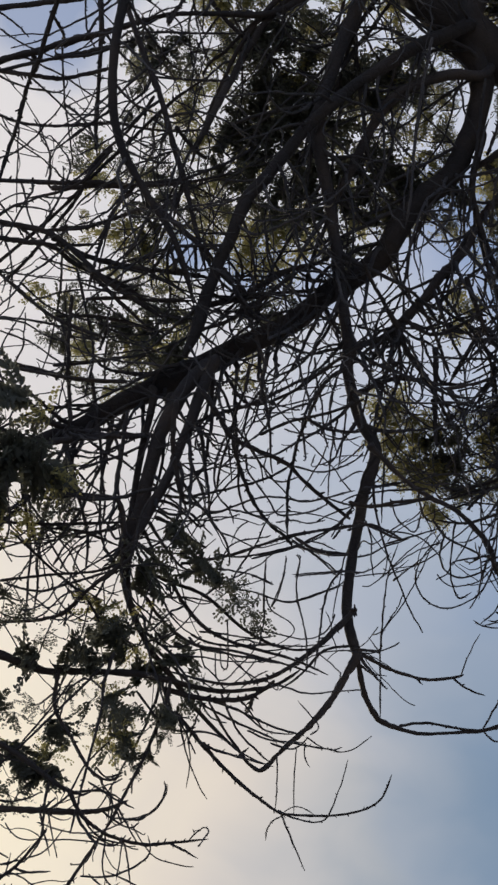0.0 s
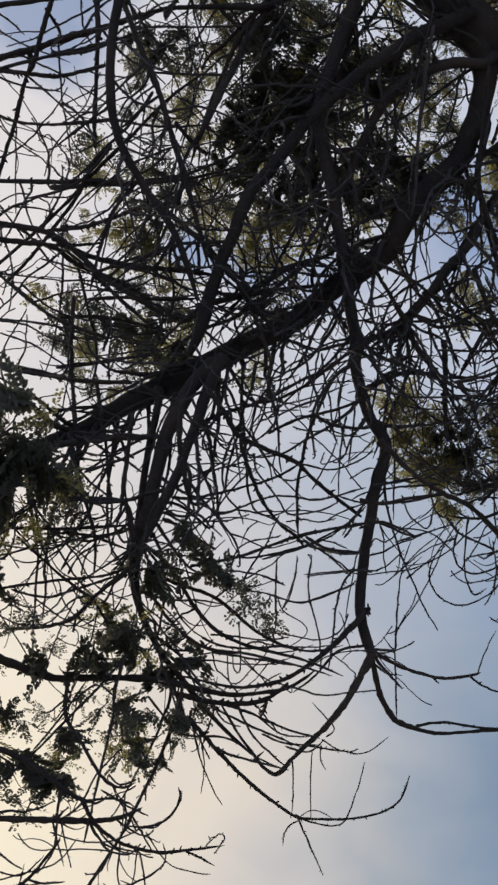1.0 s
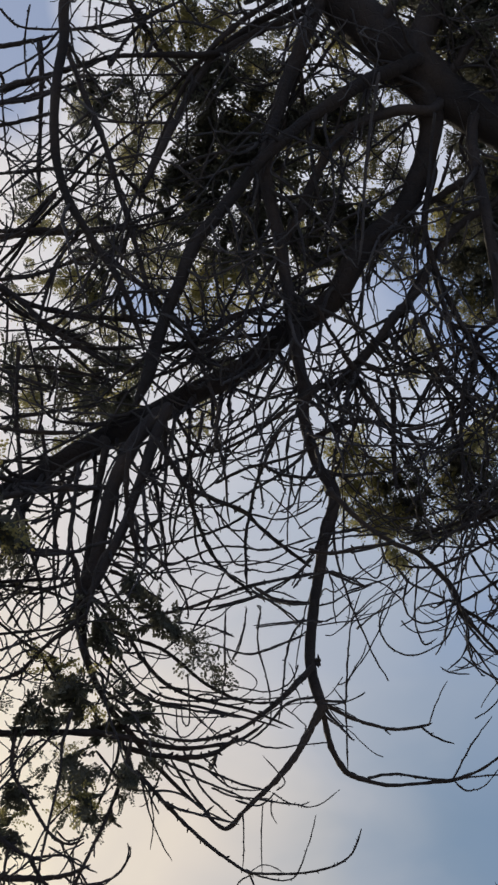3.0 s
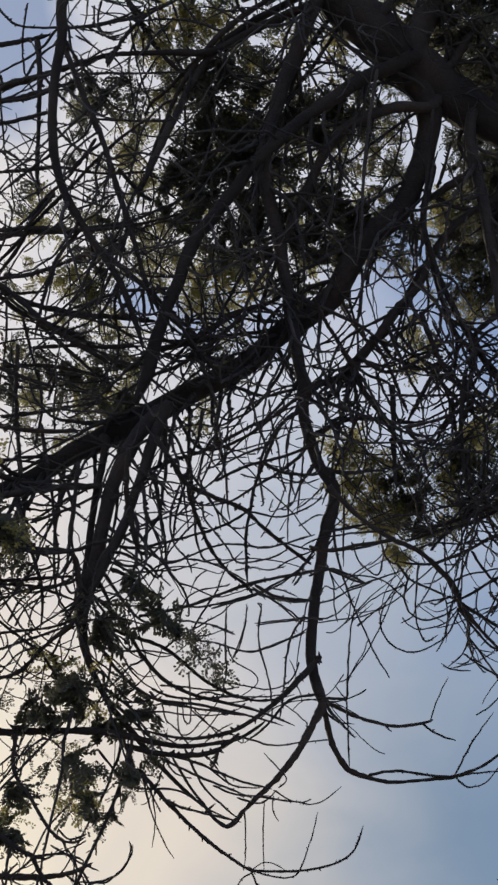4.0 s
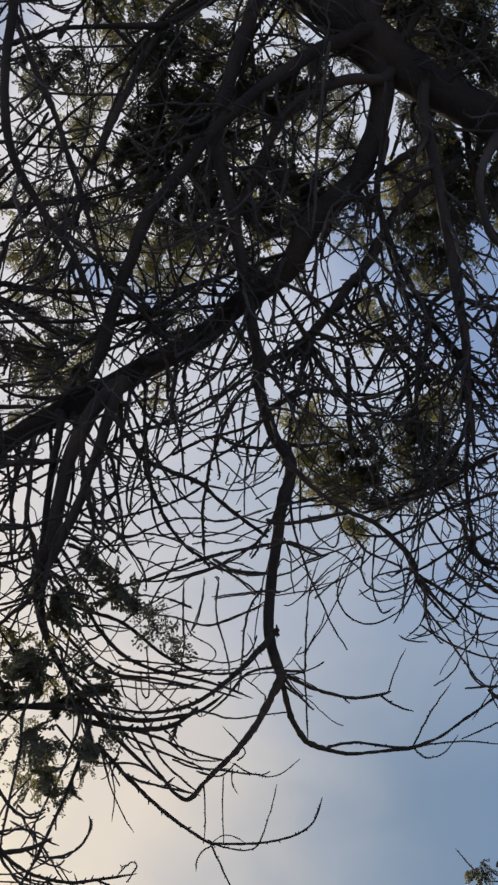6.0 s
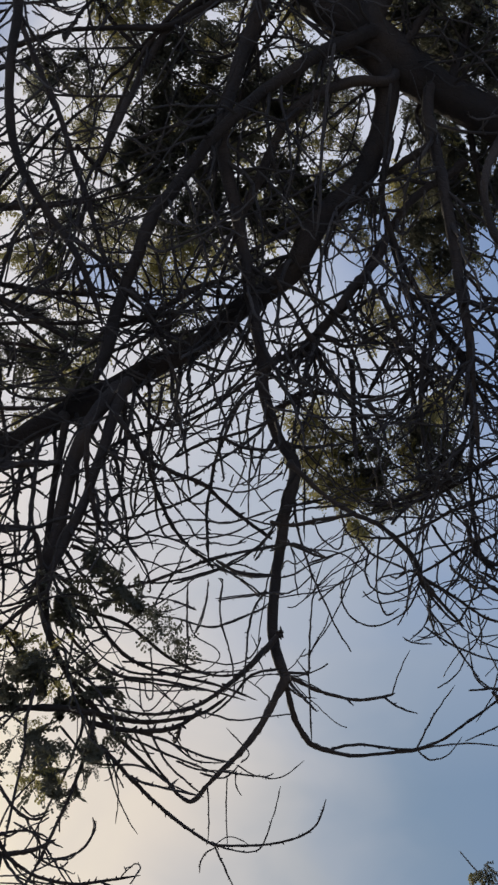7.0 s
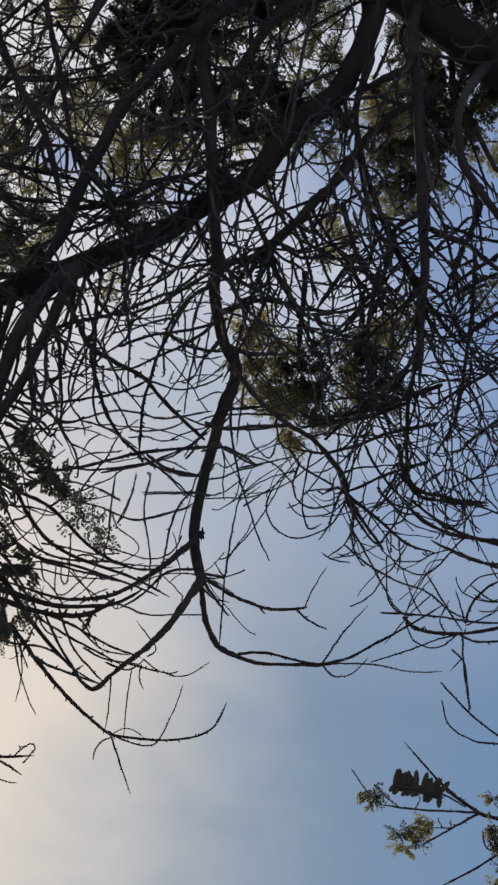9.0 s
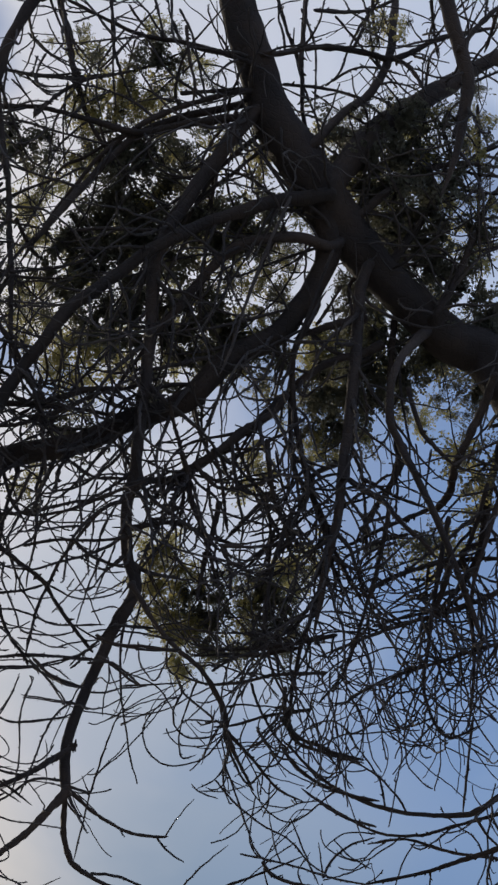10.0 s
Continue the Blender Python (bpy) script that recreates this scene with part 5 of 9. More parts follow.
stem([(-0.539, 7.872, 8.276, 0.0040), (-0.395, 7.846, 8.264, 0.0040), (-0.316, 7.875, 8.268, 0.0040), (-0.233, 7.914, 8.290, 0.0040)])
stem([(-0.451, 8.365, 8.369, 0.0041), (-0.433, 8.235, 8.347, 0.0041), (-0.442, 8.112, 8.320, 0.0040), (-0.474, 7.972, 8.297, 0.0040), (-0.512, 7.851, 8.293, 0.0040)])
stem([(0.118, 8.101, 8.135, 0.0040), (0.189, 8.147, 8.223, 0.0040), (0.293, 8.180, 8.303, 0.0041)])
stem([(0.195, 8.021, 7.966, 0.0052), (0.227, 8.008, 8.012, 0.0048), (0.253, 7.978, 8.076, 0.0044), (0.285, 7.965, 8.120, 0.0040)])
stem([(-0.246, 7.627, 8.300, 0.0039), (-0.205, 7.676, 8.420, 0.0039), (-0.127, 7.749, 8.513, 0.0040), (-0.021, 7.828, 8.591, 0.0040)])
stem([(-0.234, 7.770, 8.518, 0.0040), (-0.247, 7.817, 8.439, 0.0040), (-0.199, 7.868, 8.370, 0.0040), (-0.159, 7.913, 8.303, 0.0040), (-0.145, 7.950, 8.238, 0.0040)])
stem([(0.219, 7.579, 8.726, 0.0067), (0.187, 7.620, 8.612, 0.0060), (0.162, 7.676, 8.519, 0.0053), (0.176, 7.756, 8.420, 0.0046), (0.202, 7.820, 8.329, 0.0040)])
stem([(0.258, 7.690, 8.690, 0.0054), (0.242, 7.705, 8.517, 0.0049), (0.227, 7.751, 8.345, 0.0044), (0.210, 7.797, 8.206, 0.0039)])
stem([(0.084, 7.854, 8.992, 0.0055), (0.099, 7.857, 8.830, 0.0051), (0.126, 7.860, 8.685, 0.0047), (0.138, 7.869, 8.520, 0.0044), (0.163, 7.852, 8.391, 0.0040)])
stem([(-0.004, 7.304, 8.482, 0.0064), (0.026, 7.379, 8.396, 0.0060), (0.055, 7.420, 8.323, 0.0056), (0.067, 7.467, 8.248, 0.0051)])
stem([(-0.153, 7.517, 8.675, 0.0066), (-0.169, 7.641, 8.566, 0.0057), (-0.196, 7.748, 8.484, 0.0049), (-0.249, 7.837, 8.414, 0.0040)])
stem([(-0.100, 7.552, 8.708, 0.0053), (-0.113, 7.631, 8.593, 0.0049), (-0.129, 7.713, 8.488, 0.0044), (-0.142, 7.780, 8.399, 0.0040)])
limb([(-0.233, 7.580, 8.668, 0.0080), (-0.248, 7.632, 8.557, 0.0074), (-0.289, 7.735, 8.501, 0.0069), (-0.317, 7.849, 8.431, 0.0064), (-0.357, 7.948, 8.340, 0.0059), (-0.375, 8.075, 8.272, 0.0054)])
stem([(-0.397, 7.724, 8.498, 0.0040), (-0.292, 7.725, 8.534, 0.0040), (-0.179, 7.701, 8.491, 0.0040), (-0.052, 7.677, 8.505, 0.0040), (0.080, 7.639, 8.522, 0.0040), (0.212, 7.593, 8.551, 0.0040)])
stem([(-0.482, 7.839, 8.702, 0.0041), (-0.380, 7.822, 8.760, 0.0041), (-0.266, 7.818, 8.794, 0.0041), (-0.136, 7.838, 8.790, 0.0041), (-0.026, 7.834, 8.830, 0.0041)])
stem([(-0.051, 7.532, 8.223, 0.0039), (0.032, 7.634, 8.285, 0.0039), (0.122, 7.713, 8.361, 0.0039), (0.240, 7.801, 8.403, 0.0040), (0.323, 7.889, 8.509, 0.0040)])
stem([(-0.374, 8.167, 8.140, 0.0040), (-0.400, 8.109, 8.161, 0.0040), (-0.394, 8.039, 8.208, 0.0040), (-0.346, 7.993, 8.274, 0.0040), (-0.278, 7.906, 8.287, 0.0040)])
stem([(-0.078, 7.952, 8.001, 0.0039), (0.001, 7.961, 8.022, 0.0039), (0.079, 7.980, 8.024, 0.0039), (0.158, 7.983, 8.053, 0.0039)])
stem([(0.080, 8.118, 8.033, 0.0040), (0.158, 8.049, 7.951, 0.0039), (0.208, 7.974, 7.866, 0.0039)])
stem([(-0.209, 7.997, 8.037, 0.0039), (-0.255, 7.975, 7.970, 0.0033), (-0.285, 7.979, 7.890, 0.0026)])
limb([(0.278, 7.830, 8.749, 0.0186), (0.289, 7.923, 8.804, 0.0124), (0.388, 7.948, 8.899, 0.0119), (0.478, 7.952, 8.951, 0.0114), (0.583, 7.937, 8.941, 0.0108), (0.693, 7.935, 8.917, 0.0102), (0.802, 7.922, 8.905, 0.0097)])
limb([(0.717, 7.735, 8.696, 0.0094), (0.866, 7.746, 8.750, 0.0086), (0.980, 7.768, 8.822, 0.0077), (1.123, 7.758, 8.864, 0.0068)])
limb([(0.248, 7.751, 8.915, 0.0185), (0.268, 7.726, 8.894, 0.0123), (0.344, 7.806, 9.061, 0.0115), (0.451, 7.812, 9.117, 0.0106), (0.517, 7.840, 9.170, 0.0098)])
limb([(0.563, 7.811, 9.322, 0.0098), (0.638, 7.807, 9.366, 0.0089), (0.710, 7.765, 9.384, 0.0080), (0.879, 7.731, 9.417, 0.0070)])
limb([(0.576, 7.643, 9.219, 0.0097), (0.642, 7.704, 9.147, 0.0087), (0.717, 7.798, 9.000, 0.0078), (0.761, 7.869, 8.916, 0.0069)])
limb([(0.815, 7.474, 9.219, 0.0137), (0.886, 7.598, 9.081, 0.0123), (0.946, 7.676, 8.998, 0.0109), (1.047, 7.763, 8.936, 0.0096), (1.162, 7.828, 8.877, 0.0082)])
limb([(0.935, 7.813, 9.230, 0.0126), (0.855, 7.900, 9.104, 0.0112), (0.771, 8.000, 8.984, 0.0098)])
limb([(0.683, 7.771, 9.013, 0.0151), (0.687, 7.840, 8.896, 0.0137), (0.687, 7.938, 8.726, 0.0123), (0.689, 7.916, 8.482, 0.0108)])
limb([(0.762, 7.866, 8.816, 0.0096), (0.814, 7.871, 8.666, 0.0081), (0.838, 7.866, 8.510, 0.0067)])
limb([(0.454, 7.810, 9.134, 0.0159), (0.477, 7.782, 9.087, 0.0111), (0.442, 7.827, 8.884, 0.0096), (0.409, 7.790, 8.702, 0.0081), (0.373, 7.798, 8.450, 0.0067)])
limb([(0.475, 7.802, 9.146, 0.0168), (0.493, 7.858, 9.161, 0.0112), (0.585, 7.832, 8.964, 0.0101), (0.665, 7.810, 8.801, 0.0091), (0.733, 7.757, 8.687, 0.0081)])
limb([(0.432, 7.778, 9.073, 0.0083), (0.377, 7.854, 9.015, 0.0074), (0.357, 7.865, 8.837, 0.0064), (0.326, 7.889, 8.631, 0.0054)])
limb([(0.465, 7.861, 9.164, 0.0098), (0.466, 7.739, 8.876, 0.0088), (0.469, 7.629, 8.634, 0.0080)])
stem([(0.644, 7.726, 8.902, 0.0068), (0.822, 7.767, 8.936, 0.0064), (0.995, 7.835, 9.005, 0.0060), (1.200, 7.880, 9.024, 0.0055)])
stem([(0.870, 7.721, 9.056, 0.0069), (0.959, 7.752, 8.956, 0.0064), (1.063, 7.781, 8.834, 0.0059), (1.170, 7.806, 8.710, 0.0054)])
stem([(0.786, 7.784, 8.733, 0.0054), (0.882, 7.813, 8.782, 0.0050), (0.965, 7.855, 8.761, 0.0045), (1.128, 7.859, 8.824, 0.0041)])
stem([(0.732, 7.739, 8.685, 0.0067), (0.793, 7.789, 8.664, 0.0064), (0.900, 7.840, 8.681, 0.0061), (1.010, 7.841, 8.712, 0.0058), (1.137, 7.868, 8.781, 0.0055)])
limb([(0.882, 7.619, 8.988, 0.0082), (0.957, 7.764, 8.900, 0.0077), (0.985, 7.848, 8.784, 0.0073), (0.991, 7.992, 8.716, 0.0069)])
limb([(1.092, 7.803, 8.998, 0.0096), (1.021, 7.872, 8.851, 0.0082), (0.982, 7.917, 8.692, 0.0068)])
stem([(0.846, 8.073, 8.218, 0.0067), (0.932, 7.977, 8.257, 0.0062), (1.036, 7.919, 8.274, 0.0057), (1.145, 7.915, 8.246, 0.0053)])
limb([(0.966, 7.945, 8.400, 0.0080), (1.087, 8.001, 8.463, 0.0074), (1.213, 8.076, 8.477, 0.0068)])
stem([(1.127, 8.096, 8.537, 0.0068), (1.163, 8.133, 8.391, 0.0061), (1.211, 8.120, 8.254, 0.0054)])
stem([(0.332, 7.891, 8.181, 0.0066), (0.452, 7.937, 8.240, 0.0060), (0.574, 7.991, 8.328, 0.0054)])
stem([(0.436, 7.833, 8.361, 0.0053), (0.429, 7.931, 8.187, 0.0046), (0.426, 7.986, 8.048, 0.0039)])
stem([(0.326, 7.737, 8.800, 0.0054), (0.375, 7.823, 8.956, 0.0050), (0.414, 7.815, 8.986, 0.0046), (0.456, 7.821, 9.098, 0.0042)])
stem([(0.560, 7.873, 9.156, 0.0056), (0.561, 7.884, 9.012, 0.0051), (0.540, 7.890, 8.867, 0.0046), (0.567, 7.903, 8.694, 0.0041)])
stem([(0.613, 7.814, 9.137, 0.0070), (0.654, 7.846, 9.015, 0.0065), (0.717, 7.900, 8.877, 0.0060), (0.730, 7.961, 8.746, 0.0055)])
stem([(0.793, 7.513, 9.189, 0.0055), (0.771, 7.635, 9.156, 0.0050), (0.719, 7.746, 9.111, 0.0046), (0.695, 7.875, 9.042, 0.0042)])
stem([(0.337, 7.777, 9.297, 0.0056), (0.420, 7.730, 9.290, 0.0051), (0.502, 7.648, 9.325, 0.0046), (0.557, 7.603, 9.359, 0.0042)])
stem([(0.291, 7.745, 9.109, 0.0069), (0.416, 7.758, 9.103, 0.0066), (0.555, 7.745, 9.148, 0.0064), (0.667, 7.777, 9.141, 0.0061), (0.808, 7.765, 9.207, 0.0058), (0.921, 7.761, 9.242, 0.0056)])
stem([(0.910, 7.573, 9.250, 0.0055), (0.961, 7.616, 9.137, 0.0050), (1.069, 7.676, 9.043, 0.0046), (1.202, 7.690, 8.980, 0.0041)])
stem([(1.243, 7.856, 9.335, 0.0056), (1.121, 7.796, 9.268, 0.0053), (1.004, 7.778, 9.200, 0.0049), (0.883, 7.760, 9.048, 0.0045), (0.793, 7.760, 8.896, 0.0041)])
limb([(-1.177, 7.908, 8.419, 0.0174), (-0.962, 7.884, 8.440, 0.0156), (-0.778, 7.904, 8.475, 0.0139), (-0.668, 7.935, 8.506, 0.0121)])
limb([(-1.153, 8.004, 8.916, 0.0097), (-1.129, 7.976, 8.723, 0.0089), (-1.099, 7.918, 8.555, 0.0081)])
limb([(-1.016, 7.873, 8.796, 0.0096), (-0.980, 7.940, 8.582, 0.0087), (-0.948, 7.924, 8.425, 0.0078), (-0.926, 7.962, 8.248, 0.0069), (-0.904, 8.015, 8.120, 0.0061), (-0.915, 8.044, 8.001, 0.0053)])
stem([(-1.210, 7.951, 8.599, 0.0054), (-1.149, 7.972, 8.713, 0.0050), (-1.072, 7.979, 8.777, 0.0046), (-0.961, 7.982, 8.847, 0.0041)])
stem([(-1.184, 8.031, 8.669, 0.0055), (-1.064, 7.969, 8.662, 0.0050), (-0.944, 7.894, 8.668, 0.0045), (-0.880, 7.826, 8.669, 0.0041)])
limb([(-1.026, 7.827, 8.182, 0.0079), (-0.924, 7.870, 8.271, 0.0075), (-0.823, 7.887, 8.337, 0.0071), (-0.699, 7.886, 8.424, 0.0067)])
stem([(-1.052, 7.859, 8.335, 0.0053), (-0.952, 7.855, 8.310, 0.0049), (-0.870, 7.870, 8.343, 0.0044), (-0.792, 7.832, 8.416, 0.0040)])
stem([(-1.031, 7.968, 8.499, 0.0068), (-0.913, 7.976, 8.413, 0.0063), (-0.830, 7.974, 8.362, 0.0058), (-0.768, 7.974, 8.306, 0.0053)])
stem([(-1.037, 8.124, 8.341, 0.0054), (-0.975, 8.092, 8.409, 0.0047), (-0.915, 8.097, 8.491, 0.0041)])
stem([(-1.103, 8.241, 8.538, 0.0069), (-1.035, 8.136, 8.378, 0.0063), (-0.969, 8.058, 8.264, 0.0058), (-0.898, 7.986, 8.143, 0.0053)])
limb([(-0.564, 7.512, 8.361, 0.0130), (-0.578, 7.644, 8.252, 0.0123), (-0.568, 7.750, 8.200, 0.0117), (-0.535, 7.867, 8.100, 0.0111), (-0.517, 7.943, 8.088, 0.0105)])
limb([(-0.544, 8.072, 8.214, 0.0094), (-0.505, 8.050, 8.175, 0.0067), (-0.471, 8.013, 8.156, 0.0040)])
limb([(-0.544, 8.144, 8.287, 0.0081), (-0.516, 8.025, 8.135, 0.0060), (-0.512, 7.902, 7.994, 0.0039)])
limb([(-0.669, 8.013, 8.200, 0.0080), (-0.526, 7.946, 8.128, 0.0072), (-0.405, 7.838, 8.076, 0.0065)])
limb([(-0.642, 7.893, 8.061, 0.0078), (-0.572, 7.956, 8.089, 0.0072), (-0.500, 8.019, 8.068, 0.0066), (-0.444, 8.076, 8.057, 0.0060), (-0.414, 8.088, 8.110, 0.0053)])
limb([(-0.660, 7.979, 8.029, 0.0092), (-0.572, 8.021, 8.019, 0.0083), (-0.468, 8.095, 7.981, 0.0075), (-0.406, 8.128, 7.967, 0.0066)])
limb([(-1.164, 7.991, 7.945, 0.0078), (-0.990, 7.986, 7.925, 0.0072), (-0.797, 7.983, 7.840, 0.0065)])
stem([(-1.127, 8.104, 7.815, 0.0052), (-1.081, 8.041, 7.872, 0.0048), (-1.026, 8.001, 7.907, 0.0043), (-0.960, 7.980, 7.963, 0.0039)])
stem([(-1.045, 8.220, 7.872, 0.0053), (-1.019, 8.103, 7.887, 0.0046), (-0.961, 8.025, 7.932, 0.0039)])
stem([(-1.123, 8.325, 7.959, 0.0054), (-1.064, 8.220, 7.992, 0.0049), (-0.992, 8.171, 8.007, 0.0044), (-0.924, 8.124, 7.984, 0.0040)])
stem([(-0.573, 8.046, 8.437, 0.0054), (-0.503, 7.993, 8.336, 0.0047), (-0.413, 7.989, 8.208, 0.0040)])
stem([(-0.472, 7.933, 8.440, 0.0040), (-0.407, 7.960, 8.399, 0.0040), (-0.375, 7.977, 8.400, 0.0040)])
stem([(-0.559, 7.921, 8.206, 0.0040), (-0.478, 7.959, 8.276, 0.0040), (-0.433, 7.974, 8.370, 0.0040)])
stem([(-1.002, 8.035, 8.068, 0.0053), (-0.935, 7.952, 8.014, 0.0046), (-0.891, 7.863, 7.983, 0.0039)])
stem([(-0.867, 7.781, 7.831, 0.0051), (-0.848, 7.852, 7.970, 0.0045), (-0.852, 7.903, 8.113, 0.0039)])
limb([(1.452, 7.399, 9.780, 0.0142), (1.565, 7.471, 9.589, 0.0127), (1.645, 7.471, 9.490, 0.0112), (1.752, 7.470, 9.402, 0.0098)])
limb([(1.846, 7.176, 9.823, 0.0240), (1.830, 7.349, 9.700, 0.0229), (1.797, 7.450, 9.563, 0.0217), (1.785, 7.580, 9.504, 0.0207), (1.802, 7.717, 9.469, 0.0197), (1.771, 7.849, 9.417, 0.0186)])
limb([(1.530, 7.333, 10.222, 0.0340), (1.354, 7.224, 9.752, 0.0217), (1.370, 7.342, 9.497, 0.0207), (1.459, 7.432, 9.406, 0.0199), (1.535, 7.469, 9.311, 0.0191), (1.611, 7.524, 9.247, 0.0183), (1.703, 7.576, 9.158, 0.0175), (1.848, 7.699, 9.019, 0.0168), (1.992, 7.840, 8.886, 0.0160), (2.086, 7.892, 8.720, 0.0151)])
limb([(1.344, 7.701, 9.364, 0.0099), (1.429, 7.731, 9.376, 0.0094), (1.538, 7.722, 9.330, 0.0089), (1.712, 7.725, 9.313, 0.0085)])
limb([(1.236, 7.616, 9.235, 0.0202), (1.240, 7.550, 9.189, 0.0152), (1.373, 7.644, 9.226, 0.0146), (1.461, 7.628, 9.175, 0.0139), (1.528, 7.606, 9.083, 0.0131), (1.606, 7.615, 9.024, 0.0124), (1.689, 7.628, 8.984, 0.0117), (1.759, 7.648, 8.921, 0.0110)])
limb([(1.259, 7.732, 9.121, 0.0083), (1.334, 7.717, 9.247, 0.0079), (1.426, 7.805, 9.436, 0.0076), (1.480, 7.793, 9.516, 0.0072), (1.526, 7.815, 9.563, 0.0067), (1.522, 7.857, 9.523, 0.0062), (1.512, 7.979, 9.508, 0.0058)])
limb([(1.494, 7.709, 9.684, 0.0121), (1.552, 7.745, 9.718, 0.0101), (1.552, 7.782, 9.596, 0.0095), (1.521, 7.842, 9.492, 0.0089), (1.489, 7.892, 9.428, 0.0083), (1.443, 7.837, 9.240, 0.0076), (1.423, 7.892, 9.117, 0.0070)])
limb([(1.267, 7.683, 9.527, 0.0085), (1.351, 7.762, 9.456, 0.0082), (1.392, 7.810, 9.356, 0.0078), (1.419, 7.789, 9.148, 0.0073), (1.470, 7.895, 9.021, 0.0070)])
stem([(1.439, 7.764, 9.268, 0.0070), (1.475, 7.614, 9.012, 0.0062), (1.516, 7.600, 8.886, 0.0054)])
limb([(1.680, 7.563, 9.180, 0.0142), (1.697, 7.656, 9.244, 0.0126), (1.605, 7.728, 9.211, 0.0116), (1.501, 7.740, 9.116, 0.0104), (1.409, 7.802, 9.059, 0.0094), (1.319, 7.874, 9.015, 0.0084)])
limb([(1.604, 7.643, 9.022, 0.0096), (1.539, 7.750, 9.062, 0.0088), (1.441, 7.791, 9.011, 0.0079), (1.354, 7.912, 9.008, 0.0070)])
limb([(1.551, 7.632, 8.942, 0.0082), (1.451, 7.680, 8.887, 0.0068), (1.378, 7.796, 8.825, 0.0055)])
limb([(1.873, 7.776, 9.076, 0.0153), (1.742, 7.825, 9.016, 0.0135), (1.597, 7.874, 8.924, 0.0116), (1.468, 7.897, 8.795, 0.0096)])
stem([(1.699, 7.903, 8.983, 0.0070), (1.830, 7.923, 9.034, 0.0063), (1.932, 7.911, 9.030, 0.0056)])
limb([(1.851, 7.789, 9.048, 0.0084), (1.786, 7.903, 9.000, 0.0075), (1.702, 7.951, 8.926, 0.0065), (1.615, 8.016, 8.835, 0.0056)])
stem([(1.967, 8.045, 9.134, 0.0071), (1.870, 8.060, 9.068, 0.0066), (1.760, 8.071, 9.011, 0.0061), (1.656, 8.086, 8.916, 0.0056)])
stem([(1.521, 7.855, 8.929, 0.0069), (1.588, 7.925, 9.099, 0.0063), (1.659, 7.886, 9.216, 0.0057)])
limb([(1.748, 7.737, 8.965, 0.0083), (1.780, 7.876, 8.936, 0.0076), (1.835, 8.015, 8.877, 0.0070)])
limb([(1.833, 7.628, 8.925, 0.0164), (1.846, 7.782, 8.882, 0.0147), (1.841, 7.930, 8.817, 0.0129), (1.853, 8.057, 8.799, 0.0112)])
stem([(0.841, 7.675, 9.182, 0.0069), (0.942, 7.690, 9.070, 0.0064), (1.029, 7.737, 8.953, 0.0060), (1.119, 7.782, 8.821, 0.0055)])
stem([(0.881, 7.592, 9.277, 0.0069), (0.964, 7.727, 9.191, 0.0065), (1.065, 7.836, 9.094, 0.0060), (1.203, 7.954, 9.002, 0.0056)])
stem([(1.004, 7.659, 9.230, 0.0070), (0.996, 7.810, 9.123, 0.0065), (0.993, 7.971, 9.032, 0.0061), (0.990, 8.075, 8.913, 0.0056)])
stem([(1.100, 7.724, 9.210, 0.0070), (1.071, 7.783, 9.048, 0.0065), (1.037, 7.846, 8.899, 0.0060), (0.993, 7.829, 8.740, 0.0054)])
stem([(0.828, 7.746, 9.124, 0.0056), (0.928, 7.846, 9.051, 0.0049), (1.024, 7.940, 9.000, 0.0042)])
stem([(1.176, 7.540, 8.991, 0.0068), (1.119, 7.615, 8.991, 0.0065), (1.055, 7.728, 8.954, 0.0062), (0.962, 7.810, 8.951, 0.0059), (0.869, 7.856, 8.921, 0.0055)])
stem([(0.896, 7.985, 8.884, 0.0056), (1.008, 7.874, 8.948, 0.0048), (1.109, 7.694, 8.952, 0.0041)])
stem([(0.906, 7.855, 9.216, 0.0056), (0.929, 7.876, 9.000, 0.0049), (0.989, 7.847, 8.754, 0.0041)])
limb([(1.079, 7.598, 9.108, 0.0083), (1.132, 7.603, 9.197, 0.0076), (1.228, 7.597, 9.256, 0.0070)])
stem([(1.073, 7.550, 9.053, 0.0068), (1.150, 7.578, 9.008, 0.0061), (1.209, 7.587, 8.970, 0.0055)])
limb([(1.735, 7.419, 9.343, 0.0083), (1.841, 7.419, 9.481, 0.0077), (1.974, 7.428, 9.637, 0.0071)])
stem([(1.762, 7.482, 9.401, 0.0056), (1.892, 7.487, 9.409, 0.0049), (2.008, 7.483, 9.427, 0.0042)])
stem([(1.842, 7.383, 9.696, 0.0057), (1.864, 7.379, 9.497, 0.0049), (1.980, 7.416, 9.401, 0.0042)])
stem([(1.648, 7.557, 9.558, 0.0057), (1.673, 7.686, 9.470, 0.0050), (1.701, 7.801, 9.370, 0.0043)])
stem([(1.522, 7.353, 9.350, 0.0055), (1.602, 7.500, 9.268, 0.0048), (1.640, 7.641, 9.208, 0.0042)])
limb([(2.005, 7.955, 9.194, 0.0137), (1.939, 7.871, 9.214, 0.0128), (2.007, 7.796, 9.253, 0.0113), (2.108, 7.727, 9.261, 0.0099)])
limb([(2.005, 7.955, 9.194, 0.0137), (1.952, 7.973, 9.253, 0.0129), (2.036, 7.876, 9.224, 0.0114), (2.130, 7.772, 9.169, 0.0098)])
limb([(1.956, 7.805, 8.919, 0.0130), (1.968, 7.813, 8.923, 0.0111), (1.936, 7.952, 8.945, 0.0098), (1.905, 8.079, 8.948, 0.0085)])
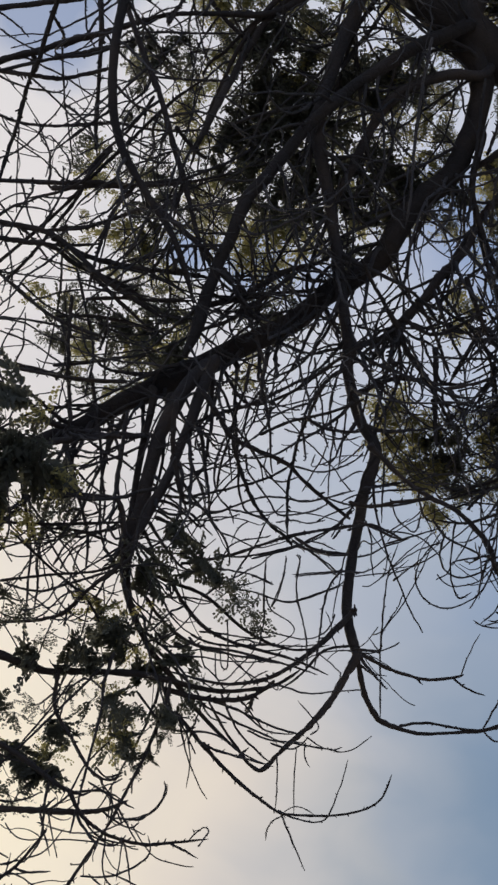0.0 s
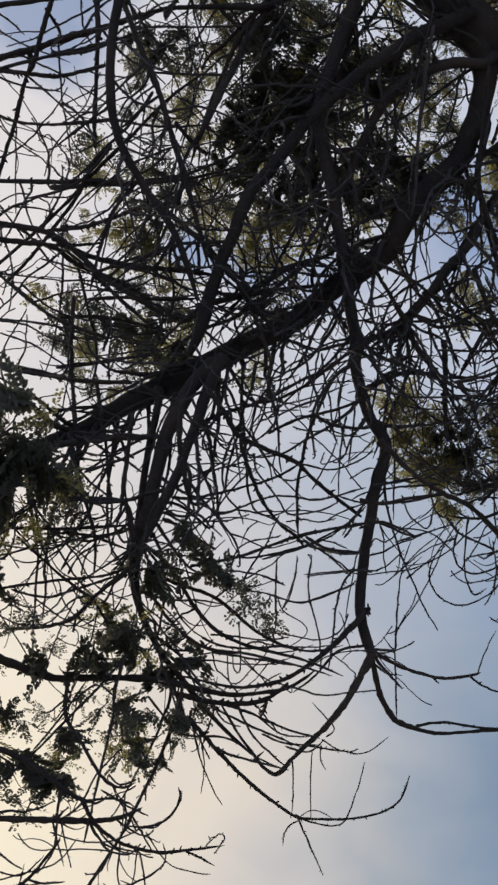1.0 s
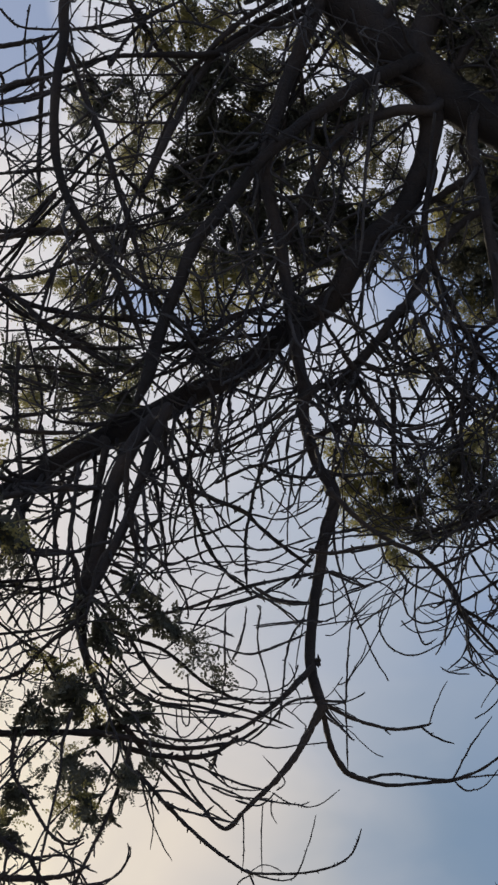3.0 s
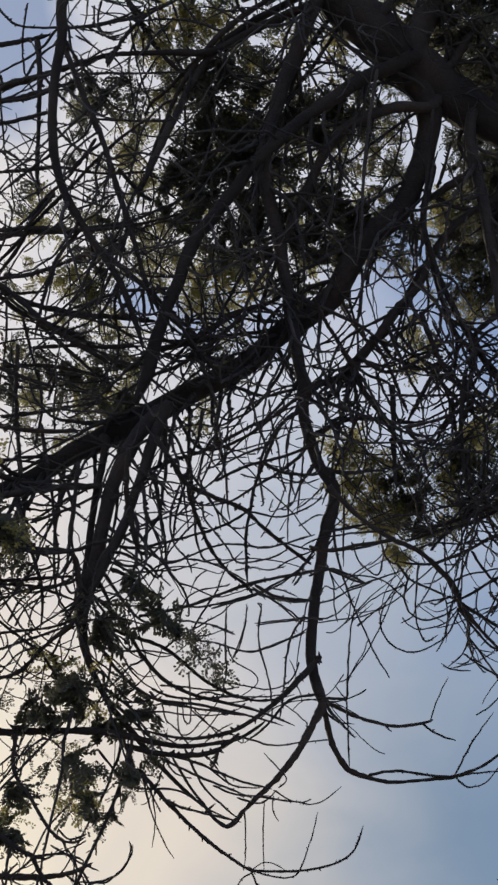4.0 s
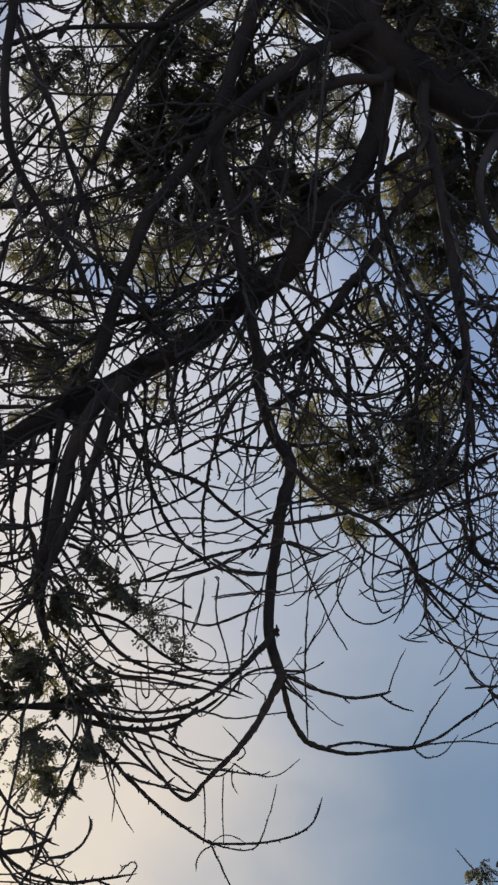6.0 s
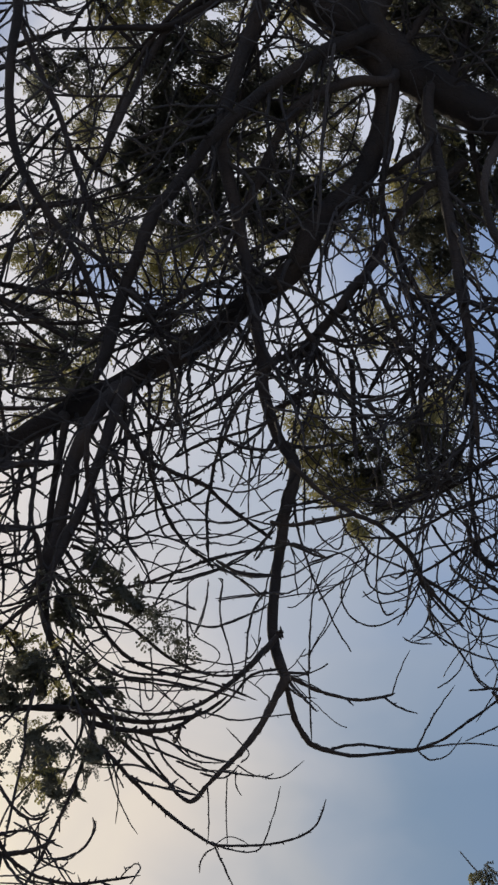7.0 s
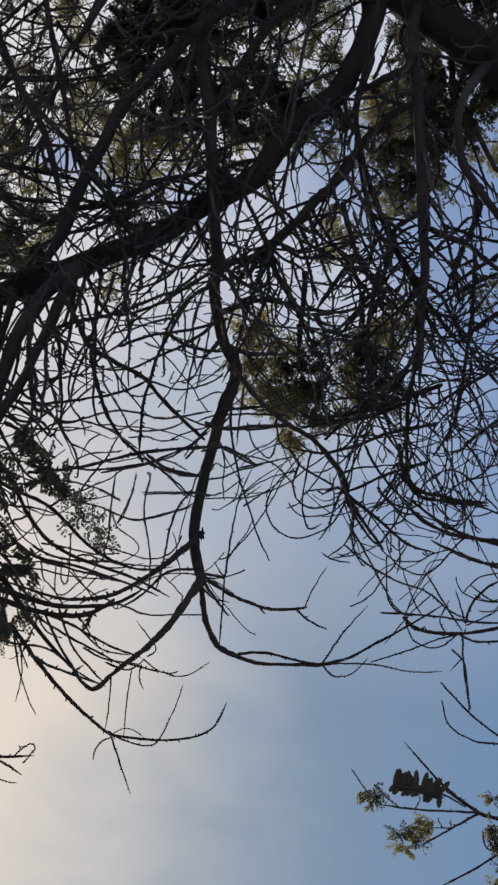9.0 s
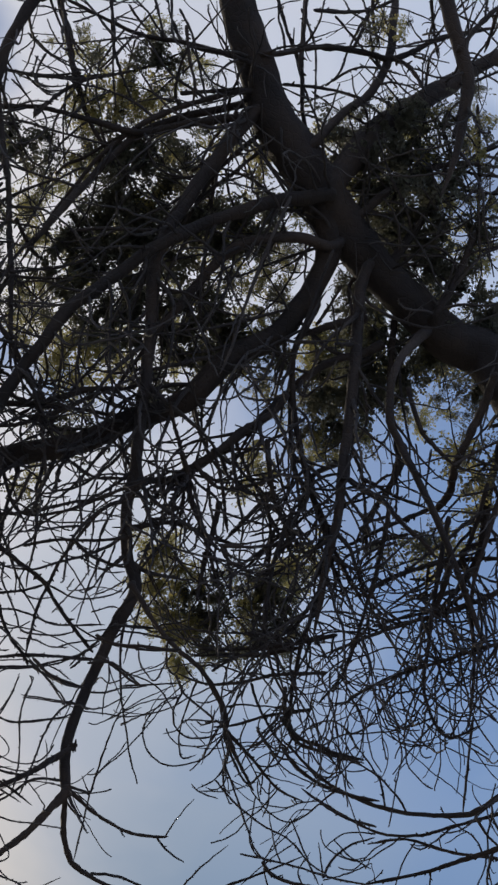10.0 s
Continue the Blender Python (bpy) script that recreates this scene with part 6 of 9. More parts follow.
limb([(1.951, 7.543, 9.421, 0.0127), (1.967, 7.812, 9.299, 0.0114), (1.961, 8.001, 9.250, 0.0100)])
limb([(0.952, 6.657, 11.451, 0.0185), (0.962, 6.691, 11.470, 0.0136), (1.049, 6.630, 11.366, 0.0119), (1.115, 6.594, 11.218, 0.0103), (1.163, 6.567, 11.072, 0.0088)])
limb([(0.440, 6.567, 11.632, 0.0121), (0.475, 6.631, 11.364, 0.0104), (0.512, 6.709, 11.115, 0.0088)])
stem([(0.436, 6.592, 11.529, 0.0075), (0.538, 6.644, 11.363, 0.0070), (0.583, 6.676, 11.208, 0.0064), (0.645, 6.816, 10.959, 0.0059)])
limb([(0.780, 6.463, 11.647, 0.0105), (0.831, 6.606, 11.621, 0.0091), (0.906, 6.732, 11.602, 0.0076)])
stem([(0.796, 6.526, 11.618, 0.0075), (0.760, 6.607, 11.532, 0.0071), (0.735, 6.699, 11.434, 0.0068), (0.723, 6.773, 11.320, 0.0064), (0.676, 6.837, 11.269, 0.0060)])
stem([(0.618, 6.561, 11.509, 0.0075), (0.720, 6.615, 11.468, 0.0071), (0.834, 6.661, 11.406, 0.0067), (0.984, 6.706, 11.306, 0.0064), (1.037, 6.727, 11.279, 0.0060)])
limb([(1.079, 6.387, 11.693, 0.0090), (1.141, 6.514, 11.596, 0.0083), (1.215, 6.649, 11.535, 0.0076)])
stem([(1.083, 6.489, 11.464, 0.0060), (1.157, 6.201, 11.130, 0.0043)])
stem([(1.190, 6.128, 11.177, 0.0057), (1.281, 6.069, 11.306, 0.0043)])
limb([(1.372, 6.031, 11.204, 0.0100), (1.386, 6.202, 11.221, 0.0087), (1.389, 6.318, 11.211, 0.0073)])
stem([(0.671, 6.853, 11.288, 0.0075), (0.769, 6.710, 11.283, 0.0070), (0.873, 6.619, 11.235, 0.0064), (1.051, 6.542, 11.136, 0.0059)])
stem([(0.590, 6.982, 11.266, 0.0060), (0.672, 6.916, 11.270, 0.0053), (0.761, 6.848, 11.264, 0.0045)])
stem([(0.607, 6.855, 11.207, 0.0060), (0.738, 6.868, 11.145, 0.0052), (0.815, 6.851, 11.088, 0.0045)])
limb([(1.492, 6.790, 11.433, 0.0106), (1.569, 6.897, 11.029, 0.0097), (1.611, 6.989, 10.752, 0.0088)])
limb([(1.452, 6.930, 11.015, 0.0090), (1.575, 6.894, 10.978, 0.0082), (1.691, 6.847, 10.959, 0.0074)])
limb([(1.484, 7.101, 11.069, 0.0091), (1.601, 6.961, 10.922, 0.0082), (1.691, 6.806, 10.748, 0.0073)])
limb([(1.015, 6.844, 11.052, 0.0156), (1.084, 6.848, 11.009, 0.0104), (1.140, 6.956, 10.901, 0.0094), (1.173, 7.056, 10.815, 0.0084), (1.130, 7.087, 10.726, 0.0074)])
limb([(1.375, 6.611, 11.294, 0.0223), (1.378, 6.634, 11.046, 0.0198), (1.359, 6.663, 10.901, 0.0175)])
stem([(-0.860, 6.970, 10.804, 0.0058), (-0.763, 7.033, 10.801, 0.0054), (-0.672, 7.056, 10.848, 0.0049), (-0.566, 7.026, 10.926, 0.0044)])
stem([(-0.771, 6.838, 10.840, 0.0058), (-0.794, 6.957, 10.810, 0.0055), (-0.765, 7.045, 10.817, 0.0051), (-0.688, 7.101, 10.865, 0.0048), (-0.598, 7.078, 10.982, 0.0045)])
stem([(-0.908, 6.935, 11.095, 0.0059), (-0.792, 6.938, 10.991, 0.0054), (-0.656, 6.921, 10.907, 0.0049), (-0.542, 6.880, 10.845, 0.0044)])
stem([(-0.898, 6.907, 10.638, 0.0057), (-0.810, 6.939, 10.600, 0.0050), (-0.745, 7.031, 10.612, 0.0043)])
limb([(-0.745, 7.018, 10.615, 0.0103), (-0.729, 7.006, 10.547, 0.0101), (-0.664, 7.009, 10.742, 0.0092), (-0.574, 6.968, 10.853, 0.0083), (-0.410, 6.926, 10.960, 0.0074)])
stem([(-0.854, 6.794, 11.260, 0.0074), (-0.747, 6.902, 11.174, 0.0071), (-0.649, 6.945, 11.127, 0.0067), (-0.535, 7.000, 11.078, 0.0063), (-0.474, 7.031, 11.083, 0.0060)])
stem([(-0.446, 6.744, 11.327, 0.0074), (-0.357, 6.785, 11.261, 0.0069), (-0.277, 6.798, 11.215, 0.0064), (-0.172, 6.793, 11.172, 0.0059)])
stem([(-0.325, 6.646, 11.321, 0.0074), (-0.224, 6.727, 11.140, 0.0066), (-0.170, 6.722, 11.035, 0.0058)])
stem([(-0.240, 6.637, 11.353, 0.0074), (-0.178, 6.662, 11.071, 0.0066), (-0.112, 6.600, 10.892, 0.0057)])
stem([(-0.181, 6.614, 11.232, 0.0073), (-0.083, 6.641, 11.089, 0.0068), (0.045, 6.725, 10.811, 0.0063), (0.080, 6.721, 10.704, 0.0057)])
stem([(-0.459, 6.824, 10.825, 0.0058), (-0.398, 6.724, 10.932, 0.0053), (-0.347, 6.641, 11.047, 0.0048), (-0.282, 6.553, 11.142, 0.0044)])
stem([(-0.492, 6.964, 11.012, 0.0059), (-0.426, 6.857, 11.063, 0.0052), (-0.364, 6.767, 11.115, 0.0044)])
stem([(0.022, 6.729, 10.987, 0.0058), (0.105, 6.772, 11.069, 0.0051), (0.208, 6.829, 11.127, 0.0044)])
limb([(-0.054, 6.935, 10.966, 0.0118), (0.084, 6.838, 10.924, 0.0102), (0.258, 6.750, 10.916, 0.0087)])
stem([(0.067, 6.704, 10.615, 0.0057), (0.174, 6.689, 10.701, 0.0050), (0.259, 6.678, 10.788, 0.0043)])
stem([(-0.628, 6.952, 10.804, 0.0058), (-0.606, 7.089, 10.728, 0.0054), (-0.559, 7.191, 10.586, 0.0049), (-0.498, 7.322, 10.517, 0.0044)])
limb([(0.113, 7.056, 10.521, 0.0087), (0.179, 7.029, 10.630, 0.0082), (0.249, 7.039, 10.773, 0.0078), (0.337, 7.043, 10.885, 0.0074)])
limb([(-0.887, 6.759, 11.159, 0.0162), (-0.806, 6.778, 11.339, 0.0134)])
stem([(-0.680, 6.834, 11.380, 0.0060), (-0.575, 6.778, 11.190, 0.0054), (-0.472, 6.705, 10.980, 0.0048), (-0.324, 6.656, 10.781, 0.0043)])
stem([(-0.682, 6.704, 10.975, 0.0058), (-0.613, 6.742, 11.118, 0.0054), (-0.522, 6.733, 11.259, 0.0049), (-0.424, 6.710, 11.365, 0.0045)])
limb([(-1.295, 6.868, 10.548, 0.0131), (-1.341, 6.982, 10.483, 0.0131), (-1.407, 7.152, 10.346, 0.0132), (-1.439, 7.227, 10.363, 0.0133)])
limb([(-1.636, 7.224, 10.445, 0.0149), (-1.612, 7.237, 10.391, 0.0133), (-1.481, 7.232, 10.359, 0.0125), (-1.289, 7.232, 10.335, 0.0118), (-1.118, 7.186, 10.336, 0.0110), (-1.025, 7.127, 10.302, 0.0102)])
limb([(-1.112, 7.002, 10.725, 0.0104), (-1.091, 7.058, 10.575, 0.0096), (-1.091, 7.255, 10.356, 0.0088), (-1.093, 7.387, 10.190, 0.0081), (-1.094, 7.458, 10.042, 0.0073)])
limb([(-0.982, 7.303, 9.892, 0.0086), (-1.109, 7.398, 9.764, 0.0082), (-1.241, 7.452, 9.711, 0.0077), (-1.417, 7.501, 9.704, 0.0072)])
limb([(-0.990, 7.346, 9.920, 0.0116), (-1.067, 7.397, 9.882, 0.0110), (-1.168, 7.541, 9.765, 0.0105), (-1.288, 7.658, 9.643, 0.0099), (-1.406, 7.747, 9.520, 0.0093), (-1.531, 7.856, 9.447, 0.0087)])
limb([(-1.525, 7.467, 9.376, 0.0141), (-1.398, 7.521, 9.405, 0.0137), (-1.261, 7.568, 9.431, 0.0133), (-1.162, 7.657, 9.410, 0.0129), (-1.035, 7.686, 9.358, 0.0124), (-0.913, 7.739, 9.345, 0.0120), (-0.795, 7.784, 9.289, 0.0115)])
limb([(-1.275, 7.619, 9.494, 0.0086), (-1.172, 7.789, 9.670, 0.0081), (-1.056, 7.921, 9.826, 0.0075)])
stem([(-1.557, 7.491, 9.668, 0.0058), (-1.464, 7.586, 9.588, 0.0051), (-1.411, 7.600, 9.509, 0.0043)])
stem([(-1.490, 7.642, 8.985, 0.0056), (-1.362, 7.660, 8.976, 0.0051), (-1.263, 7.717, 8.952, 0.0047), (-1.134, 7.751, 8.930, 0.0042)])
stem([(-1.536, 7.938, 9.185, 0.0058), (-1.347, 7.902, 9.068, 0.0052), (-1.234, 7.894, 8.965, 0.0047), (-1.140, 7.879, 8.884, 0.0042)])
limb([(-1.467, 7.717, 8.739, 0.0083), (-1.299, 7.732, 8.718, 0.0078), (-1.143, 7.773, 8.723, 0.0074), (-0.878, 7.801, 8.731, 0.0070)])
stem([(-1.177, 7.907, 9.167, 0.0072), (-1.157, 7.957, 8.989, 0.0064), (-1.135, 7.984, 8.728, 0.0056)])
stem([(-1.043, 8.030, 8.993, 0.0072), (-0.998, 7.897, 8.721, 0.0063), (-0.957, 7.745, 8.470, 0.0055)])
stem([(-1.437, 7.213, 10.311, 0.0059), (-1.326, 7.284, 10.250, 0.0054), (-1.215, 7.342, 10.163, 0.0049), (-1.071, 7.384, 10.022, 0.0044)])
stem([(-1.277, 7.049, 10.405, 0.0058), (-1.266, 7.322, 10.266, 0.0054), (-1.256, 7.459, 10.259, 0.0050), (-1.230, 7.648, 10.149, 0.0045)])
limb([(-0.414, 7.202, 10.358, 0.0088), (-0.530, 7.227, 9.938, 0.0083), (-0.619, 7.273, 9.710, 0.0078), (-0.662, 7.320, 9.403, 0.0073), (-0.752, 7.375, 9.125, 0.0069)])
stem([(-0.474, 7.526, 9.466, 0.0071), (-0.381, 7.576, 9.394, 0.0064), (-0.286, 7.606, 9.273, 0.0057)])
limb([(-0.528, 7.400, 9.361, 0.0084), (-0.418, 7.641, 9.314, 0.0078), (-0.281, 7.754, 9.278, 0.0072)])
stem([(-1.625, 7.003, 10.586, 0.0059), (-1.549, 7.138, 10.653, 0.0052), (-1.496, 7.269, 10.712, 0.0045)])
stem([(-1.675, 7.298, 10.822, 0.0061), (-1.511, 7.246, 10.622, 0.0052), (-1.227, 7.204, 10.411, 0.0044)])
limb([(-1.343, 6.941, 10.520, 0.0088), (-1.292, 7.101, 10.552, 0.0081), (-1.299, 7.275, 10.656, 0.0075)])
stem([(-0.929, 7.350, 9.720, 0.0057), (-1.031, 7.396, 9.699, 0.0054), (-1.138, 7.499, 9.692, 0.0050), (-1.219, 7.599, 9.614, 0.0047), (-1.240, 7.713, 9.553, 0.0044)])
stem([(-0.826, 7.411, 9.702, 0.0057), (-0.932, 7.496, 9.698, 0.0054), (-0.987, 7.562, 9.585, 0.0050), (-1.018, 7.638, 9.426, 0.0047), (-1.029, 7.677, 9.292, 0.0043)])
stem([(-0.696, 7.353, 9.919, 0.0072), (-0.782, 7.475, 9.928, 0.0068), (-0.889, 7.565, 9.929, 0.0064), (-0.976, 7.682, 9.897, 0.0059)])
stem([(-0.573, 7.219, 9.622, 0.0056), (-0.629, 7.320, 9.523, 0.0053), (-0.706, 7.410, 9.438, 0.0049), (-0.744, 7.551, 9.351, 0.0046), (-0.718, 7.661, 9.233, 0.0043)])
stem([(-1.101, 7.610, 9.221, 0.0057), (-0.974, 7.602, 9.162, 0.0053), (-0.829, 7.580, 9.119, 0.0049), (-0.640, 7.498, 9.012, 0.0045), (-0.443, 7.488, 9.046, 0.0042)])
stem([(-1.334, 7.693, 9.468, 0.0058), (-1.190, 7.730, 9.453, 0.0053), (-1.040, 7.745, 9.388, 0.0048), (-0.931, 7.792, 9.296, 0.0043)])
stem([(-1.398, 7.581, 9.177, 0.0056), (-1.252, 7.652, 9.085, 0.0053), (-1.090, 7.696, 9.051, 0.0049), (-0.887, 7.720, 9.028, 0.0046), (-0.683, 7.658, 9.007, 0.0042)])
stem([(-1.028, 7.663, 9.051, 0.0056), (-0.932, 7.777, 9.054, 0.0052), (-0.792, 7.815, 9.068, 0.0047), (-0.632, 7.816, 9.119, 0.0043)])
stem([(-0.673, 7.493, 9.528, 0.0057), (-0.544, 7.497, 9.421, 0.0052), (-0.439, 7.574, 9.331, 0.0047), (-0.372, 7.685, 9.217, 0.0043)])
stem([(-0.389, 7.288, 9.559, 0.0056), (-0.460, 7.342, 9.378, 0.0051), (-0.554, 7.441, 9.247, 0.0047), (-0.623, 7.532, 9.054, 0.0042)])
stem([(-0.829, 7.407, 9.199, 0.0056), (-0.729, 7.482, 9.166, 0.0051), (-0.612, 7.547, 9.181, 0.0047), (-0.458, 7.630, 9.301, 0.0043)])
stem([(-0.460, 8.263, 7.553, 0.0065), (-0.383, 8.321, 7.555, 0.0062), (-0.280, 8.378, 7.576, 0.0059), (-0.150, 8.439, 7.632, 0.0056), (-0.061, 8.498, 7.683, 0.0053)])
stem([(-0.472, 8.302, 7.564, 0.0065), (-0.407, 8.308, 7.506, 0.0062), (-0.302, 8.311, 7.486, 0.0058), (-0.198, 8.313, 7.468, 0.0055), (-0.057, 8.315, 7.456, 0.0052)])
stem([(-0.426, 8.338, 7.624, 0.0053), (-0.333, 8.327, 7.612, 0.0049), (-0.227, 8.295, 7.572, 0.0046), (-0.148, 8.295, 7.567, 0.0042), (-0.060, 8.274, 7.571, 0.0039)])
stem([(-0.486, 8.422, 7.570, 0.0040), (-0.406, 8.291, 7.485, 0.0039), (-0.313, 8.158, 7.387, 0.0038)])
stem([(-0.403, 8.101, 7.366, 0.0038), (-0.386, 8.204, 7.339, 0.0038), (-0.337, 8.332, 7.368, 0.0039), (-0.269, 8.484, 7.358, 0.0039)])
stem([(-0.342, 8.296, 7.506, 0.0033), (-0.336, 8.296, 7.405, 0.0032), (-0.325, 8.297, 7.328, 0.0032), (-0.283, 8.258, 7.299, 0.0032), (-0.232, 8.191, 7.318, 0.0032), (-0.168, 8.113, 7.343, 0.0032), (-0.141, 8.036, 7.357, 0.0032)])
stem([(-0.284, 8.040, 7.481, 0.0038), (-0.275, 8.151, 7.398, 0.0037), (-0.278, 8.256, 7.379, 0.0036), (-0.294, 8.321, 7.398, 0.0035), (-0.313, 8.359, 7.463, 0.0034), (-0.319, 8.376, 7.564, 0.0033)])
stem([(-0.285, 8.426, 7.552, 0.0039), (-0.199, 8.458, 7.490, 0.0037), (-0.133, 8.472, 7.453, 0.0035), (-0.056, 8.465, 7.432, 0.0033)])
stem([(-0.261, 8.244, 7.423, 0.0032), (-0.208, 8.277, 7.379, 0.0029), (-0.132, 8.329, 7.318, 0.0026)])
stem([(-0.144, 8.214, 7.389, 0.0032), (-0.219, 8.273, 7.314, 0.0029), (-0.288, 8.299, 7.278, 0.0026)])
stem([(-0.215, 8.482, 7.405, 0.0039), (-0.144, 8.328, 7.369, 0.0036), (-0.086, 8.190, 7.309, 0.0032)])
stem([(-0.540, 8.293, 7.354, 0.0052), (-0.425, 8.290, 7.321, 0.0045), (-0.326, 8.306, 7.266, 0.0038)])
limb([(-0.588, 8.387, 7.325, 0.0129), (-0.439, 8.386, 7.284, 0.0124), (-0.308, 8.363, 7.253, 0.0118), (-0.187, 8.319, 7.238, 0.0113), (-0.110, 8.263, 7.251, 0.0107), (-0.055, 8.202, 7.260, 0.0102)])
limb([(-0.151, 8.319, 7.258, 0.0090), (-0.168, 8.500, 7.314, 0.0085), (-0.190, 8.676, 7.397, 0.0080)])
stem([(-0.214, 8.414, 7.296, 0.0039), (-0.140, 8.440, 7.213, 0.0037), (-0.100, 8.443, 7.155, 0.0034), (-0.051, 8.429, 7.128, 0.0032)])
stem([(-0.361, 8.462, 7.324, 0.0065), (-0.220, 8.489, 7.284, 0.0061), (-0.062, 8.509, 7.217, 0.0056), (0.094, 8.532, 7.184, 0.0052)])
stem([(-0.388, 8.238, 7.139, 0.0038), (-0.411, 8.360, 7.138, 0.0038), (-0.435, 8.481, 7.156, 0.0039), (-0.456, 8.591, 7.154, 0.0039)])
stem([(-0.408, 8.503, 7.116, 0.0064), (-0.316, 8.490, 7.059, 0.0060), (-0.212, 8.469, 7.015, 0.0055), (-0.047, 8.436, 6.947, 0.0051)])
limb([(-0.521, 8.453, 7.243, 0.0104), (-0.422, 8.498, 7.144, 0.0097), (-0.316, 8.557, 7.050, 0.0090), (-0.211, 8.608, 6.971, 0.0084), (-0.120, 8.621, 6.897, 0.0077), (-0.029, 8.647, 6.842, 0.0070), (0.028, 8.642, 6.822, 0.0064), (0.226, 8.629, 6.816, 0.0057), (0.378, 8.591, 6.832, 0.0051), (0.460, 8.538, 6.869, 0.0044), (0.500, 8.453, 6.941, 0.0038)])
stem([(-0.003, 8.651, 6.815, 0.0038), (-0.048, 8.704, 6.811, 0.0034), (-0.068, 8.763, 6.801, 0.0030), (-0.071, 8.825, 6.788, 0.0026)])
stem([(-0.003, 8.781, 6.908, 0.0026), (0.048, 8.799, 6.957, 0.0026), (0.101, 8.839, 6.979, 0.0026), (0.160, 8.898, 6.980, 0.0026)])
stem([(-0.177, 8.599, 7.246, 0.0052), (-0.061, 8.513, 7.140, 0.0045), (0.093, 8.413, 7.070, 0.0038)])
stem([(-0.066, 8.599, 7.181, 0.0052), (0.043, 8.544, 7.117, 0.0045), (0.113, 8.427, 7.110, 0.0038)])
stem([(0.100, 8.415, 7.102, 0.0038), (0.171, 8.492, 7.102, 0.0036), (0.224, 8.558, 7.128, 0.0034), (0.275, 8.600, 7.174, 0.0033)])
stem([(0.102, 8.558, 7.164, 0.0039), (0.098, 8.592, 7.104, 0.0032), (0.125, 8.604, 7.058, 0.0026)])
stem([(-0.218, 8.519, 7.043, 0.0064), (-0.162, 8.482, 7.075, 0.0051)])
stem([(-0.192, 8.215, 8.047, 0.0053), (-0.080, 8.170, 8.062, 0.0051), (-0.000, 8.117, 8.046, 0.0048), (0.105, 8.077, 8.050, 0.0045), (0.236, 8.023, 8.034, 0.0042), (0.350, 7.974, 8.034, 0.0039)])
stem([(-0.187, 8.064, 7.863, 0.0052), (-0.052, 8.069, 7.916, 0.0050), (0.027, 8.056, 7.941, 0.0047), (0.131, 8.072, 8.013, 0.0045), (0.236, 8.035, 8.087, 0.0042), (0.299, 8.022, 8.156, 0.0040)])
limb([(0.015, 7.995, 7.946, 0.0078), (0.105, 8.004, 7.892, 0.0074), (0.208, 7.988, 7.855, 0.0069), (0.280, 7.968, 7.835, 0.0065)])
stem([(0.005, 7.890, 7.839, 0.0052), (0.105, 8.008, 7.862, 0.0048), (0.186, 8.118, 7.883, 0.0044), (0.235, 8.189, 7.883, 0.0040)])
stem([(0.290, 8.109, 7.849, 0.0039), (0.344, 8.141, 7.865, 0.0037), (0.410, 8.148, 7.912, 0.0035), (0.482, 8.140, 7.991, 0.0033)])
stem([(0.295, 8.101, 7.843, 0.0039), (0.238, 8.118, 7.852, 0.0037), (0.107, 8.124, 7.837, 0.0035), (0.011, 8.144, 7.840, 0.0033)])
stem([(0.251, 8.267, 7.983, 0.0067), (0.188, 8.220, 7.829, 0.0061), (0.163, 8.230, 7.721, 0.0055), (0.155, 8.231, 7.624, 0.0049), (0.143, 8.247, 7.508, 0.0044), (0.126, 8.263, 7.380, 0.0039)])
stem([(-0.187, 8.086, 7.690, 0.0039), (-0.073, 8.144, 7.690, 0.0039), (0.005, 8.177, 7.704, 0.0039), (0.109, 8.175, 7.744, 0.0039), (0.213, 8.169, 7.791, 0.0039), (0.261, 8.187, 7.845, 0.0039)])
stem([(0.094, 8.175, 7.319, 0.0038), (0.085, 8.122, 7.448, 0.0037), (0.057, 8.076, 7.556, 0.0036), (0.029, 8.018, 7.672, 0.0035), (0.043, 7.968, 7.780, 0.0034), (0.025, 8.036, 7.875, 0.0033)])
stem([(-0.080, 8.355, 7.808, 0.0040), (-0.053, 8.232, 7.783, 0.0037), (-0.029, 8.089, 7.806, 0.0035), (-0.022, 7.954, 7.807, 0.0032)])
stem([(-0.134, 8.258, 7.503, 0.0039), (-0.118, 8.190, 7.588, 0.0037), (-0.118, 8.069, 7.692, 0.0034), (-0.116, 8.015, 7.853, 0.0033)])
stem([(-0.190, 8.070, 7.775, 0.0039), (-0.113, 8.059, 7.733, 0.0036), (-0.082, 8.101, 7.745, 0.0033)])
stem([(-0.109, 8.056, 7.640, 0.0039), (-0.077, 8.100, 7.587, 0.0035), (0.007, 8.125, 7.543, 0.0032), (0.023, 8.146, 7.496, 0.0029), (-0.068, 8.166, 7.426, 0.0026)])
stem([(0.138, 8.271, 7.506, 0.0032), (0.191, 8.291, 7.573, 0.0030), (0.203, 8.281, 7.646, 0.0028), (0.177, 8.272, 7.726, 0.0026)])
stem([(0.218, 8.238, 7.686, 0.0039), (0.190, 8.265, 7.618, 0.0038), (0.138, 8.283, 7.581, 0.0037), (0.060, 8.279, 7.561, 0.0035), (-0.070, 8.234, 7.557, 0.0034), (-0.180, 8.235, 7.571, 0.0032)])
stem([(-0.183, 8.448, 7.696, 0.0040), (-0.070, 8.368, 7.589, 0.0037), (0.061, 8.276, 7.518, 0.0035), (0.144, 8.175, 7.459, 0.0032)])
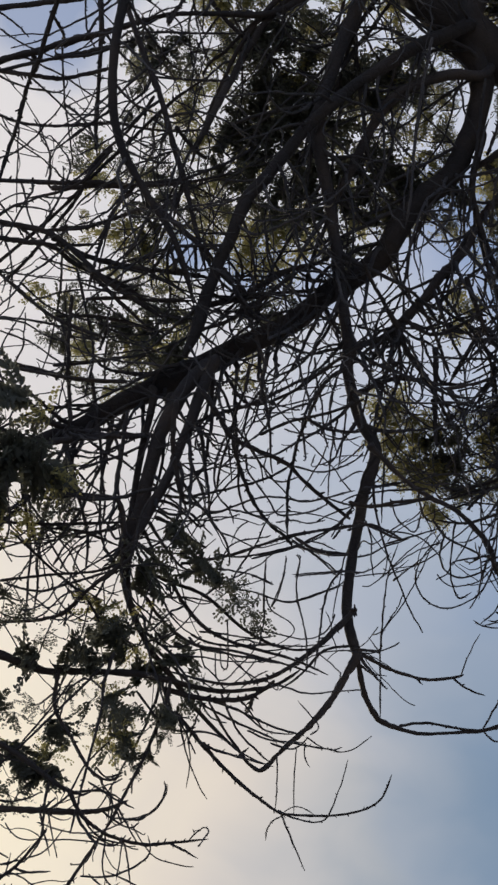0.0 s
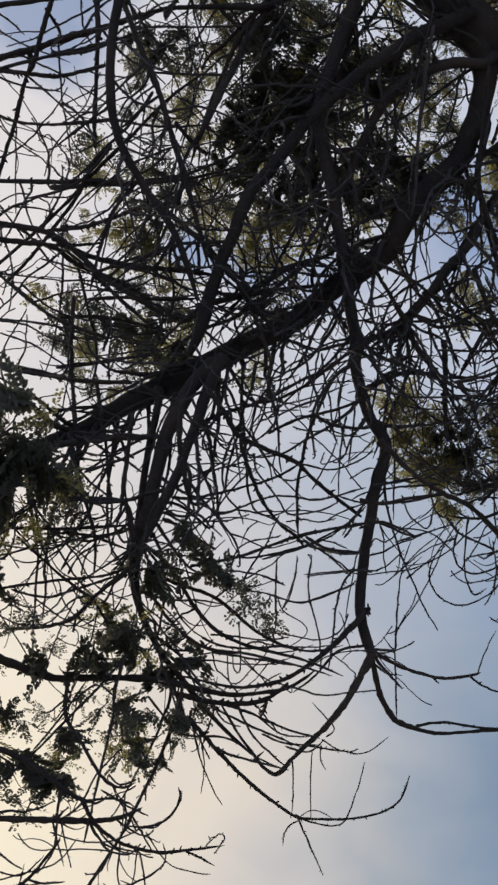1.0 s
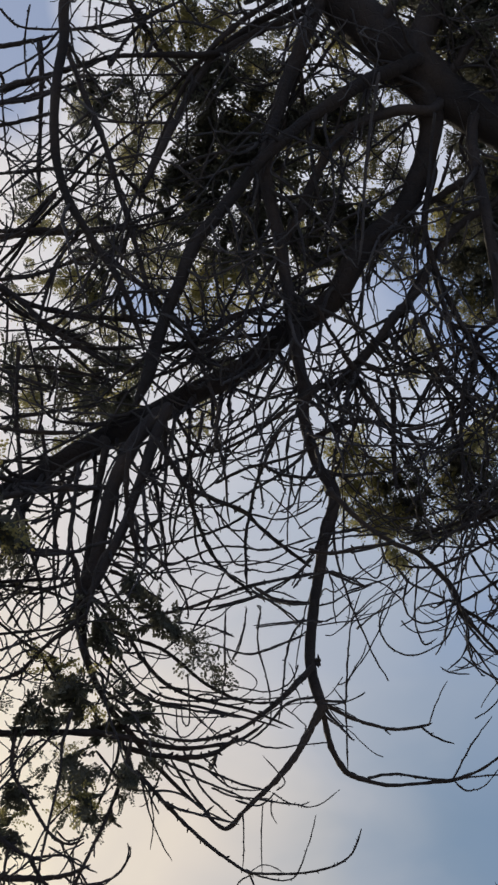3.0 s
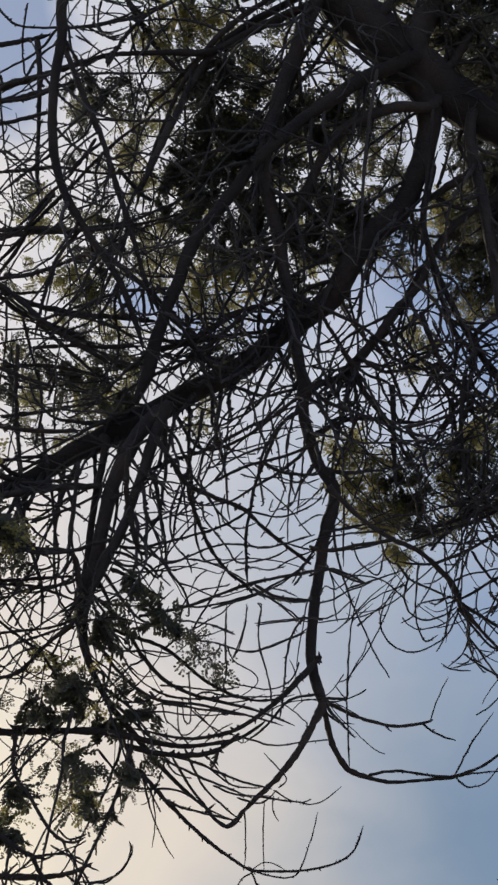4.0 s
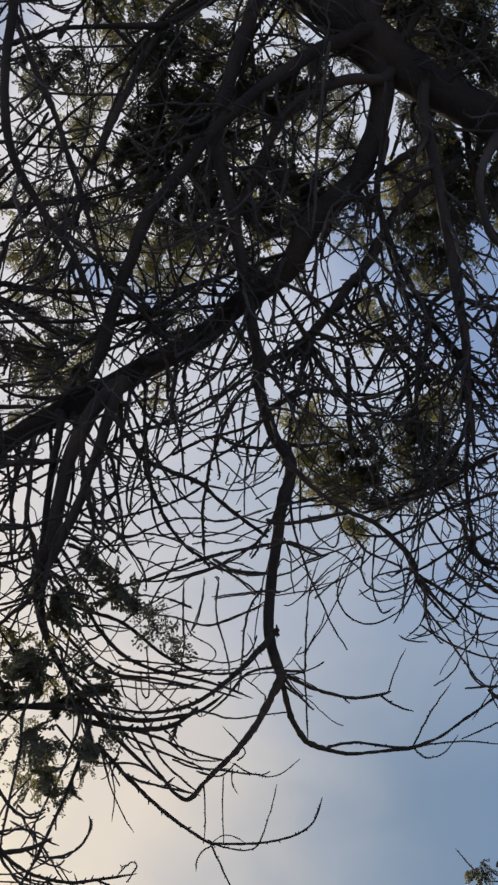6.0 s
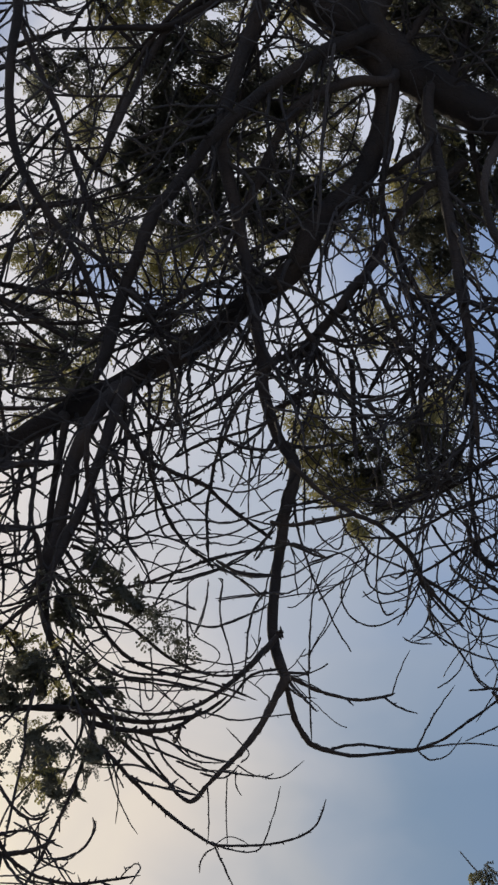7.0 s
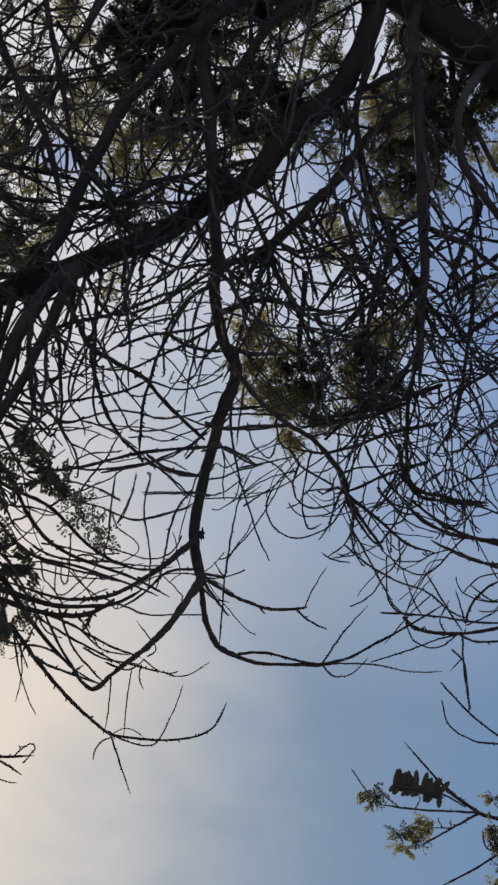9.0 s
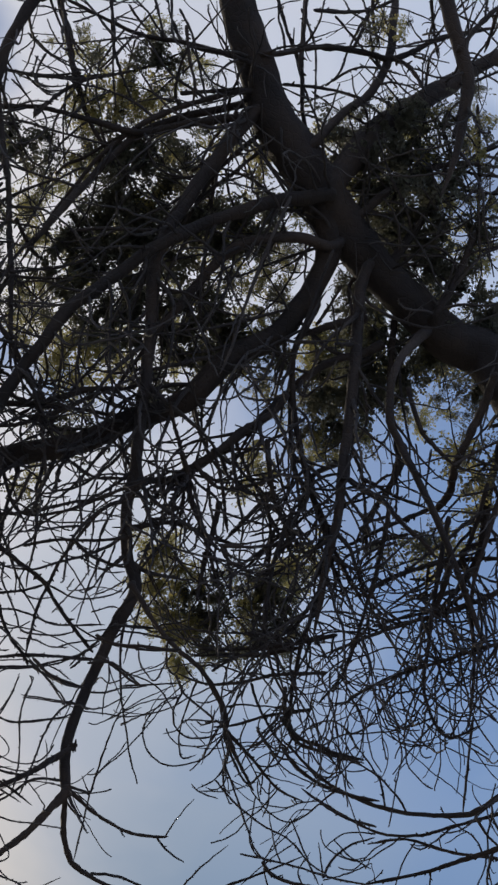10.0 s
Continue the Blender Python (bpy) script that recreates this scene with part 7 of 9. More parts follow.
stem([(-0.180, 8.376, 7.560, 0.0039), (-0.069, 8.361, 7.546, 0.0036), (0.061, 8.329, 7.568, 0.0033)])
stem([(-0.175, 8.230, 7.406, 0.0039), (-0.092, 8.206, 7.373, 0.0038), (-0.005, 8.183, 7.346, 0.0038)])
stem([(0.317, 8.115, 7.977, 0.0040), (0.339, 7.986, 7.933, 0.0037), (0.386, 7.895, 7.845, 0.0035), (0.459, 7.794, 7.849, 0.0034), (0.540, 7.692, 7.841, 0.0032)])
stem([(0.352, 8.027, 8.094, 0.0040), (0.380, 8.024, 7.981, 0.0037), (0.379, 8.033, 7.855, 0.0035), (0.394, 8.042, 7.767, 0.0032)])
stem([(0.290, 8.228, 8.018, 0.0053), (0.373, 8.171, 7.996, 0.0049), (0.448, 8.080, 7.977, 0.0044), (0.562, 8.042, 8.003, 0.0039)])
limb([(0.308, 7.988, 8.055, 0.0079), (0.390, 7.957, 7.994, 0.0070), (0.465, 7.914, 7.912, 0.0060), (0.525, 7.876, 7.864, 0.0051)])
stem([(0.476, 8.254, 7.938, 0.0033), (0.571, 8.214, 8.010, 0.0027)])
stem([(0.489, 8.166, 7.842, 0.0033), (0.554, 7.977, 7.773, 0.0026)])
stem([(0.437, 8.284, 7.504, 0.0039), (0.410, 8.251, 7.517, 0.0032), (0.377, 8.210, 7.538, 0.0026)])
stem([(0.742, 8.095, 8.090, 0.0053), (0.720, 8.197, 8.041, 0.0051), (0.752, 8.286, 8.010, 0.0048), (0.825, 8.366, 8.029, 0.0046), (0.924, 8.400, 8.085, 0.0043), (0.993, 8.407, 8.150, 0.0041)])
stem([(0.925, 8.322, 8.127, 0.0041), (0.797, 8.322, 8.089, 0.0038), (0.772, 8.371, 8.059, 0.0036), (0.715, 8.417, 8.048, 0.0034)])
stem([(0.891, 8.184, 8.212, 0.0040), (0.840, 8.173, 8.076, 0.0037), (0.774, 8.147, 7.930, 0.0033)])
stem([(0.903, 8.144, 8.055, 0.0040), (0.912, 8.141, 7.902, 0.0036), (0.892, 8.126, 7.716, 0.0032)])
stem([(0.439, 8.089, 8.085, 0.0040), (0.609, 8.098, 8.061, 0.0040), (0.737, 8.189, 7.995, 0.0040)])
stem([(0.443, 8.191, 8.077, 0.0053), (0.582, 8.093, 8.058, 0.0046), (0.708, 8.006, 8.045, 0.0039)])
stem([(0.496, 8.203, 7.866, 0.0033), (0.611, 8.183, 7.977, 0.0030), (0.718, 8.211, 8.110, 0.0027)])
stem([(0.462, 8.086, 7.826, 0.0033), (0.551, 8.063, 7.932, 0.0030), (0.700, 8.096, 8.103, 0.0027)])
stem([(1.019, 8.316, 7.694, 0.0039), (0.926, 8.254, 7.656, 0.0036), (0.871, 8.194, 7.647, 0.0032)])
stem([(0.669, 7.903, 8.001, 0.0065), (0.737, 8.049, 8.026, 0.0061), (0.828, 8.191, 8.090, 0.0058), (0.931, 8.323, 8.145, 0.0054)])
stem([(0.468, 7.991, 8.204, 0.0040), (0.500, 8.027, 8.121, 0.0040), (0.555, 8.070, 8.089, 0.0040), (0.592, 8.039, 8.048, 0.0040), (0.617, 7.995, 8.115, 0.0040), (0.634, 7.938, 8.151, 0.0040)])
stem([(1.005, 8.470, 8.192, 0.0069), (1.082, 8.485, 8.060, 0.0064), (1.156, 8.505, 7.969, 0.0059), (1.197, 8.447, 7.941, 0.0054)])
stem([(1.192, 8.661, 8.064, 0.0056), (1.234, 8.585, 8.093, 0.0051), (1.281, 8.469, 8.154, 0.0046), (1.279, 8.373, 8.181, 0.0041)])
stem([(0.991, 8.383, 8.089, 0.0041), (1.035, 8.411, 7.981, 0.0039), (1.051, 8.423, 7.874, 0.0037), (1.012, 8.417, 7.813, 0.0035), (0.959, 8.356, 7.767, 0.0033)])
stem([(0.979, 8.689, 7.985, 0.0035), (1.079, 8.516, 7.896, 0.0034), (1.155, 8.337, 7.834, 0.0033)])
stem([(1.015, 8.513, 7.940, 0.0054), (1.138, 8.528, 7.848, 0.0052), (1.280, 8.536, 7.778, 0.0049), (1.411, 8.492, 7.703, 0.0046), (1.528, 8.518, 7.627, 0.0043), (1.595, 8.523, 7.599, 0.0040)])
stem([(1.023, 8.412, 7.993, 0.0054), (1.127, 8.454, 7.826, 0.0051), (1.198, 8.426, 7.654, 0.0047), (1.242, 8.425, 7.563, 0.0043), (1.306, 8.406, 7.484, 0.0039)])
stem([(1.208, 8.420, 7.839, 0.0040), (1.210, 8.435, 7.728, 0.0040), (1.226, 8.472, 7.625, 0.0040), (1.284, 8.516, 7.584, 0.0040), (1.351, 8.523, 7.578, 0.0040)])
stem([(1.281, 8.536, 8.037, 0.0041), (1.299, 8.606, 7.964, 0.0038), (1.297, 8.680, 7.925, 0.0034)])
stem([(1.383, 8.454, 7.543, 0.0040), (1.345, 8.489, 7.657, 0.0037), (1.315, 8.622, 7.918, 0.0034)])
stem([(1.329, 8.628, 7.644, 0.0034), (1.347, 8.508, 7.670, 0.0031), (1.399, 8.514, 7.799, 0.0029), (1.458, 8.470, 7.852, 0.0027)])
stem([(1.283, 8.330, 7.442, 0.0033), (1.344, 8.323, 7.559, 0.0030), (1.439, 8.477, 7.786, 0.0027)])
stem([(1.413, 8.305, 7.565, 0.0033), (1.340, 8.443, 7.544, 0.0030), (1.236, 8.644, 7.477, 0.0027)])
stem([(1.209, 8.594, 7.624, 0.0054), (1.316, 8.543, 7.598, 0.0054), (1.473, 8.507, 7.577, 0.0053), (1.681, 8.599, 7.635, 0.0054), (1.813, 8.450, 7.548, 0.0053)])
limb([(1.293, 8.424, 7.494, 0.0092), (1.372, 8.535, 7.515, 0.0090), (1.496, 8.628, 7.566, 0.0087), (1.675, 8.708, 7.648, 0.0085), (1.882, 8.768, 7.759, 0.0083)])
stem([(1.329, 8.581, 7.577, 0.0040), (1.370, 8.596, 7.491, 0.0040), (1.450, 8.579, 7.445, 0.0040), (1.507, 8.525, 7.435, 0.0040), (1.565, 8.442, 7.457, 0.0040)])
stem([(1.380, 8.358, 7.726, 0.0040), (1.456, 8.350, 7.580, 0.0040), (1.530, 8.450, 7.549, 0.0040), (1.594, 8.538, 7.529, 0.0040)])
stem([(1.602, 8.528, 7.575, 0.0040), (1.577, 8.459, 7.595, 0.0037), (1.557, 8.515, 7.751, 0.0034)])
stem([(1.524, 8.602, 7.559, 0.0040), (1.492, 8.567, 7.605, 0.0037), (1.554, 8.671, 7.794, 0.0034)])
stem([(1.650, 8.757, 7.733, 0.0069), (1.693, 8.814, 7.889, 0.0065), (1.761, 8.741, 7.953, 0.0060), (1.858, 8.668, 7.976, 0.0055)])
stem([(1.854, 8.647, 7.981, 0.0042), (1.773, 8.667, 7.981, 0.0039), (1.695, 8.695, 7.960, 0.0037), (1.638, 8.785, 7.921, 0.0035)])
stem([(1.672, 8.748, 7.959, 0.0042), (1.775, 8.805, 7.930, 0.0042), (1.892, 8.819, 7.902, 0.0042)])
stem([(1.627, 8.631, 7.631, 0.0041), (1.768, 8.764, 7.800, 0.0041), (1.878, 8.757, 7.892, 0.0042)])
stem([(1.594, 8.594, 7.550, 0.0054), (1.689, 8.633, 7.546, 0.0054), (1.855, 8.643, 7.587, 0.0054)])
stem([(1.176, 8.648, 7.374, 0.0040), (1.338, 8.629, 7.443, 0.0040), (1.500, 8.645, 7.545, 0.0040), (1.608, 8.672, 7.607, 0.0041)])
stem([(1.599, 8.548, 7.526, 0.0053), (1.615, 8.632, 7.437, 0.0049), (1.644, 8.715, 7.342, 0.0045), (1.677, 8.770, 7.250, 0.0040)])
stem([(1.592, 8.508, 7.359, 0.0033), (1.547, 8.606, 7.345, 0.0027)])
limb([(1.296, 8.435, 8.176, 0.0096), (1.405, 8.536, 8.156, 0.0093), (1.552, 8.563, 8.115, 0.0090), (1.695, 8.570, 8.111, 0.0087), (1.831, 8.547, 8.105, 0.0083)])
stem([(1.836, 8.567, 7.966, 0.0069), (1.731, 8.601, 7.992, 0.0066), (1.654, 8.637, 8.031, 0.0062), (1.532, 8.595, 8.049, 0.0059), (1.445, 8.586, 8.085, 0.0055)])
stem([(1.268, 8.607, 8.261, 0.0042), (1.380, 8.725, 8.273, 0.0040), (1.502, 8.760, 8.268, 0.0038), (1.590, 8.800, 8.284, 0.0036)])
stem([(1.130, 8.267, 8.122, 0.0068), (1.205, 8.345, 8.099, 0.0063), (1.285, 8.401, 8.086, 0.0059), (1.374, 8.473, 8.156, 0.0055)])
limb([(1.221, 8.166, 8.143, 0.0108), (1.319, 8.213, 8.088, 0.0101), (1.429, 8.216, 8.075, 0.0094), (1.514, 8.228, 8.066, 0.0088), (1.681, 8.320, 8.144, 0.0082)])
stem([(1.400, 8.277, 8.089, 0.0041), (1.437, 8.399, 8.078, 0.0041), (1.499, 8.423, 8.038, 0.0041), (1.557, 8.371, 8.061, 0.0041), (1.545, 8.212, 8.026, 0.0040), (1.500, 8.155, 8.060, 0.0040), (1.408, 8.131, 8.062, 0.0040)])
stem([(1.433, 8.422, 8.187, 0.0041), (1.547, 8.544, 8.187, 0.0042), (1.625, 8.544, 8.218, 0.0042)])
stem([(1.524, 8.465, 8.236, 0.0042), (1.624, 8.507, 8.173, 0.0038), (1.685, 8.495, 8.099, 0.0034)])
stem([(1.361, 8.343, 8.222, 0.0055), (1.407, 8.264, 8.229, 0.0051), (1.476, 8.194, 8.222, 0.0048), (1.555, 8.167, 8.164, 0.0044), (1.618, 8.175, 8.069, 0.0040)])
stem([(1.059, 8.235, 8.349, 0.0068), (1.133, 8.288, 8.250, 0.0064), (1.228, 8.330, 8.160, 0.0059), (1.324, 8.364, 8.106, 0.0055)])
limb([(1.204, 8.064, 8.240, 0.0121), (1.244, 8.203, 8.204, 0.0115), (1.325, 8.322, 8.179, 0.0109)])
limb([(-1.350, 7.312, 10.603, 0.0162), (-1.222, 7.236, 10.542, 0.0155), (-1.126, 7.168, 10.489, 0.0149), (-1.004, 7.061, 10.402, 0.0143)])
stem([(-1.156, 6.891, 10.891, 0.0058), (-1.181, 7.000, 10.798, 0.0055), (-1.186, 7.099, 10.715, 0.0051), (-1.160, 7.145, 10.589, 0.0047), (-1.099, 7.192, 10.488, 0.0043)])
stem([(-0.827, 7.019, 11.039, 0.0059), (-0.810, 6.932, 10.780, 0.0053), (-0.761, 6.916, 10.674, 0.0048), (-0.693, 6.821, 10.540, 0.0042)])
stem([(-0.978, 6.976, 10.885, 0.0058), (-0.904, 7.022, 10.827, 0.0051), (-0.811, 7.030, 10.697, 0.0043)])
stem([(-0.568, 6.999, 10.916, 0.0059), (-0.565, 7.102, 10.813, 0.0051), (-0.565, 7.157, 10.650, 0.0044)])
stem([(-0.788, 6.990, 10.552, 0.0072), (-0.883, 6.992, 10.464, 0.0067), (-0.937, 7.024, 10.473, 0.0062), (-0.989, 7.069, 10.471, 0.0057)])
stem([(-1.278, 7.410, 10.314, 0.0044), (-1.148, 7.371, 10.365, 0.0044), (-1.016, 7.326, 10.402, 0.0044), (-0.897, 7.275, 10.408, 0.0043)])
stem([(-1.154, 7.240, 10.397, 0.0043), (-1.086, 7.223, 10.345, 0.0043), (-1.002, 7.201, 10.305, 0.0043), (-0.910, 7.160, 10.237, 0.0043)])
limb([(-1.272, 7.439, 10.202, 0.0101), (-1.123, 7.403, 10.183, 0.0092), (-0.987, 7.344, 10.132, 0.0083), (-0.825, 7.328, 10.070, 0.0074), (-0.684, 7.347, 10.083, 0.0066), (-0.484, 7.331, 10.090, 0.0057)])
stem([(-1.300, 7.526, 10.481, 0.0074), (-1.209, 7.454, 10.321, 0.0068), (-1.135, 7.393, 10.148, 0.0062), (-1.058, 7.330, 9.926, 0.0056)])
limb([(-0.784, 7.174, 10.153, 0.0085), (-0.849, 7.238, 10.077, 0.0082), (-0.932, 7.332, 10.035, 0.0080), (-1.038, 7.406, 9.970, 0.0077), (-1.123, 7.470, 9.893, 0.0074), (-1.194, 7.506, 9.848, 0.0071)])
stem([(-0.903, 7.006, 10.038, 0.0042), (-0.886, 7.145, 10.075, 0.0042), (-0.851, 7.257, 10.099, 0.0043)])
stem([(-0.706, 7.272, 9.996, 0.0057), (-0.771, 7.274, 9.884, 0.0049), (-0.824, 7.280, 9.806, 0.0042)])
limb([(-0.652, 7.079, 9.806, 0.0110), (-0.605, 7.179, 9.838, 0.0107), (-0.556, 7.296, 9.879, 0.0103), (-0.504, 7.391, 9.931, 0.0099)])
limb([(-1.300, 7.489, 9.775, 0.0141), (-1.106, 7.502, 9.810, 0.0138), (-0.936, 7.500, 9.821, 0.0135), (-0.791, 7.457, 9.799, 0.0131), (-0.632, 7.500, 9.879, 0.0128)])
limb([(-0.609, 7.230, 9.586, 0.0082), (-0.497, 7.242, 9.668, 0.0078), (-0.389, 7.267, 9.770, 0.0074), (-0.266, 7.278, 9.888, 0.0070)])
stem([(-0.920, 7.068, 10.528, 0.0072), (-0.747, 7.061, 10.529, 0.0067), (-0.548, 7.088, 10.563, 0.0063), (-0.331, 7.077, 10.562, 0.0058)])
stem([(-0.830, 7.187, 10.324, 0.0072), (-0.680, 7.124, 10.233, 0.0066), (-0.533, 7.056, 10.147, 0.0061), (-0.393, 7.056, 10.151, 0.0056)])
limb([(-0.556, 7.335, 10.525, 0.0088), (-0.518, 7.255, 10.533, 0.0084), (-0.434, 7.177, 10.537, 0.0080), (-0.346, 7.080, 10.576, 0.0076), (-0.272, 6.993, 10.579, 0.0072)])
stem([(-0.622, 7.180, 10.517, 0.0043), (-0.522, 7.189, 10.552, 0.0044), (-0.427, 7.165, 10.513, 0.0043)])
limb([(0.015, 7.088, 10.030, 0.0098), (-0.111, 7.106, 9.999, 0.0093), (-0.251, 7.146, 9.991, 0.0089), (-0.393, 7.211, 9.981, 0.0084)])
limb([(-1.255, 7.693, 9.695, 0.0114), (-1.136, 7.656, 9.668, 0.0108), (-1.032, 7.608, 9.655, 0.0102), (-0.930, 7.552, 9.649, 0.0096), (-0.808, 7.433, 9.595, 0.0089), (-0.749, 7.380, 9.587, 0.0083)])
limb([(-1.270, 7.559, 9.493, 0.0154), (-1.175, 7.610, 9.466, 0.0149), (-1.061, 7.635, 9.419, 0.0144), (-0.923, 7.667, 9.413, 0.0140), (-0.776, 7.613, 9.329, 0.0134), (-0.625, 7.632, 9.337, 0.0130), (-0.473, 7.660, 9.337, 0.0125)])
limb([(-1.220, 7.729, 9.568, 0.0085), (-1.118, 7.655, 9.400, 0.0077), (-1.040, 7.564, 9.248, 0.0069)])
limb([(-0.865, 7.494, 9.823, 0.0114), (-0.938, 7.525, 9.731, 0.0107), (-0.986, 7.556, 9.640, 0.0101), (-1.021, 7.608, 9.524, 0.0095), (-1.048, 7.633, 9.390, 0.0089), (-1.065, 7.663, 9.222, 0.0083)])
limb([(-0.832, 7.303, 9.666, 0.0125), (-0.757, 7.325, 9.527, 0.0124), (-0.645, 7.369, 9.433, 0.0124), (-0.519, 7.406, 9.321, 0.0123), (-0.424, 7.478, 9.263, 0.0123)])
limb([(-0.614, 7.299, 9.695, 0.0116), (-0.609, 7.360, 9.729, 0.0112), (-0.632, 7.376, 9.602, 0.0104), (-0.649, 7.404, 9.490, 0.0097)])
limb([(-0.651, 7.292, 9.195, 0.0081), (-0.602, 7.378, 9.091, 0.0074), (-0.582, 7.442, 9.132, 0.0068)])
limb([(-0.534, 7.445, 9.335, 0.0096), (-0.525, 7.472, 9.264, 0.0089), (-0.517, 7.498, 9.174, 0.0082)])
limb([(-0.630, 7.361, 9.073, 0.0081), (-0.588, 7.451, 9.302, 0.0075), (-0.557, 7.557, 9.471, 0.0070)])
limb([(-0.428, 7.543, 9.337, 0.0111), (-0.355, 7.511, 9.207, 0.0103), (-0.255, 7.467, 9.036, 0.0094)])
stem([(-0.458, 7.622, 9.358, 0.0056), (-0.443, 7.648, 9.286, 0.0056), (-0.432, 7.594, 9.154, 0.0055)])
limb([(-1.077, 7.796, 9.475, 0.0113), (-0.984, 7.791, 9.350, 0.0103), (-0.865, 7.804, 9.225, 0.0093), (-0.760, 7.776, 9.082, 0.0083)])
stem([(-1.206, 7.568, 9.186, 0.0055), (-1.076, 7.613, 9.239, 0.0055), (-0.941, 7.652, 9.243, 0.0055), (-0.805, 7.671, 9.270, 0.0056)])
limb([(-1.080, 7.705, 9.198, 0.0097), (-0.915, 7.712, 9.221, 0.0093), (-0.716, 7.666, 9.167, 0.0087), (-0.525, 7.690, 9.199, 0.0083)])
stem([(-1.212, 7.923, 8.867, 0.0069), (-1.019, 7.929, 8.859, 0.0062), (-0.793, 7.879, 8.809, 0.0055)])
limb([(-1.147, 7.681, 9.201, 0.0097), (-1.152, 7.806, 9.015, 0.0092), (-1.151, 7.907, 8.883, 0.0087), (-1.119, 7.949, 8.699, 0.0082)])
limb([(-1.225, 7.807, 9.170, 0.0097), (-1.033, 7.824, 9.194, 0.0093), (-0.840, 7.870, 9.192, 0.0089), (-0.669, 7.870, 9.134, 0.0084)])
stem([(-1.216, 7.804, 9.051, 0.0069), (-1.051, 7.831, 9.046, 0.0062), (-0.887, 7.828, 9.074, 0.0055)])
limb([(-1.223, 7.871, 8.887, 0.0082), (-1.053, 7.923, 8.965, 0.0079), (-0.917, 7.931, 9.011, 0.0074), (-0.755, 7.971, 9.072, 0.0070)])
limb([(-0.954, 7.774, 9.099, 0.0083), (-0.981, 7.824, 9.032, 0.0076), (-0.999, 7.855, 8.985, 0.0069)])
stem([(-0.900, 7.644, 8.787, 0.0054), (-0.950, 7.879, 8.913, 0.0055), (-1.001, 8.107, 9.048, 0.0056)])
stem([(-0.419, 7.549, 9.014, 0.0054), (-0.383, 7.658, 9.082, 0.0055), (-0.333, 7.787, 9.150, 0.0056)])
stem([(-0.438, 7.473, 8.809, 0.0053), (-0.382, 7.544, 8.945, 0.0054), (-0.327, 7.612, 9.057, 0.0055)])
stem([(0.266, 8.020, 8.022, 0.0066), (0.366, 7.943, 8.001, 0.0061), (0.441, 7.889, 7.924, 0.0056), (0.515, 7.857, 7.852, 0.0051)])
limb([(0.266, 7.924, 8.120, 0.0092), (0.368, 7.929, 8.100, 0.0088), (0.499, 7.904, 8.114, 0.0083), (0.660, 7.928, 8.158, 0.0079)])
stem([(0.317, 7.912, 8.178, 0.0066), (0.399, 7.941, 8.237, 0.0060), (0.532, 7.933, 8.265, 0.0053)])
limb([(-0.798, 6.836, 11.302, 0.0133), (-0.788, 6.806, 11.280, 0.0104), (-0.714, 6.898, 11.131, 0.0099), (-0.641, 6.946, 10.974, 0.0093), (-0.567, 6.974, 10.896, 0.0088)])
limb([(-0.946, 7.151, 11.027, 0.0090), (-0.797, 7.155, 11.055, 0.0085), (-0.627, 7.138, 11.112, 0.0080), (-0.458, 7.102, 11.168, 0.0075)])
stem([(-0.874, 6.794, 10.900, 0.0058), (-0.762, 6.964, 11.016, 0.0052), (-0.661, 7.095, 11.162, 0.0045)])
stem([(-0.899, 7.042, 10.874, 0.0059), (-0.745, 7.092, 10.907, 0.0052), (-0.635, 7.103, 10.977, 0.0045)])
stem([(-0.732, 6.987, 10.555, 0.0072), (-0.647, 7.067, 10.855, 0.0066), (-0.563, 7.102, 11.073, 0.0060)])
stem([(-0.784, 6.915, 10.936, 0.0059), (-0.793, 6.951, 10.801, 0.0053), (-0.737, 6.963, 10.694, 0.0048), (-0.661, 6.924, 10.654, 0.0043)])
limb([(0.357, 6.766, 10.960, 0.0333), (0.300, 6.906, 11.021, 0.0222), (0.165, 6.913, 10.912, 0.0217), (0.033, 6.937, 10.824, 0.0212), (-0.107, 6.977, 10.724, 0.0207), (-0.226, 7.032, 10.614, 0.0203), (-0.318, 7.106, 10.471, 0.0198), (-0.391, 7.187, 10.323, 0.0194), (-0.471, 7.186, 10.075, 0.0187), (-0.545, 7.257, 9.876, 0.0182)])
stem([(0.877, 7.254, 9.851, 0.0071), (0.902, 7.262, 10.010, 0.0064), (0.937, 7.265, 10.163, 0.0058)])
limb([(0.928, 7.332, 9.958, 0.0086), (0.969, 7.256, 10.055, 0.0079), (1.001, 7.185, 10.146, 0.0072)])
limb([(1.152, 7.209, 10.391, 0.0175), (1.061, 7.328, 10.334, 0.0117), (1.106, 7.344, 10.123, 0.0116), (1.149, 7.363, 9.941, 0.0114)])
stem([(0.564, 7.347, 10.069, 0.0057), (0.591, 7.186, 10.168, 0.0052), (0.629, 7.050, 10.278, 0.0048), (0.655, 6.955, 10.338, 0.0043)])
limb([(-0.122, 6.576, 11.054, 0.0087), (-0.064, 6.656, 10.914, 0.0082), (0.004, 6.710, 10.770, 0.0077), (0.026, 6.788, 10.662, 0.0072)])
stem([(-0.229, 6.647, 11.234, 0.0074), (-0.131, 6.701, 11.099, 0.0068), (-0.003, 6.684, 11.037, 0.0063), (0.145, 6.637, 10.994, 0.0058)])
stem([(-0.535, 6.603, 11.115, 0.0073), (-0.465, 6.729, 11.018, 0.0068), (-0.427, 6.879, 10.938, 0.0063), (-0.356, 7.006, 10.790, 0.0058)])
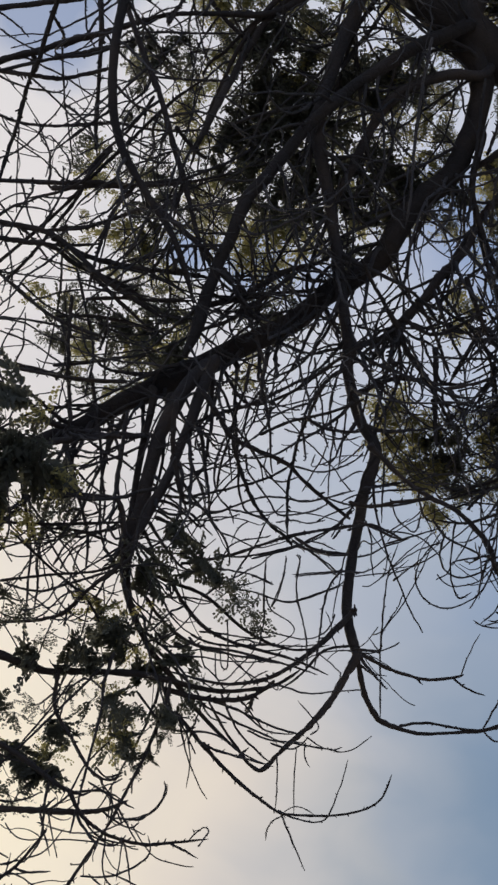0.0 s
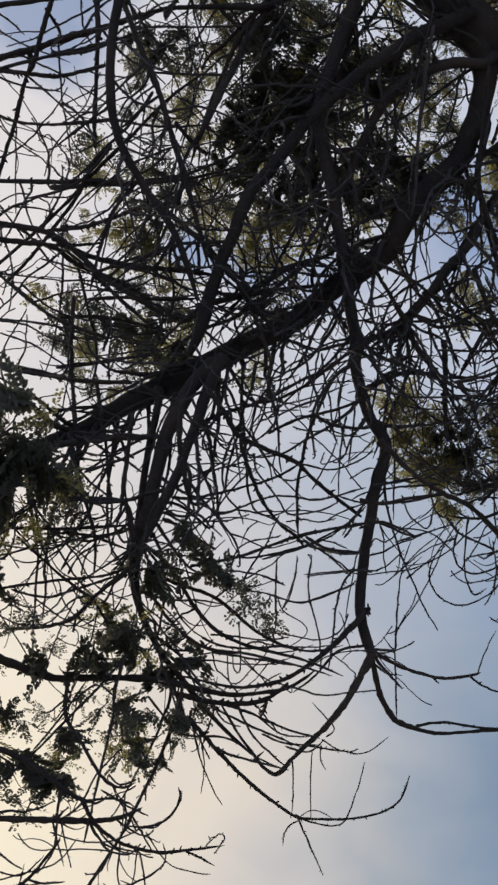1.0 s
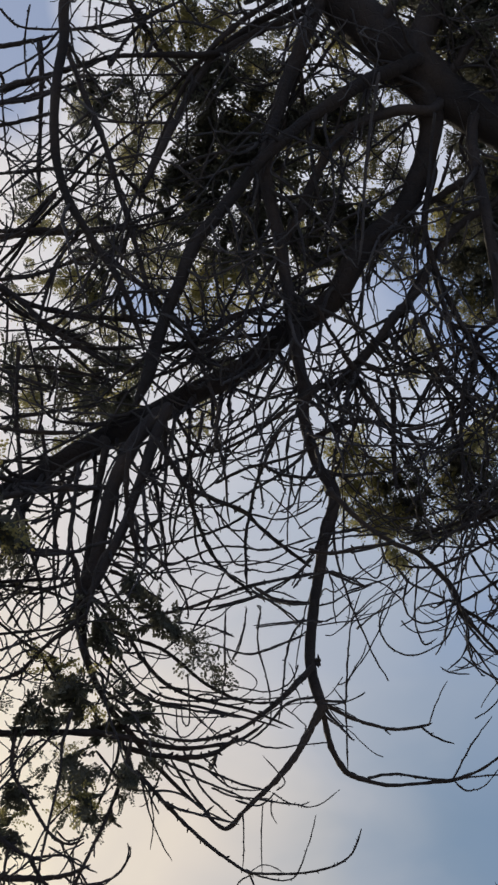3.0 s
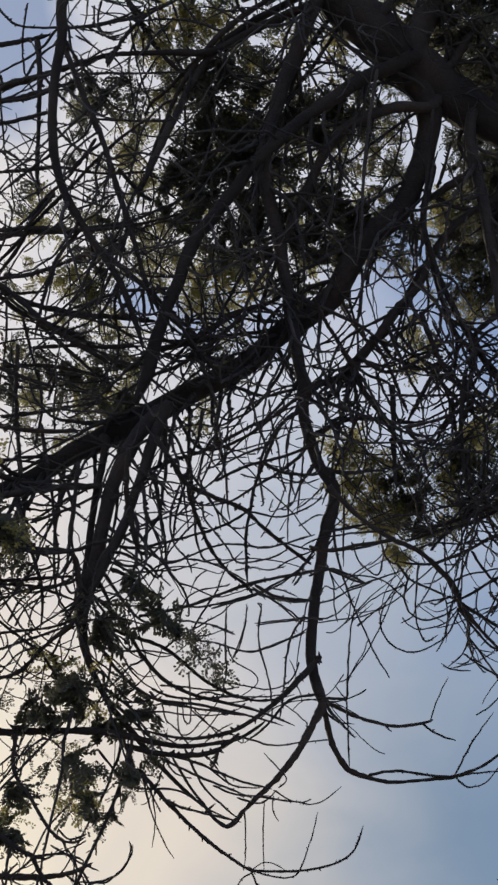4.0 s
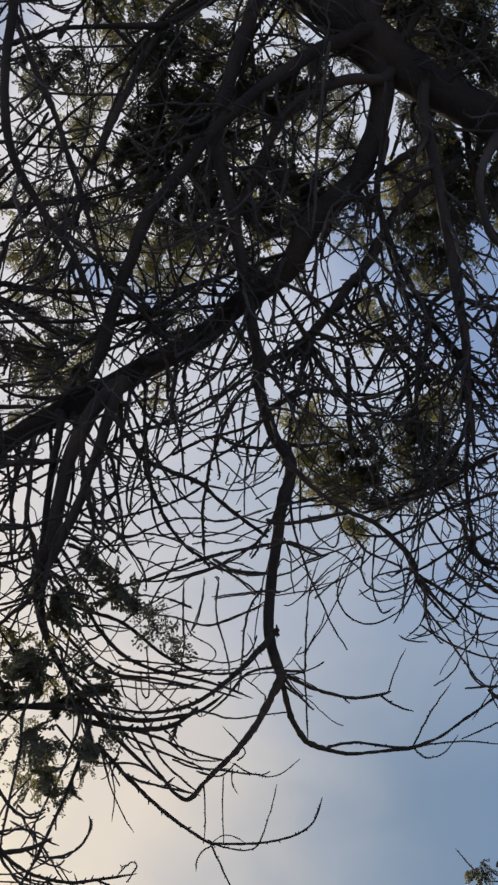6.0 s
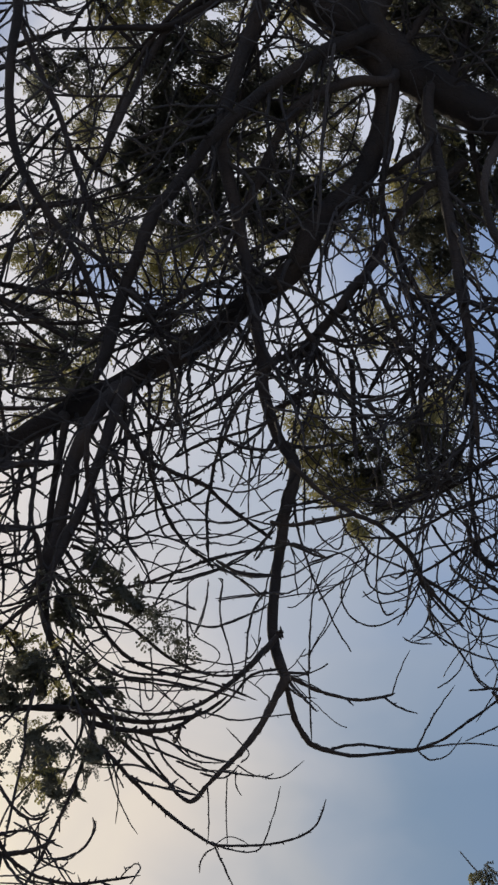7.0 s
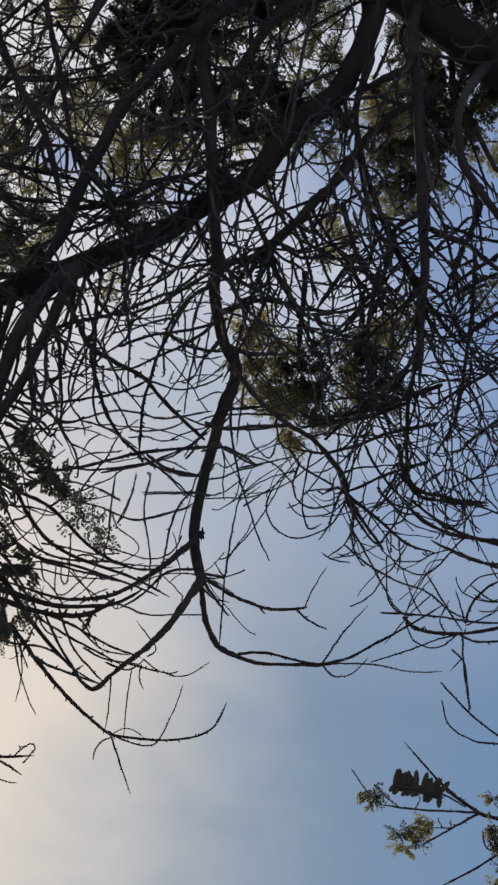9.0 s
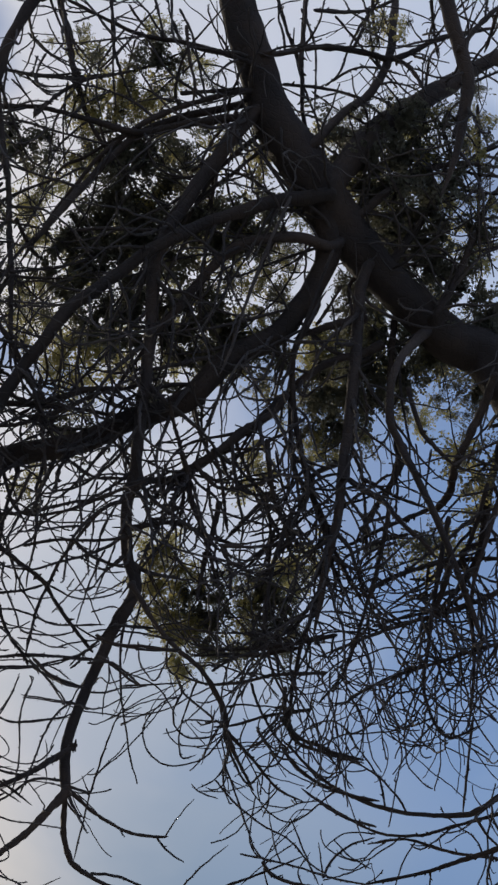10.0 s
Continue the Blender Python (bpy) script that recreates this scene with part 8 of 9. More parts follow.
stem([(-0.359, 6.810, 11.137, 0.0059), (-0.353, 6.965, 11.043, 0.0059), (-0.332, 7.080, 10.901, 0.0059)])
stem([(-0.054, 6.890, 10.910, 0.0073), (0.109, 6.759, 10.839, 0.0065), (0.242, 6.655, 10.789, 0.0057)])
stem([(-0.085, 6.691, 11.082, 0.0059), (0.065, 6.700, 10.837, 0.0058), (0.174, 6.636, 10.715, 0.0057)])
limb([(0.143, 6.994, 10.524, 0.0086), (0.177, 6.939, 10.688, 0.0080), (0.255, 6.880, 10.872, 0.0073)])
stem([(0.149, 7.200, 10.592, 0.0073), (0.268, 7.086, 10.724, 0.0066), (0.371, 7.025, 10.770, 0.0059)])
stem([(0.277, 7.025, 10.579, 0.0073), (0.323, 7.110, 10.514, 0.0065), (0.394, 7.178, 10.464, 0.0058)])
stem([(0.166, 7.202, 10.411, 0.0073), (0.247, 7.137, 10.559, 0.0066), (0.404, 7.098, 10.681, 0.0059)])
stem([(0.250, 7.296, 10.492, 0.0073), (0.243, 7.244, 10.642, 0.0066), (0.232, 7.140, 10.653, 0.0059)])
stem([(1.239, 9.009, 6.871, 0.0033), (1.187, 8.867, 6.829, 0.0031), (1.137, 8.723, 6.791, 0.0028), (1.093, 8.588, 6.751, 0.0026)])
stem([(1.321, 8.644, 6.613, 0.0032), (1.258, 8.499, 6.558, 0.0028), (1.201, 8.354, 6.503, 0.0025)])
stem([(1.568, 8.641, 6.531, 0.0032), (1.513, 8.623, 6.515, 0.0028), (1.465, 8.608, 6.501, 0.0025)])
stem([(1.612, 8.958, 6.701, 0.0033), (1.603, 8.881, 6.687, 0.0029), (1.585, 8.808, 6.668, 0.0026)])
stem([(1.559, 8.838, 6.638, 0.0032), (1.533, 8.795, 6.637, 0.0029), (1.519, 8.748, 6.639, 0.0026)])
stem([(1.415, 8.765, 6.683, 0.0032), (1.415, 8.656, 6.657, 0.0029), (1.402, 8.549, 6.629, 0.0025)])
stem([(1.566, 8.807, 6.819, 0.0065), (1.622, 8.823, 6.791, 0.0061), (1.677, 8.836, 6.766, 0.0057), (1.732, 8.848, 6.744, 0.0052)])
stem([(1.450, 8.369, 6.550, 0.0050), (1.551, 8.577, 6.643, 0.0044), (1.655, 8.790, 6.731, 0.0039)])


# ---- leaves: x, y, z, radius ----

# tufts with fine leaves below
tuft(-0.89, 8.17, 7.62, 0.109)
tuft(-1.46, 7.47, 8.10, 0.127)
tuft(-0.91, 8.16, 7.33, 0.102)
tuft(-0.81, 8.07, 7.43, 0.102)
tuft(-1.33, 7.50, 8.07, 0.127)
tuft(-1.11, 7.85, 8.13, 0.118)

# dark tufts
sprig(-0.53, 7.94, 7.87, 0.109)
sprig(-0.37, 8.05, 7.76, 0.093)
sprig(-0.66, 8.08, 7.72, 0.104)
sprig(-0.86, 8.27, 7.50, 0.109)
sprig(-0.99, 8.34, 7.44, 0.088)
sprig(-0.80, 8.30, 7.48, 0.093)
sprig(-0.51, 8.32, 7.45, 0.104)
sprig(-0.55, 8.50, 7.25, 0.078)
sprig(-0.73, 8.41, 7.35, 0.098)
sprig(-0.76, 8.52, 7.23, 0.093)
sprig(-0.68, 8.64, 7.10, 0.073)
sprig(-1.06, 8.55, 7.20, 0.083)
sprig(-1.12, 8.71, 7.02, 0.093)
sprig(-1.51, 7.32, 8.26, 0.127)
sprig(-1.35, 7.35, 8.24, 0.127)
sprig(-1.46, 7.55, 8.01, 0.178)
sprig(-1.28, 7.57, 7.99, 0.178)
sprig(-1.38, 7.64, 7.92, 0.203)
sprig(-1.17, 7.63, 7.92, 0.140)
sprig(-1.53, 7.65, 7.90, 0.152)
sprig(-1.37, 7.94, 7.57, 0.102)
sprig(-1.45, 7.94, 7.57, 0.102)
sprig(-1.22, 8.15, 7.35, 0.107)
sprig(-1.01, 8.16, 7.33, 0.102)
sprig(-1.40, 8.34, 7.13, 0.091)
sprig(-1.32, 8.31, 7.17, 0.076)
sprig(-1.03, 8.41, 7.06, 0.081)
sprig(-1.29, 8.50, 6.96, 0.107)
sprig(-1.37, 8.48, 6.98, 0.091)
sprig(-1.12, 8.56, 6.89, 0.091)
sprig(-1.15, 8.52, 6.93, 0.076)
sprig(-0.78, 8.30, 7.18, 0.102)
sprig(-0.73, 8.44, 7.03, 0.091)
sprig(-0.55, 8.35, 7.12, 0.076)
sprig(-0.46, 8.09, 7.86, 0.094)
sprig(-0.64, 8.46, 7.45, 0.094)
sprig(-0.85, 7.30, 10.68, 0.100)
sprig(-0.75, 7.32, 10.66, 0.106)
sprig(-0.69, 7.28, 10.71, 0.077)
sprig(-0.94, 7.29, 10.70, 0.059)
sprig(-0.82, 7.36, 10.61, 0.077)
sprig(-0.94, 7.54, 10.41, 0.041)
sprig(-0.22, 7.40, 10.56, 0.112)
sprig(-0.28, 7.49, 10.47, 0.100)
sprig(-0.41, 7.52, 10.43, 0.094)
sprig(-0.32, 7.59, 10.36, 0.124)
sprig(-0.06, 7.53, 10.42, 0.124)
sprig(-0.26, 7.68, 10.26, 0.124)
sprig(-0.41, 7.63, 10.31, 0.094)
sprig(-0.38, 7.76, 10.17, 0.100)
sprig(-0.06, 7.79, 10.14, 0.130)
sprig(-0.47, 7.71, 10.22, 0.071)
sprig(-0.12, 7.39, 10.57, 0.100)
sprig(0.00, 7.71, 10.22, 0.118)
sprig(-0.03, 7.89, 10.03, 0.088)
sprig(-0.12, 7.85, 10.07, 0.112)
sprig(-0.23, 7.85, 10.07, 0.094)
sprig(-0.80, 7.93, 9.98, 0.088)
sprig(-0.88, 7.87, 10.05, 0.071)
sprig(-0.94, 8.14, 9.74, 0.059)
sprig(-0.62, 7.79, 10.14, 0.065)
sprig(-0.74, 7.83, 10.09, 0.083)
sprig(-0.77, 7.77, 10.16, 0.065)
sprig(-1.06, 8.31, 9.56, 0.065)
sprig(-0.94, 8.30, 9.57, 0.083)
sprig(-0.80, 8.32, 9.55, 0.100)
sprig(-0.71, 8.26, 9.61, 0.094)
sprig(-0.66, 8.38, 9.48, 0.112)
sprig(-0.71, 8.48, 9.37, 0.100)
sprig(-0.60, 8.26, 9.61, 0.083)
sprig(-0.77, 8.42, 9.44, 0.083)
sprig(-0.21, 8.24, 9.63, 0.100)
sprig(-0.12, 8.26, 9.61, 0.094)
sprig(-0.03, 8.22, 9.65, 0.077)
sprig(-1.12, 8.28, 9.59, 0.059)
sprig(-1.25, 8.36, 9.50, 0.071)
sprig(-1.27, 8.28, 9.59, 0.065)
sprig(0.09, 7.73, 10.20, 0.136)
sprig(0.24, 7.75, 10.18, 0.147)
sprig(0.38, 7.77, 10.16, 0.136)
sprig(0.53, 7.73, 10.20, 0.136)
sprig(0.62, 7.79, 10.14, 0.112)
sprig(0.18, 7.83, 10.09, 0.100)
sprig(0.35, 7.87, 10.05, 0.112)
sprig(0.47, 7.87, 10.05, 0.083)
sprig(0.06, 7.87, 10.05, 0.083)
sprig(0.74, 7.73, 10.20, 0.100)
sprig(0.83, 7.79, 10.14, 0.083)
sprig(0.30, 8.03, 9.87, 0.106)
sprig(0.21, 7.97, 9.94, 0.059)
sprig(1.24, 7.75, 10.18, 0.088)
sprig(1.06, 7.81, 10.11, 0.083)
sprig(1.18, 7.85, 10.07, 0.100)
sprig(1.27, 7.93, 9.98, 0.100)
sprig(1.15, 7.95, 9.96, 0.088)
sprig(1.21, 8.01, 9.90, 0.100)
sprig(1.08, 7.99, 9.92, 0.077)
sprig(0.63, 8.19, 8.80, 0.061)
sprig(0.62, 8.22, 8.76, 0.061)
sprig(0.67, 8.24, 8.74, 0.095)
sprig(0.73, 8.19, 8.80, 0.078)
sprig(0.77, 8.14, 8.85, 0.045)
sprig(0.81, 8.20, 8.78, 0.084)
sprig(0.78, 8.28, 8.69, 0.056)
sprig(0.85, 8.26, 8.72, 0.073)
sprig(0.81, 8.35, 8.61, 0.089)
sprig(0.87, 8.37, 8.59, 0.078)
sprig(0.73, 8.35, 8.61, 0.056)
sprig(0.98, 8.13, 8.86, 0.067)
sprig(0.98, 8.19, 8.80, 0.078)
sprig(1.06, 8.17, 8.82, 0.095)
sprig(1.15, 8.19, 8.80, 0.095)
sprig(1.09, 8.24, 8.74, 0.095)
sprig(1.20, 8.24, 8.74, 0.078)
sprig(1.01, 8.28, 8.69, 0.078)
sprig(1.17, 8.13, 8.86, 0.061)
sprig(0.90, 8.15, 8.84, 0.045)
sprig(-0.23, 6.83, 11.08, 0.088)
sprig(-0.15, 6.85, 11.06, 0.077)
sprig(-0.26, 6.87, 11.04, 0.071)
sprig(-0.10, 6.78, 11.12, 0.053)
sprig(-0.26, 7.20, 10.72, 0.112)
sprig(-0.13, 7.20, 10.70, 0.124)
sprig(-0.25, 7.30, 10.62, 0.100)
sprig(0.08, 7.17, 10.71, 0.077)
sprig(-0.13, 7.44, 10.47, 0.124)
sprig(0.04, 7.46, 10.43, 0.124)
sprig(0.19, 7.38, 10.50, 0.112)
sprig(0.32, 7.39, 10.47, 0.124)
sprig(0.42, 7.32, 10.53, 0.112)
sprig(-0.19, 7.52, 10.39, 0.124)
sprig(0.05, 7.26, 10.62, 0.071)
sprig(-0.03, 7.52, 10.37, 0.118)
sprig(0.12, 7.51, 10.38, 0.077)
sprig(0.85, 6.86, 10.94, 0.100)
sprig(0.99, 6.81, 10.98, 0.100)
sprig(1.12, 6.74, 11.04, 0.100)
sprig(0.87, 6.99, 10.82, 0.112)
sprig(1.01, 6.93, 10.86, 0.124)
sprig(1.14, 6.88, 10.90, 0.112)
sprig(0.99, 7.05, 10.75, 0.112)
sprig(1.13, 6.99, 10.79, 0.112)
sprig(1.27, 6.95, 10.81, 0.100)
sprig(0.90, 7.13, 10.67, 0.100)
sprig(1.28, 7.06, 10.71, 0.112)
sprig(1.39, 7.03, 10.72, 0.100)
sprig(1.17, 7.11, 10.67, 0.077)
sprig(1.32, 6.70, 11.06, 0.071)
sprig(1.43, 6.89, 10.86, 0.065)
sprig(1.58, 7.03, 10.71, 0.100)
sprig(1.68, 7.05, 10.68, 0.100)
sprig(1.45, 7.10, 10.65, 0.100)
sprig(1.00, 7.22, 10.58, 0.083)
sprig(1.20, 6.80, 10.97, 0.065)
sprig(1.47, 7.23, 10.52, 0.112)
sprig(1.60, 7.24, 10.50, 0.106)
sprig(1.39, 7.18, 10.57, 0.100)
sprig(1.29, 7.17, 10.60, 0.100)
sprig(1.21, 7.19, 10.59, 0.094)
sprig(1.59, 7.29, 10.45, 0.083)
sprig(1.76, 7.24, 10.48, 0.100)
sprig(1.82, 7.32, 10.40, 0.100)
sprig(1.66, 7.45, 10.29, 0.124)
sprig(1.51, 7.46, 10.29, 0.112)
sprig(1.79, 7.46, 10.27, 0.124)
sprig(1.39, 7.56, 10.20, 0.112)
sprig(1.26, 7.55, 10.23, 0.100)
sprig(1.42, 7.64, 10.12, 0.112)
sprig(1.24, 7.66, 10.12, 0.094)
sprig(1.60, 7.53, 10.21, 0.100)
sprig(1.50, 7.68, 10.07, 0.094)
sprig(1.34, 7.74, 10.02, 0.100)
sprig(1.12, 7.80, 9.99, 0.083)
sprig(1.08, 7.87, 9.92, 0.083)
sprig(1.92, 7.55, 10.16, 0.100)
sprig(1.88, 7.61, 10.11, 0.071)
sprig(1.82, 7.38, 10.34, 0.106)
sprig(0.17, 7.52, 10.65, 0.114)
sprig(0.31, 7.47, 10.68, 0.102)
sprig(0.44, 7.41, 10.72, 0.096)
sprig(0.58, 7.35, 10.77, 0.078)
sprig(0.70, 7.30, 10.80, 0.060)
sprig(0.57, 7.48, 10.64, 0.066)
sprig(0.49, 7.52, 10.61, 0.078)
sprig(1.19, 7.72, 10.76, 0.092)
sprig(1.08, 7.63, 10.87, 0.068)
sprig(1.38, 7.79, 10.68, 0.086)
sprig(1.33, 7.86, 10.62, 0.092)
sprig(1.24, 7.80, 10.68, 0.080)
sprig(1.28, 7.47, 11.00, 0.092)
sprig(1.42, 7.48, 10.98, 0.080)
sprig(0.86, 7.17, 11.34, 0.080)
sprig(1.03, 7.33, 11.17, 0.092)
sprig(0.88, 7.30, 11.21, 0.068)
sprig(1.23, 7.43, 11.28, 0.105)
sprig(1.32, 7.53, 11.17, 0.105)
sprig(1.11, 7.58, 11.11, 0.074)
sprig(1.26, 7.63, 11.06, 0.105)
sprig(1.32, 7.74, 10.94, 0.086)
sprig(1.11, 7.90, 10.76, 0.074)
sprig(1.20, 7.94, 10.71, 0.098)
sprig(1.29, 7.98, 10.67, 0.098)
sprig(1.05, 7.99, 10.66, 0.068)
sprig(1.08, 7.81, 10.86, 0.055)
sprig(1.20, 7.80, 10.87, 0.068)
sprig(1.31, 7.86, 10.80, 0.080)
sprig(0.73, 8.37, 8.74, 0.062)

# loose sprays
spray(-0.61, 8.00, 7.81, 0.091)
spray(-0.30, 8.09, 7.71, 0.088)
spray(-0.19, 8.17, 7.62, 0.124)
spray(-0.62, 8.24, 7.54, 0.129)
spray(-0.76, 8.20, 7.58, 0.104)
spray(-0.45, 8.46, 7.29, 0.104)
spray(-0.58, 8.55, 7.20, 0.067)
spray(-0.78, 8.59, 7.16, 0.119)
spray(-1.11, 8.62, 7.12, 0.088)
spray(-0.84, 8.43, 7.33, 0.093)
spray(-1.23, 7.48, 8.09, 0.127)
spray(-1.12, 7.70, 7.84, 0.127)
spray(-1.40, 7.79, 7.74, 0.114)
spray(-1.32, 8.05, 7.46, 0.102)
spray(-1.50, 8.01, 7.50, 0.114)
spray(-1.14, 8.13, 7.37, 0.086)
spray(-1.36, 8.41, 7.06, 0.091)
spray(-1.07, 8.46, 7.00, 0.076)
spray(-1.47, 8.57, 6.88, 0.102)
spray(-1.39, 8.58, 6.86, 0.091)
spray(-1.27, 8.60, 6.84, 0.091)
spray(-0.78, 8.40, 7.06, 0.091)
spray(-1.53, 8.26, 7.23, 0.102)
spray(-1.19, 8.32, 7.15, 0.076)
spray(-1.47, 8.32, 7.15, 0.091)
spray(-1.27, 8.37, 7.10, 0.086)
spray(-0.91, 8.32, 7.16, 0.086)
spray(-0.70, 8.33, 7.14, 0.086)
spray(-0.85, 8.42, 7.04, 0.081)
spray(-0.70, 8.49, 6.97, 0.076)
spray(-0.55, 8.40, 7.07, 0.076)
spray(-1.21, 8.56, 6.88, 0.086)
spray(-1.50, 8.46, 7.00, 0.086)
spray(-1.42, 8.19, 7.30, 0.102)
spray(-1.25, 8.03, 7.48, 0.091)
spray(-1.48, 7.86, 7.67, 0.102)
spray(-1.41, 7.41, 8.16, 0.114)
spray(-1.20, 7.41, 8.16, 0.102)
spray(-1.07, 7.62, 7.94, 0.114)
spray(-1.25, 7.74, 7.80, 0.102)
spray(-1.51, 7.74, 7.80, 0.114)
spray(-1.20, 7.55, 8.01, 0.114)
spray(-1.35, 7.75, 9.28, 0.112)
spray(1.76, 7.59, 9.61, 0.113)
spray(1.94, 7.67, 9.52, 0.113)
spray(1.77, 7.90, 9.26, 0.127)
spray(-0.27, 8.21, 7.72, 0.105)
spray(-0.14, 8.28, 7.64, 0.094)
spray(-0.25, 8.18, 7.76, 0.084)
spray(-0.72, 8.39, 7.52, 0.094)
spray(-0.95, 8.34, 7.58, 0.094)
spray(-0.43, 8.48, 7.43, 0.078)
spray(-0.87, 8.64, 7.25, 0.094)
spray(-0.82, 8.72, 7.16, 0.105)
spray(-0.74, 8.67, 7.21, 0.094)
spray(-1.05, 8.53, 7.37, 0.089)
spray(-1.00, 8.20, 7.74, 0.094)
spray(-0.77, 8.09, 7.85, 0.105)
spray(-1.11, 8.02, 7.93, 0.105)
spray(-1.09, 7.94, 8.03, 0.105)
spray(1.95, 7.77, 9.86, 0.130)
spray(2.06, 7.95, 9.66, 0.130)
spray(1.93, 8.09, 9.50, 0.130)
spray(1.78, 8.16, 9.42, 0.116)
spray(-0.50, 7.10, 10.90, 0.118)
spray(-0.41, 7.04, 10.97, 0.118)
spray(-0.29, 7.04, 10.97, 0.106)
spray(-0.49, 7.19, 10.80, 0.083)
spray(-0.54, 7.12, 10.88, 0.083)
spray(-0.35, 7.11, 10.89, 0.100)
spray(-0.16, 7.12, 10.88, 0.100)
spray(-0.50, 7.32, 10.65, 0.065)
spray(-0.41, 7.35, 10.62, 0.059)
spray(-0.32, 7.33, 10.64, 0.100)
spray(-0.31, 7.42, 10.54, 0.100)
spray(-0.23, 7.28, 10.71, 0.088)
spray(-0.03, 7.33, 10.64, 0.100)
spray(-0.03, 7.41, 10.55, 0.088)
spray(-0.41, 7.26, 10.73, 0.065)
spray(-0.07, 7.10, 10.90, 0.100)
spray(-0.21, 7.05, 10.96, 0.088)
spray(-0.90, 7.44, 10.52, 0.083)
spray(-0.80, 7.56, 10.39, 0.077)
spray(-0.65, 7.42, 10.54, 0.083)
spray(-0.66, 7.53, 10.42, 0.071)
spray(-0.91, 7.51, 10.44, 0.047)
spray(-0.81, 7.65, 10.29, 0.059)
spray(-1.12, 7.66, 10.28, 0.106)
spray(-1.21, 7.71, 10.22, 0.083)
spray(-0.99, 7.69, 10.25, 0.077)
spray(-1.09, 7.79, 10.14, 0.065)
spray(-0.65, 7.69, 10.25, 0.071)
spray(-0.03, 7.22, 10.77, 0.088)
spray(-0.32, 7.45, 10.51, 0.088)
spray(-0.26, 7.73, 10.20, 0.071)
spray(-0.25, 7.67, 10.27, 0.059)
spray(-0.53, 7.61, 10.33, 0.065)
spray(-0.59, 7.65, 10.29, 0.059)
spray(-0.97, 7.95, 9.96, 0.094)
spray(-0.88, 7.99, 9.92, 0.094)
spray(-1.15, 7.97, 9.94, 0.071)
spray(-1.16, 7.90, 10.02, 0.041)
spray(-1.24, 8.03, 9.87, 0.071)
spray(-1.18, 8.08, 9.81, 0.053)
spray(-1.00, 7.99, 9.92, 0.083)
spray(-0.66, 7.95, 9.96, 0.083)
spray(-0.77, 7.97, 9.94, 0.083)
spray(-0.82, 8.03, 9.87, 0.083)
spray(-0.68, 7.87, 10.05, 0.071)
spray(-0.50, 7.95, 9.96, 0.077)
spray(-0.44, 7.85, 10.07, 0.065)
spray(-0.38, 7.90, 10.02, 0.053)
spray(-0.85, 8.14, 9.74, 0.083)
spray(-0.66, 8.15, 9.73, 0.065)
spray(-0.74, 8.16, 9.72, 0.071)
spray(-1.24, 8.20, 9.68, 0.083)
spray(-0.16, 8.06, 9.83, 0.059)
spray(-0.06, 8.10, 9.79, 0.053)
spray(-1.06, 8.23, 9.64, 0.083)
spray(-0.91, 8.26, 9.61, 0.071)
spray(-0.81, 8.22, 9.65, 0.083)
spray(-0.68, 8.20, 9.68, 0.071)
spray(-0.88, 8.36, 9.50, 0.083)
spray(-0.91, 8.45, 9.40, 0.094)
spray(-1.19, 8.45, 9.40, 0.071)
spray(-1.00, 8.53, 9.32, 0.083)
spray(-1.12, 8.52, 9.33, 0.059)
spray(-0.23, 8.36, 9.50, 0.071)
spray(-0.25, 8.38, 9.48, 0.053)
spray(-0.29, 8.46, 9.39, 0.083)
spray(-0.12, 8.18, 9.70, 0.071)
spray(0.25, 7.91, 10.01, 0.077)
spray(0.33, 7.88, 10.04, 0.065)
spray(0.09, 7.95, 9.96, 0.071)
spray(0.07, 7.99, 9.92, 0.065)
spray(0.59, 7.89, 10.03, 0.065)
spray(0.68, 7.85, 10.07, 0.065)
spray(0.77, 7.91, 10.00, 0.053)
spray(0.99, 7.85, 10.07, 0.065)
spray(1.27, 8.06, 9.83, 0.065)
spray(1.18, 8.07, 9.82, 0.059)
spray(1.09, 8.04, 9.85, 0.053)
spray(0.83, 8.14, 9.74, 0.077)
spray(0.89, 8.18, 9.70, 0.083)
spray(0.84, 8.26, 9.61, 0.094)
spray(0.94, 8.26, 9.61, 0.077)
spray(0.91, 8.20, 9.68, 0.065)
spray(1.27, 8.50, 9.35, 0.083)
spray(0.55, 8.06, 8.79, 0.050)
spray(0.51, 8.22, 8.61, 0.066)
spray(0.55, 8.21, 8.62, 0.066)
spray(0.57, 8.24, 8.59, 0.050)
spray(0.61, 8.24, 8.59, 0.078)
spray(0.60, 8.28, 8.55, 0.066)
spray(0.69, 8.30, 8.53, 0.050)
spray(0.65, 8.30, 8.53, 0.061)
spray(0.76, 8.39, 8.42, 0.055)
spray(0.87, 8.06, 8.79, 0.061)
spray(0.82, 8.04, 8.81, 0.044)
spray(0.91, 8.11, 8.73, 0.061)
spray(0.85, 8.15, 8.69, 0.050)
spray(0.97, 8.03, 8.82, 0.050)
spray(1.04, 8.06, 8.79, 0.050)
spray(1.18, 8.05, 8.80, 0.044)
spray(0.98, 8.27, 8.56, 0.078)
spray(1.05, 8.23, 8.60, 0.061)
spray(0.94, 8.31, 8.52, 0.055)
spray(1.12, 8.22, 8.61, 0.055)
spray(0.83, 8.34, 8.47, 0.039)
spray(-0.62, 6.84, 11.10, 0.065)
spray(-0.53, 6.92, 11.02, 0.071)
spray(-0.78, 6.91, 11.05, 0.038)
spray(-0.57, 7.07, 10.87, 0.059)
spray(-0.29, 6.74, 11.18, 0.077)
spray(-0.46, 7.04, 10.89, 0.088)
